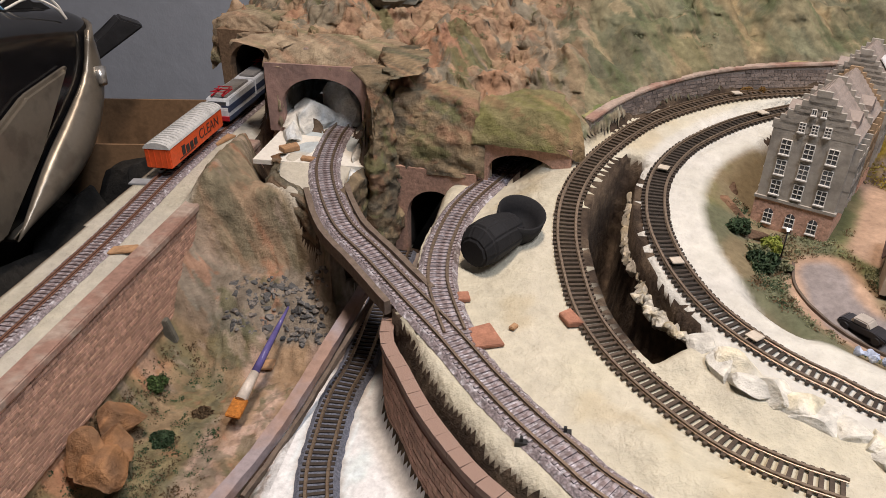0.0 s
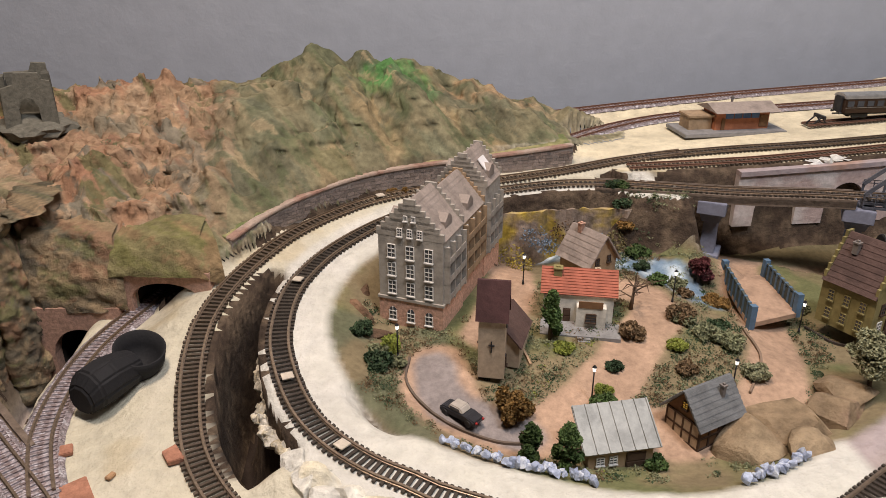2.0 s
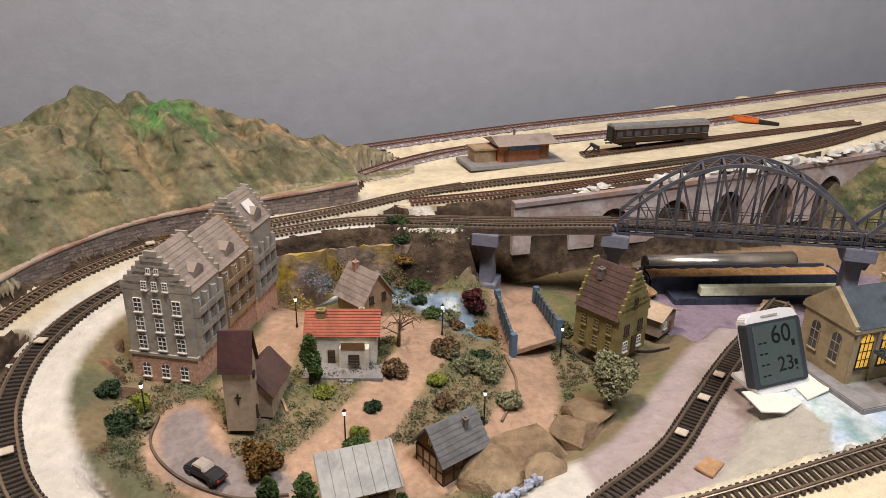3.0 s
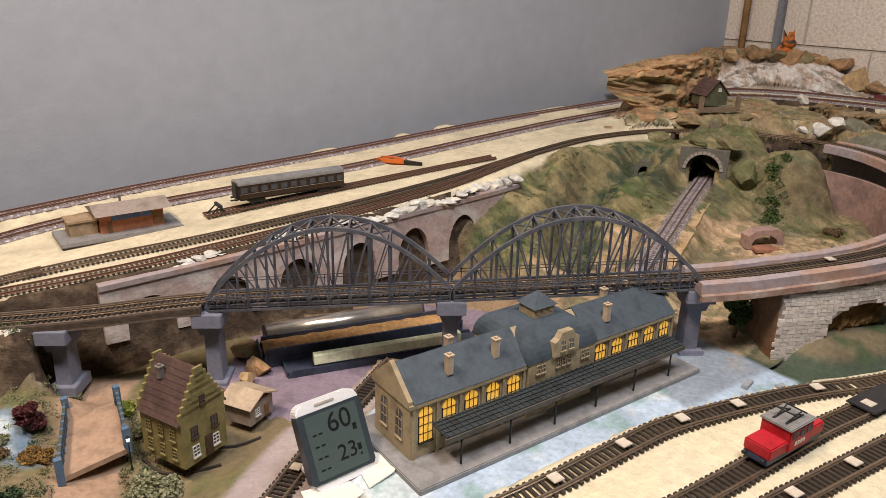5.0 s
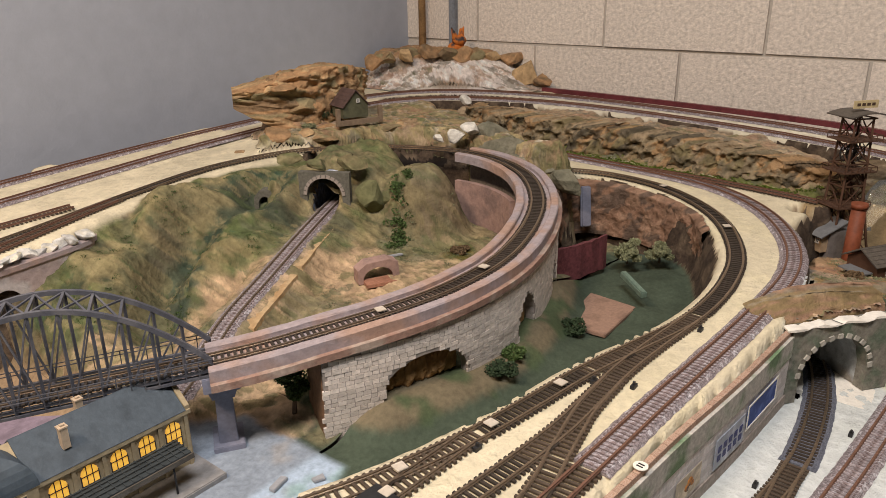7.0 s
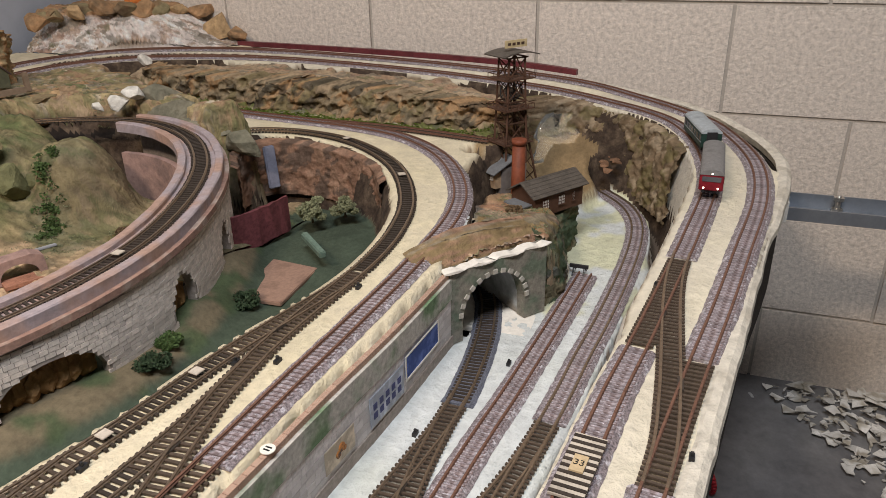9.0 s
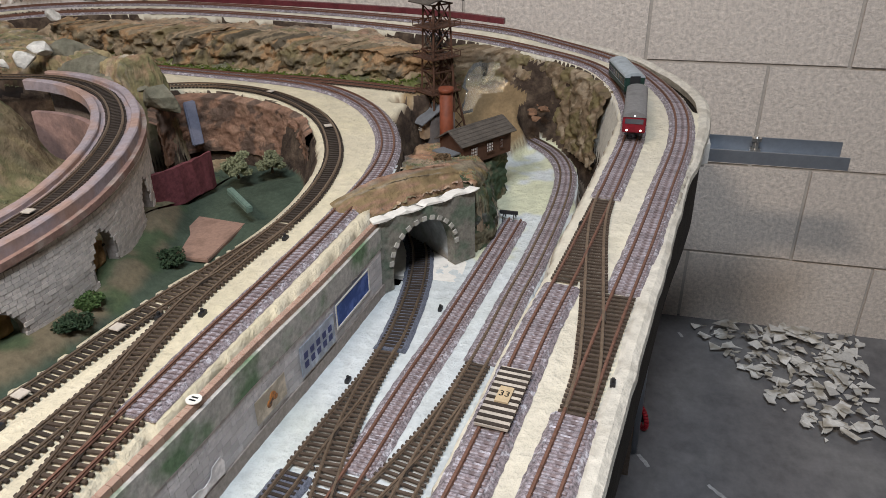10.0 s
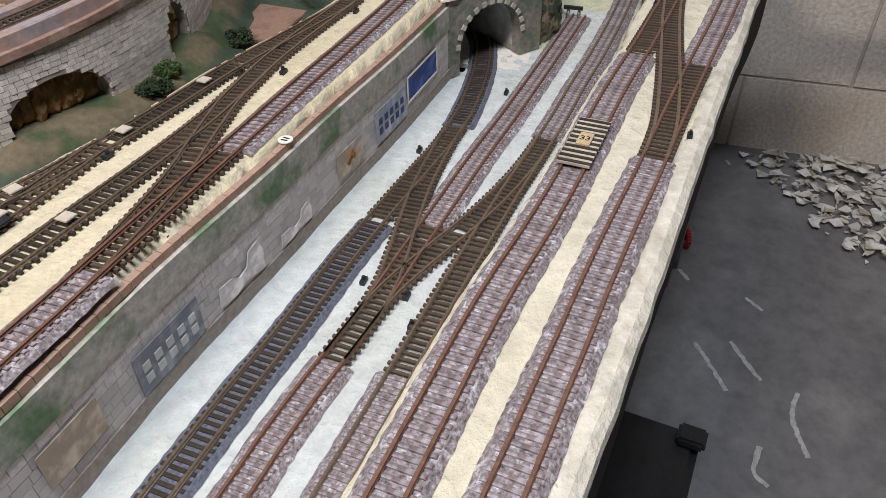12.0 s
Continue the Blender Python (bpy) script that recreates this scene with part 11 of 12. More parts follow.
part("ferrule", bm, colour_mat("white_ferrule", (0.68, 0.60, 0.52), rough=0.3), pb, "pale metal ferrule")
bm = bmesh.new()
beam(bm, p0 + (p1 - p0) * 0.85, p1, 0.015, 0.004)
part("bristles", bm, colour_mat("orange_bristle", (0.46, 0.17, 0.03), spread=0.4, scale=400, bump=0.6), pb, "orange-brown bristles", 0.0008)

colour_mat("cork_piece", (0.40, 0.24, 0.13), spread=0.3, bump=0.5)
colour_mat("brick_piece", (0.36, 0.17, 0.11), spread=0.3, bump=0.5)
colour_mat("grey_piece", (0.30, 0.31, 0.33))
for x, y, w, h, t, turn, mat, lb in ((-0.346, 0.599, 0.030, 0.016, 0.002, 20, "cork_piece", "thin cork sheet offcut on the plaster ledge"), (-0.368, 0.895, 0.034, 0.014, 0.003, 75, "cork_piece", "cork offcut lying beside the train"), (-0.249, 0.835, 0.022, 0.016, 0.006, 40, "cork_piece", "broken cork chunk on the white pad"),
                                     (-0.216, 0.808, 0.018, 0.010, 0.004, -10, "cork_piece", "small cork chunk by the branch"), (0.012, 0.554, 0.010, 0.012, 0.004, 15, "brick_piece", "small reddish cork cube"), (0.037, 0.499, 0.024, 0.030, 0.003, 25, "brick_piece", "piece of brick-patterned card on the plaster"), (-0.198, 0.575, 0.020, 0.016, 0.002, 10, "cork_piece", "dark cork square in the valley"),
                                     (0.107, 0.530, 0.012, 0.020, 0.005, 30, "brick_piece", "reddish card piece beside the sleepers"), (-0.407, 0.752, 0.036, 0.014, 0.002, 5, "grey_piece", "grey plastic plate hanging over the ledge"), (0.800, 0.440, 0.024, 0.018, 0.003, 30, "cork_piece", "tan card tile beside the return track"), (0.060, 0.515, 0.008, 0.006, 0.003, 60, "cork_piece", "cork crumb on the plaster"),
                                     (1.86, 0.655, 0.040, 0.006, 0.003, -25, "grey_piece", "grey stick lying in the hollow"), (1.40, 0.39, 0.022, 0.008, 0.004, 15, "grey_piece", "grey plastic offcut by the platform"), (1.43, 0.365, 0.012, 0.008, 0.003, -20, "grey_piece", "pale plastic offcut by the platform"), (1.95, 0.325, 0.016, 0.006, 0.001, 10, "case_white", "white paper slip in the pit"), (2.41, 0.72, 0.02, 0.01, 0.002, 0, "brick_piece", "brown card offcut on the bank")):
    bm = bmesh.new()
    z = max(ground(x, y), ground(x + w / 3, y), ground(x - w / 3, y), ground(x, y + h / 3))
    box(bm, -w / 2, w / 2, -h / 2, h / 2, 0, t)
    for v in bm.verts:
        v.co.x *= 1 + 0.12 * math.sin(900 * v.co.y + x * 99)
        v.co.y *= 1 + 0.15 * math.sin(700 * v.co.x + y * 77)
    solid("offcut", bm, M[mat], lb, "offcut", "offcuts left on the layout", bevel=0.0006).matrix_world = pose(x, y, z + 0.0004, 0, 0, turn)

# white chips between the rails, black turnout levers
for key, spots in (("village", ((0.203, 0.602), (0.253, 0.507), (0.208, 0.766), (0.33, 0.905), (1.570, 0.405), (1.72, 0.376))), ("return", ((0.80, 0.487), (0.86, 0.534), (0.905, 0.568))), ("middle", ((0.30, 0.945),)),
                   ("yard_outer", ((0.95, 0.335), (1.02, 0.327), (1.10, 0.325), (1.173, 0.32), (1.24, 0.305), (1.33, 0.28), (1.42, 0.248), (1.52, 0.224), (1.62, 0.208), (2.15, 0.222), (2.27, 0.37))), ("yard_middle", ((1.10, 0.211), (1.16, 0.207), (1.24, 0.202), (1.33, 0.188), (1.40, 0.167))), ("yard_loco", ((1.34, 0.20), (1.385, 0.19)))):
    for x, y in spots:
        m = on_line(key, s_near(key, x, y))
        bm = bmesh.new()
        box(bm, -0.0055, 0.0055, -0.0056, 0.0056, 0.0012, 0.0026)
        solid("track_chip", bm, colour_mat("chip_cream", (0.52, 0.46, 0.38)), "small white chip lying between the rails", "chip", "white chips in the tracks", bevel=0.0003).matrix_world = m
for x, y in ((1.728, 0.035), (1.511, 0.012), (1.503, -0.030), (1.472, -0.045), (1.886, -0.024), (1.652, -0.232), (1.933, -0.181), (1.651, 0.186), (1.827, 0.140), (1.414, 0.113), (1.486, 0.214), (1.666, 0.149), (0.075, 0.385), (0.105, 0.40)):
    bm = bmesh.new()
    z = ground(x, y)
    box(bm, x - 0.0045, x + 0.0045, y - 0.0022, y + 0.0022, z, z + 0.004)
    box(bm, x - 0.0012, x + 0.0012, y - 0.0012, y + 0.0012, z + 0.004, z + 0.0075)
    solid("turnout_lever", bm, M["iron_black"], "tiny black turnout lever beside the track", "lever", "turnout levers")
for x, y, key, L in ((1.36, 0.196, "yard_loco", 0.065), (1.205, 0.204, "yard_middle", 0.0)):
    if L:
        m = on_line(key, s_near(key, x, y))
        bm = bmesh.new()
        box(bm, -L / 2, L / 2, -0.0145, 0.0145, 0.0002, 0.0021)
        solid("track_plate", bm, M["iron_black"], "black plate under the yard turnout", "plate", bevel=0.0008).matrix_world = m
up = thing("uncoupler", "dark uncoupling track with a small yellow plate", "uncoupler")
up.matrix_world = on_line("back_inner", s_near("back_inner", 1.603, -0.149))
for i in range(10):
    bm = bmesh.new()
    box(bm, -0.0345 + i * 0.0075, -0.0315 + i * 0.0075, -0.0132, 0.0132, 0.0030, 0.0046)
    part("sleeper", bm, M["sleeper"], up)
bm = bmesh.new()
box(bm, -0.037, 0.037, -0.0130, 0.0130, 0.0016, 0.0036)
part("bed", bm, M["chip_cream"], up, "cream filler bed")
bm = bmesh.new()
box(bm, -0.009, 0.010, -0.0055, 0.0055, 0.0042, 0.0058)
part("plate", bm, colour_mat("tan_plate", (0.52, 0.40, 0.24)), up, "small tan plate")
text_part(up, "33", 0.009, M["lcd_ink"], Matrix.Translation((0.0005, 0, 0.0060)) @ Matrix.Rotation(math.pi / 2, 4, "Z"))
tag = thing("round_tag", "small round white tag on the yard wall coping", "tag", (1.556, 0.092, 0.5575), -6)
bm = bmesh.new()
tube(bm, (0, 0, 0), (0, 0, 0.0012), 0.0065, 0.0065, 20)
part("disc", bm, M["white_pl"], tag)
bm = bmesh.new()
for u in (-0.0018, 0.0016):
    box(bm, u - 0.0007, u + 0.0007, -0.003, 0.003, 0.0012, 0.0016)
part("marks", bm, M["lcd_ink"], tag, "unreadable dark marks")

# ---------------- back edge and corner ----------------
cl = thing("orange_pliers", "orange-handled pliers lying on the plateau", "pliers", (1.40, 1.145, 0.6045), -60)
for s in (-1, 1):
    bm = bmesh.new()
    ln = glide([(0.0, s * 0.002, 0.004), (-0.020, s * 0.009, 0.005), (-0.038, s * 0.012, 0.005), (-0.058, s * 0.008, 0.004)], 0.004)
    sweep(bm, ln, [(-0.0045, -0.004), (0.0045, -0.004), (0.0045, 0.004), (-0.0045, 0.004)])
    part("handle", bm, colour_mat("pliers_orange", (0.62, 0.15, 0.03), rough=0.35), cl, "", 0.0015)
bm = bmesh.new()
prism(bm, [(-0.004, -0.005), (0.008, -0.006), (0.036, -0.001), (0.036, 0.002), (0.008, 0.006), (-0.004, 0.005)], 0.001, 0.007)
for v in bm.verts:
    v.co = Vector((v.co.x, v.co.z, v.co.y))
part("jaw", bm, M["wheel_steel"], cl, "steel jaws")

bm = bmesh.new()
sweep(bm, glide([(2.830, 0.960, 0.664), (2.818, 0.80, 0.664), (2.805, 0.50, 0.660), (2.790, 0.22, 0.652), (2.770, 0.06, 0.642)], 0.03), [(-0.006, -0.01), (0.006, -0.01), (0.006, 0.002), (-0.006, 0.002)])
solid("edge_strip", bm, colour_mat("dark_red_strip", (0.15, 0.035, 0.04), rough=0.4), "dark red edging strip along the wall side", "strip", kind="structure")
bm = bmesh.new()
tube(bm, (2.842, 1.405, 0.66), (2.858, 1.415, 2.2), 0.011, 0.011, 12)
solid("wooden_pole", bm, colour_mat("bare_wood", (0.40, 0.25, 0.12), spread=0.25), "bare wooden pole leaning in the corner", "pole")
bm = bmesh.new()
box(bm, 2.852, 2.871, 1.288, 1.310, 0.60, 2.48)
solid("cable_duct", bm, colour_mat("grey_duct", (0.20, 0.215, 0.24)), "grey cable duct running up the block wall", "cable duct", kind="structure", bevel=0.002)
fx = thing("orange_figure", "orange and black animal-shaped ornament on the knoll", "figurine", (2.752, 1.205, 0.752))
fx.scale = (1.4, 1.4, 1.3)
bm = bmesh.new()
for p, r in (((0, 0, 0.012), (0.020, 0.016, 0.014)), ((0, -0.008, 0.028), (0.016, 0.014, 0.012))):
    vs = [bm.verts.new(Vector(v) * 1.0) for v in (BALL_V * r + p)]
    for f in BALL_F:
        bm.faces.new([vs[i] for i in f]).smooth = True
for s in (-1, 1):
    tube(bm, (s * 0.010, -0.006, 0.034), (s * 0.020, -0.004, 0.056), 0.007, 0.001, 6)
tube(bm, (0.018, 0.008, 0.014), (0.032, 0.010, 0.050), 0.006, 0.004, 8)
o = part("figure", bm, colour_mat("fox_orange", (0.55, 0.16, 0.03), second=(0.05, 0.04, 0.04), patch=60), fx)

# ---------------- pit and ravine ----------------
colour_mat("oxblood_wall", (0.15, 0.045, 0.05), spread=0.35, bump=0.6)
colour_mat("slab_brown", (0.30, 0.19, 0.14))
bm = bmesh.new()
sweep(bm, glide([(1.970, 0.415, 0.505), (2.02, 0.395, 0.505), (2.080, 0.385, 0.505)], 0.01), [(-0.004, 0), (0.004, 0), (0.003, 0.056), (-0.003, 0.056)], jitter=0.002)
solid("red_wall", bm, M["oxblood_wall"], "dark red broken wall in the pit", "wall")
bm = bmesh.new()
box(bm, -0.010, 0.010, -0.004, 0.004, 0.0, 0.075)
o = solid("plaster_pillar", bm, M["pier"], "pale blue-grey waterfall strip in the pit", "pillar", bevel=0.002)
o.matrix_world = pose(2.205, 0.487, 0.520, -8, 0, -35)
bm = bmesh.new()
prism(bm, [(1.876, 0.348), (1.878, 0.282), (1.987, 0.286), (1.995, 0.365)], 0.506, 0.512)
for v in bm.verts:
    v.co = Vector((v.co.x, v.co.z, v.co.y - 0.508 + max(ground(1.93, 0.32), ground(1.98, 0.35), ground(1.89, 0.29))))
solid("brown_slab", bm, M["slab_brown"], "flat brown card slab on the green pit floor", "slab", bevel=0.001)
bm = bmesh.new()
beam(bm, (1.985, 0.275, 0.516), (2.03, 0.33, 0.522), 0.010, 0.010)
solid("green_strip", bm, colour_mat("dull_green", (0.13, 0.19, 0.15)), "dull green strip along the slab", "strip", bevel=0.0015)
# small arch in the hollow
ar = thing("small_arch", "little broken brick arch standing in the hollow", "arch", (1.79, 0.625, ground(1.79, 0.625) - 0.001), -28)
bm = bmesh.new()
n = 12
pts = [(-0.032, 0)] + [(-0.032, 0.022), (-0.018, 0.032), (0.018, 0.034), (0.032, 0.028), (0.034, 0)] + [(0.024, 0)] + [(0.024 * math.cos(math.pi * i / n), 0.006 + 0.018 * math.sin(math.pi * i / n)) for i in range(n + 1)] + [(-0.024, 0)]
prism(bm, pts, -0.012, 0.012)
part("vault", bm, M["pink"], ar)
bm = bmesh.new()
box(bm, -0.024, 0.024, -0.030, -0.004, 0.0, 0.005)
part("sill", bm, M["brick_piece"], ar, "reddish brick sill")
ar = thing("hill_arch", "small stone arch half sunk in the green slope", "arch", (1.812, 0.905, ground(1.800, 0.902) - 0.004), -58)
bm = bmesh.new()
prism(bm, [(-0.020, 0), (-0.020, 0.024), (-0.010, 0.036), (0.010, 0.036), (0.020, 0.024), (0.020, 0), (0.012, 0)] + [(0.012 * math.cos(math.pi * i / n), 0.012 + 0.014 * math.sin(math.pi * i / n)) for i in range(n + 1)] + [(-0.012, 0)], -0.008, 0.02)
part("vault", bm, M["stone_dark"], ar)
# near-black panel closes the arch, standing in for the shade inside
bm = bmesh.new()
box(bm, -0.013, 0.013, 0.016, 0.019, 0, 0.028)
part("back", bm, M["dark"], ar, "near-black panel painted as the recess shade")
# clear film over the ravine bank
film_mat = bpy.data.materials.new("clear_plastic_film")
film_mat.use_nodes = True
pb_ = film_mat.node_tree.nodes["Principled BSDF"]
pb_.inputs["Base Color"].default_value = (0.9, 0.88, 0.82, 1)
pb_.inputs["Roughness"].default_value = 0.08
pb_.inputs["Transmission Weight"].default_value = 0.92
pb_.inputs["IOR"].default_value = 1.35
bm = bmesh.new()
rows = []
for i in range(26):
    f = i / 25
    x, y = 2.47 + 0.12 * f + 0.02 * math.sin(3 * f), 0.09 - 0.20 * f
    rows.append([bm.verts.new((x + 0.055 * (1 - j / 7), y - 0.012 * (1 - j / 7) + 0.012 * rng.normal() * 0.4, 0.600 - 0.078 * j / 7 + 0.005 * rng.normal())) for j in range(8)])
for r0, r1 in zip(rows[:-1], rows[1:]):
    for j in range(7):
        bm.faces.new((r0[j], r1[j], r1[j + 1], r0[j + 1])).smooth = True
film_ = solid("plastic_film", bm, film_mat, "crumpled clear plastic film over the ravine bank", "plastic film")
md = film_.modifiers.new("thick", "SOLIDIFY")
md.thickness = 0.0006
film_.visible_shadow = False
# ---------------- bracket, floor litter, left-hand clutter ----------------
M["zinc"] = material("zinc_plated_steel", (0.34, 0.37, 0.41), 0.08, 0.35, 0.8, scale=80, bump=0.05)
bk2 = thing("steel_channel", "zinc-plated steel channel sticking out below the layout edge", "bracket")
bm = bmesh.new()
prism(bm, [(2.418, 0.478), (2.483, 0.478), (2.483, 0.506), (2.480, 0.506), (2.480, 0.481), (2.421, 0.481), (2.421, 0.500), (2.418, 0.500)], -0.582, -0.23)
part("channel", bm, M["zinc"], bk2)
bm = bmesh.new()
tube(bm, (2.468, -0.442, 0.468), (2.468, -0.442, 0.512), 0.0045, 0.0045, 10)
tube(bm, (2.468, -0.442, 0.481), (2.468, -0.442, 0.489), 0.010, 0.010, 6)
tube(bm, (2.468, -0.442, 0.503), (2.468, -0.442, 0.509), 0.009, 0.009, 6)
part("bolt", bm, M["silver"], bk2, "hexagon bolt with nut")
bm = bmesh.new()
box(bm, 2.410, 2.495, -0.362, -0.312, 0.468, 0.515)
solid("foam_end", bm, M["white_pl"], "white foam block over the channel", "foam block", bevel=0.006)
bm = bmesh.new()
tube(bm, (2.331, -0.295, FLOOR), (2.331, -0.295, 0.31), 0.011, 0.011, 14)
solid("steel_post", bm, M["zinc"], "thin steel post under the layout edge", "post")
rc = thing("red_ring", "red rubber ring leaning under the layout edge", "ring", (2.411, -0.312, FLOOR + 0.022), 25)
bm = bmesh.new()
for k in range(24):
    a0, a1 = 2 * math.pi * k / 24, 2 * math.pi * (k + 1) / 24
    tube(bm, (0.022 * math.cos(a0), -0.0, 0.022 * math.sin(a0)), (0.022 * math.cos(a1), 0.0, 0.022 * math.sin(a1)), 0.0055, 0.0055, 8)
part("tyre", bm, colour_mat("caster_red", (0.45, 0.03, 0.04), rough=0.35), rc)
bm = bmesh.new()
tube(bm, (0, -0.008, 0), (0, 0.008, 0), 0.009, 0.009, 12)
part("hub", bm, M["iron_black"], rc)

vs, fs, cs = [], [], []
RUB = [(2.831, -0.437), (2.852, -0.827), (2.477, -0.785), (2.433, -0.682), (2.548, -0.585), (2.688, -0.498)]
count = 0
while count < 290:
    x, y = rng.uniform(2.42, 2.855), rng.uniform(-0.84, -0.42)
    if not inside(np.array([x]), np.array([y]), RUB)[0]:
        continue
    count += 1
    k = len(vs)
    r, n = rng.uniform(0.006, 0.030), rng.integers(4, 7)
    tx, ty, zz = rng.normal(0, 0.12), rng.normal(0, 0.12), FLOOR + rng.uniform(0.002, 0.02) * (1 + r * 20)
    ang = np.sort(rng.uniform(0, 6.28, n))
    rr = r * rng.uniform(0.5, 1.0, n)
    for top in (0.0016, 0.0):
        for a, q in zip(ang, rr):
            px, py = q * math.cos(a), q * math.sin(a)
            vs.append((x + px, y + py, max(FLOOR + top + 0.0005, zz + tx * px + ty * py + top)))
    fs.append([k + i for i in range(n)])
    fs.append([k + n + i for i in range(n)][::-1])
    for i in range(n):
        fs.append([k + i, k + n + i, k + n + (i + 1) % n, k + (i + 1) % n])
me = bpy.data.meshes.new("plaster_rubble")
me.from_pydata(vs, [], fs)
me.materials.append(material("plaster_chip", (0.66, 0.65, 0.61), 0.15, 0.85, scale=120, bump=0.3, island=0.45, second=(0.36, 0.33, 0.27), patch=30))
tagged(new("plaster_rubble", me), "heap of broken plaster and paper scraps on the floor", "rubble", kind="stuff")
rocks("brown_fabric", "crumpled brown cloth lying on the floor", [(2.58, -0.91, FLOOR + 0.02, 0.09, 0.07, 0.035), (2.47, -0.88, FLOOR + 0.02, 0.06, 0.07, 0.03)], [(0.10, 0.06, 0.045), (0.07, 0.045, 0.04)], 0.5, kind="")
M["scuff"] = material("chalky_scuff", (0.40, 0.40, 0.40), 0.3, 0.9, scale=90, bump=0.1)
for pts in ([(2.117, -0.348), (2.045, -0.389), (2.013, -0.404)], [(2.138, -0.411), (2.085, -0.442), (2.054, -0.462)], [(2.043, -0.52), (1.981, -0.509), (1.908, -0.529)], [(2.324, -0.31), (2.293, -0.33)], [(2.79, -0.40), (2.77, -0.407)], [(1.909, -0.456), (1.858, -0.446), (1.837, -0.467)], [(2.271, -0.439), (2.24, -0.47)]):
    bm = bmesh.new()
    ln = glide([(x, y, FLOOR) for x, y in pts], 0.006)
    sweep(bm, ln, [(-0.004, 0.0004), (0.004, 0.0004), (0.002, 0.0012), (-0.002, 0.0012)], jitter=0.0015)
    solid("floor_scuff", bm, M["scuff"], "pale chalky scuff mark on the concrete floor", "scuff", "scuff marks on the floor")
bt = thing("black_case", "black plastic case standing under the layout edge", "case", (1.560, -0.245, 0.0), -8)
bm = bmesh.new()
box(bm, -0.075, 0.075, -0.055, 0.045, FLOOR, 0.225)
part("body", bm, colour_mat("black_plastic", (0.012, 0.012, 0.013), rough=0.3), bt, "", 0.008)
bm = bmesh.new()
box(bm, -0.070, -0.030, -0.060, -0.020, 0.225, 0.240)
part("latch", bm, M["black_plastic"], bt, "", 0.003)
bm = bmesh.new()
box(bm, 0.045, 0.070, -0.060, -0.030, 0.225, 0.238)
part("latch", bm, M["black_plastic"], bt, "", 0.003)

# glossy scooter shell, face mask, carton and dark bags beyond the ledge
sc = thing("scooter", "glossy black scooter fairing with a bronze side panel", "scooter")
colour_mat("gloss_black", (0.008, 0.008, 0.009), rough=0.12, spread=0.05, bump=0.0, spec=0.6)
colour_mat("bronze_grey", (0.20, 0.175, 0.14), rough=0.32, metal=0.5, spread=0.06, bump=0.0)
colour_mat("matt_black", (0.014, 0.014, 0.015), rough=0.6)
OUT = [(0.615, 0.425), (0.70, 0.415), (0.77, 0.432), (0.83, 0.465), (0.872, 0.510), (0.893, 0.560), (0.897, 0.600), (0.880, 0.628), (0.83, 0.640), (0.72, 0.662), (0.58, 0.680), (0.40, 0.68), (0.36, 0.50), (0.50, 0.43)]
cy, cz_ = 0.68, 0.55
bm = bmesh.new()
loops = []
for x, k in ((-0.500, 0.60), (-0.503, 0.82), (-0.512, 0.93), (-0.535, 1.0), (-0.60, 1.03), (-0.80, 1.0), (-0.92, 0.85)):
    loops.append([bm.verts.new((x, cy + (y - cy) * k, cz_ + (z - cz_) * k)) for y, z in OUT])
for r0, r1 in zip(loops[:-1], loops[1:]):
    for i in range(len(OUT)):
        bm.faces.new((r0[i], r0[(i + 1) % len(OUT)], r1[(i + 1) % len(OUT)], r1[i])).smooth = True
bm.faces.new(loops[0][::-1])
bm.faces.new(loops[-1])
o = part("fairing", bm, M["gloss_black"], sc)
o.modifiers.new("round", "SUBSURF").render_levels = 2
inner = glide([(0.628, 0.432, 0), (0.700, 0.492, 0), (0.765, 0.533, 0), (0.815, 0.568, 0), (0.840, 0.612, 0)], 0.02)
outer = glide([(0.632, 0.428, 0), (0.76, 0.438, 0), (0.835, 0.480, 0), (0.878, 0.545, 0), (0.878, 0.618, 0)], 0.02)
bm = bmesh.new()
rows = []
for f in np.linspace(0, 1, 18):
    pi = [np.interp(f, np.linspace(0, 1, len(inner)), inner[:, k]) for k in (0, 1)]
    po = [np.interp(f, np.linspace(0, 1, len(outer)), outer[:, k]) for k in (0, 1)]
    rows.append([bm.verts.new((-0.494 + 0.022 * math.sin(math.pi * g) * math.sin(math.pi * min(1, f + 0.05)) - 0.03 * g * g, pi[0] + (po[0] - pi[0]) * g, pi[1] + (po[1] - pi[1]) * g)) for g in np.linspace(0, 1, 9)])
for r0, r1 in zip(rows[:-1], rows[1:]):
    for j in range(8):
        bm.faces.new((r0[j], r1[j], r1[j + 1], r0[j + 1])).smooth = True
o = part("side_panel", bm, M["bronze_grey"], sc, "bronze-grey glossy side panel")
md = o.modifiers.new("thick", "SOLIDIFY")
md.thickness = 0.006
bm = bmesh.new()
rows = []
tri_a, tri_b, tri_c = Vector((-0.4965, 0.60, 0.435)), Vector((-0.4965, 0.795, 0.590)), Vector((-0.4965, 0.50, 0.56))
prism(bm, [(0.55, 0.44), (0.615, 0.445), (0.70, 0.51), (0.785, 0.585), (0.70, 0.575), (0.56, 0.52)], -0.502, -0.490)
for v in bm.verts:
    v.co = Vector((v.co.y, v.co.x, v.co.z))
part("front_panel", bm, M["bronze_grey"], sc, "bronze-grey front panel", 0.004)
bm = bmesh.new()
tube(bm, (-0.492, 0.836, 0.566), (-0.484, 0.828, 0.548), 0.010, 0.006, 12)
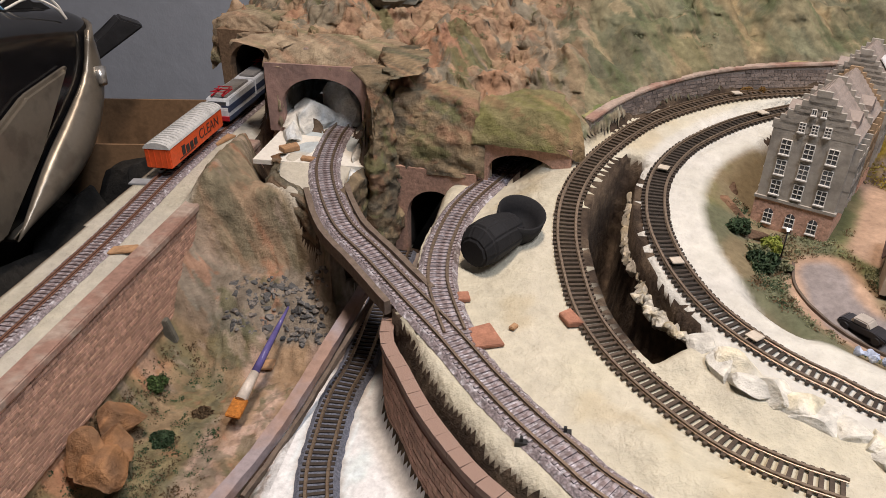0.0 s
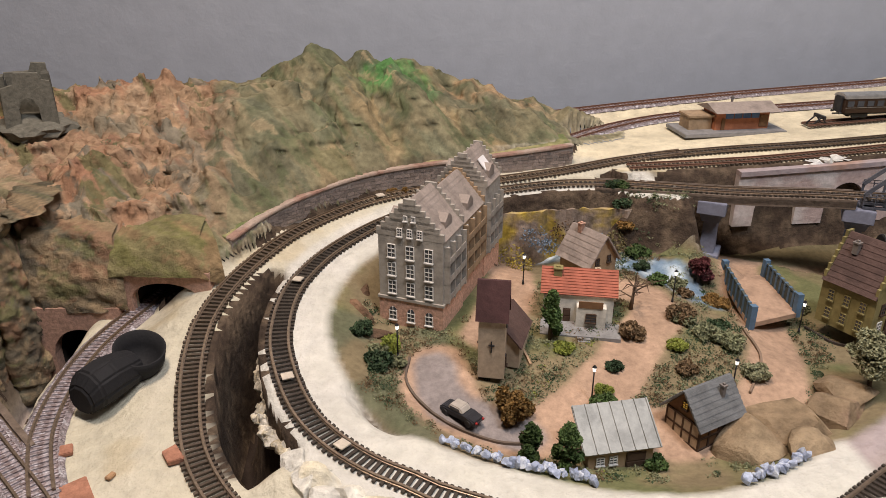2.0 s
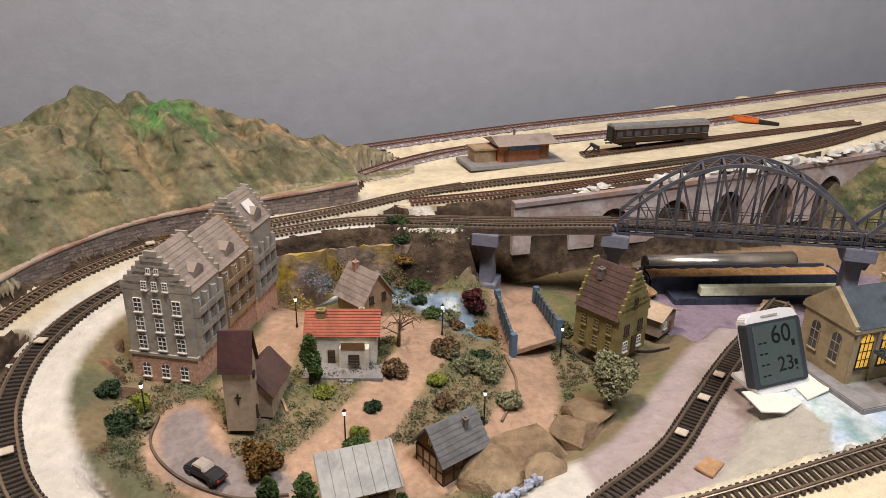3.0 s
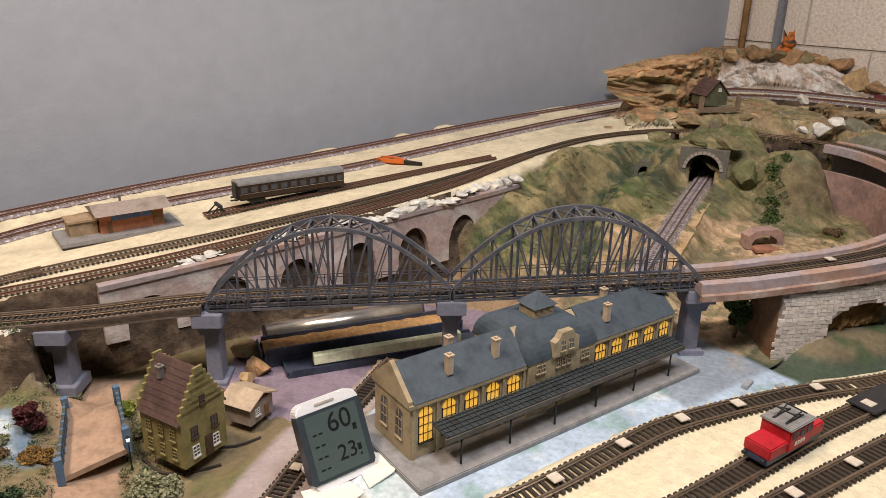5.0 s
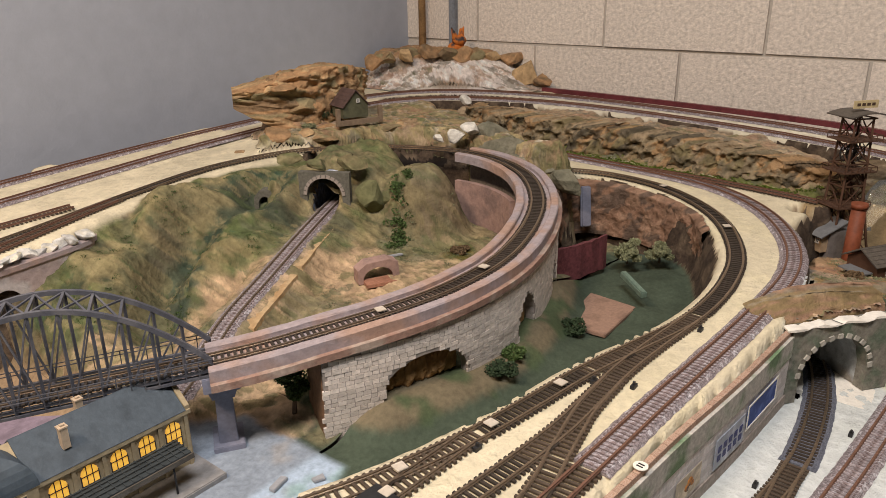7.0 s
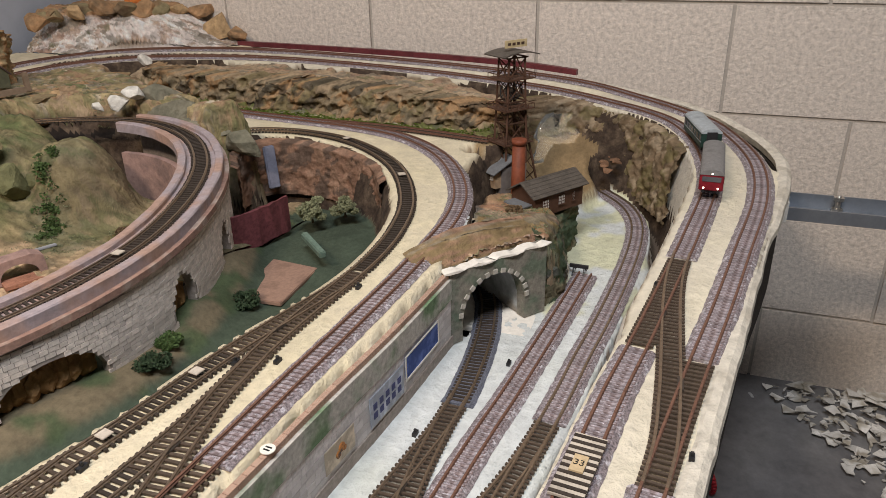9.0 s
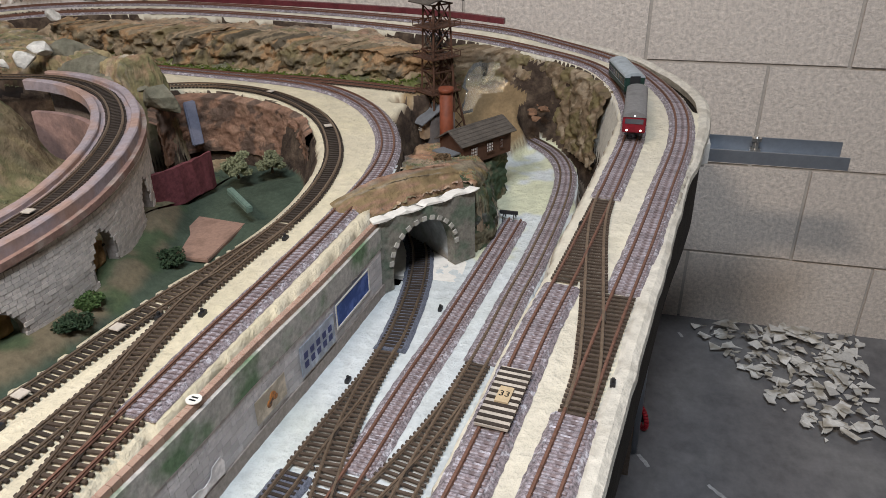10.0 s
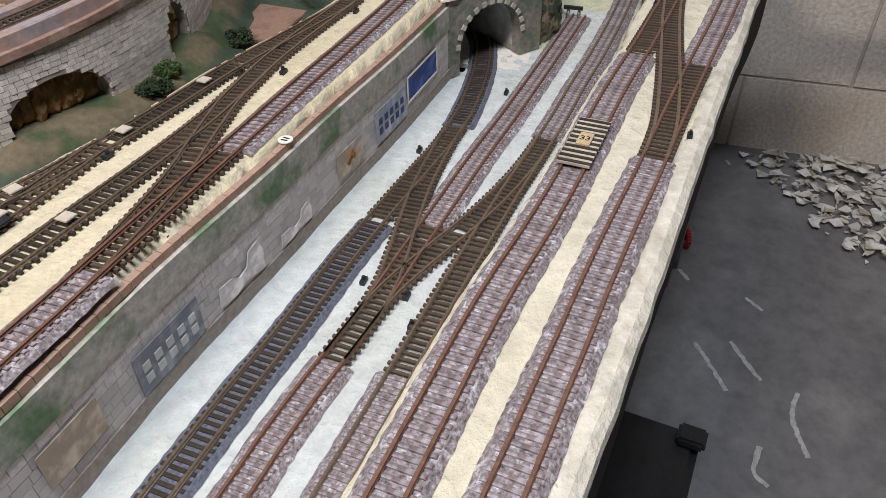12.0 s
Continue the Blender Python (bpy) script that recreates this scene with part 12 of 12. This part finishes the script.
part("indicator", bm, M["chrome"], sc, "small chrome indicator lamp")
bm = bmesh.new()
box(bm, -0.80, -0.56, 0.55, 0.80, FLOOR, 0.46)
part("lower_body", bm, M["matt_black"], sc, "", 0.02)
bm = bmesh.new()
prism(bm, [(0.40, 0.64), (0.86, 0.625), (0.82, 0.652), (0.60, 0.695), (0.42, 0.695)], -0.86, -0.53)
for v in bm.verts:
    v.co = Vector((v.co.y, v.co.x, v.co.z))
part("seat", bm, M["matt_black"], sc, "matt black seat cover", 0.012)
mk = thing("face_mask", "pale blue pleated face mask lying on the scooter seat", "face mask")
bm = bmesh.new()
rows = []
for i in range(13):
    u = i / 12
    rows.append([bm.verts.new((-0.535 - 0.085 * v_, 0.675 + 0.088 * u - 0.01 * v_, 0.6915 - 0.045 * u * u + 0.006 * math.sin(math.pi * u) + 0.0016 * math.sin(9 * math.pi * v_))) for v_ in np.linspace(0, 1, 13)])
for r0, r1 in zip(rows[:-1], rows[1:]):
    for j in range(12):
        bm.faces.new((r0[j], r1[j], r1[j + 1], r0[j + 1])).smooth = True
o = part("sheet", bm, colour_mat("mask_blue", (0.22, 0.45, 0.68), second=(0.55, 0.66, 0.74), patch=30, rough=0.8), mk)
md = o.modifiers.new("thick", "SOLIDIFY")
md.thickness = 0.0016
for q in (0.0, 0.012):
    bm = bmesh.new()
    ln = glide([(-0.536 - q, 0.760, 0.652 + q * 0.2), (-0.520, 0.785, 0.660 + q), (-0.508, 0.808, 0.645 + q * 0.5), (-0.505, 0.818, 0.630)], 0.006)
    for p, r in zip(ln[:-1], ln[1:]):
        tube(bm, p, r, 0.0014, 0.0014, 6)
    part("strap", bm, M["white_pl"], mk, "white ear strap")
ct = thing("cardboard_box", "open brown cardboard box behind the ledge", "box", (-0.56, 1.00, FLOOR), 8)
for x0, x1, y0, y1 in ((-0.10, 0.10, -0.10, -0.096), (-0.10, 0.10, 0.096, 0.10), (-0.10, -0.096, -0.096, 0.096), (0.096, 0.10, -0.096, 0.096)):
    bm = bmesh.new()
    box(bm, x0, x1, y0, y1, 0, 0.55)
    part("side", bm, colour_mat("cardboard", (0.25, 0.15, 0.08)), ct)
bm = bmesh.new()
box(bm, -0.096, 0.096, -0.096, 0.096, 0.0, 0.30)
part("contents", bm, M["matt_black"], ct)
rocks("black_bag", "crumpled black plastic bags beside the scooter", [(-0.53, 0.76, 0.36, 0.07, 0.09, 0.05), (-0.50, 0.86, 0.37, 0.05, 0.05, 0.06), (-0.60, 0.85, 0.20, 0.12, 0.14, 0.2), (-0.50, 0.60, 0.34, 0.06, 0.12, 0.05), (-0.52, 0.62, 0.10, 0.06, 0.12, 0.2)], [(0.012, 0.012, 0.012), (0.03, 0.028, 0.025)], 0.5)
bm = bmesh.new()
prism(bm, [(-0.09, 0.0), (0.09, 0.0), (0.07, 0.03), (0.02, 0.02), (0.0, 0.04), (-0.05, 0.035)], -0.02, 0.02)
solid("grey_clamp", bm, M["iron_black"], "dark clamp behind the scooter", "clamp", bevel=0.003).matrix_world = pose(-0.62, 1.02, 0.52, 0, -30, 40)

# plaster floors inside the tunnel mouths
for x0, x1, y0, y1, z in ((-0.285, -0.140, 0.80, 1.06, 0.4738), (-0.43, -0.342, 1.055, 1.24, 0.4535), (1.955, 2.10, -0.03, 0.10, 0.4560)):
    bm = bmesh.new()
    box(bm, x0, x1, y0, y1, z - 0.006, z)
    solid("tunnel_floor", bm, M["white_pl"], "white plaster floor inside a tunnel mouth", "floor", kind="structure")
bm = bmesh.new()
prism(bm, [(-0.012, 0.802), (0.098, 0.782), (0.17, 0.95), (0.06, 1.0)], 0.4585, 0.4635)
for v in bm.verts:
    v.co = Vector((v.co.x, v.co.z, v.co.y))
solid("tunnel_floor", bm, M["white_pl"], "white plaster floor inside a tunnel mouth", "floor", kind="structure")
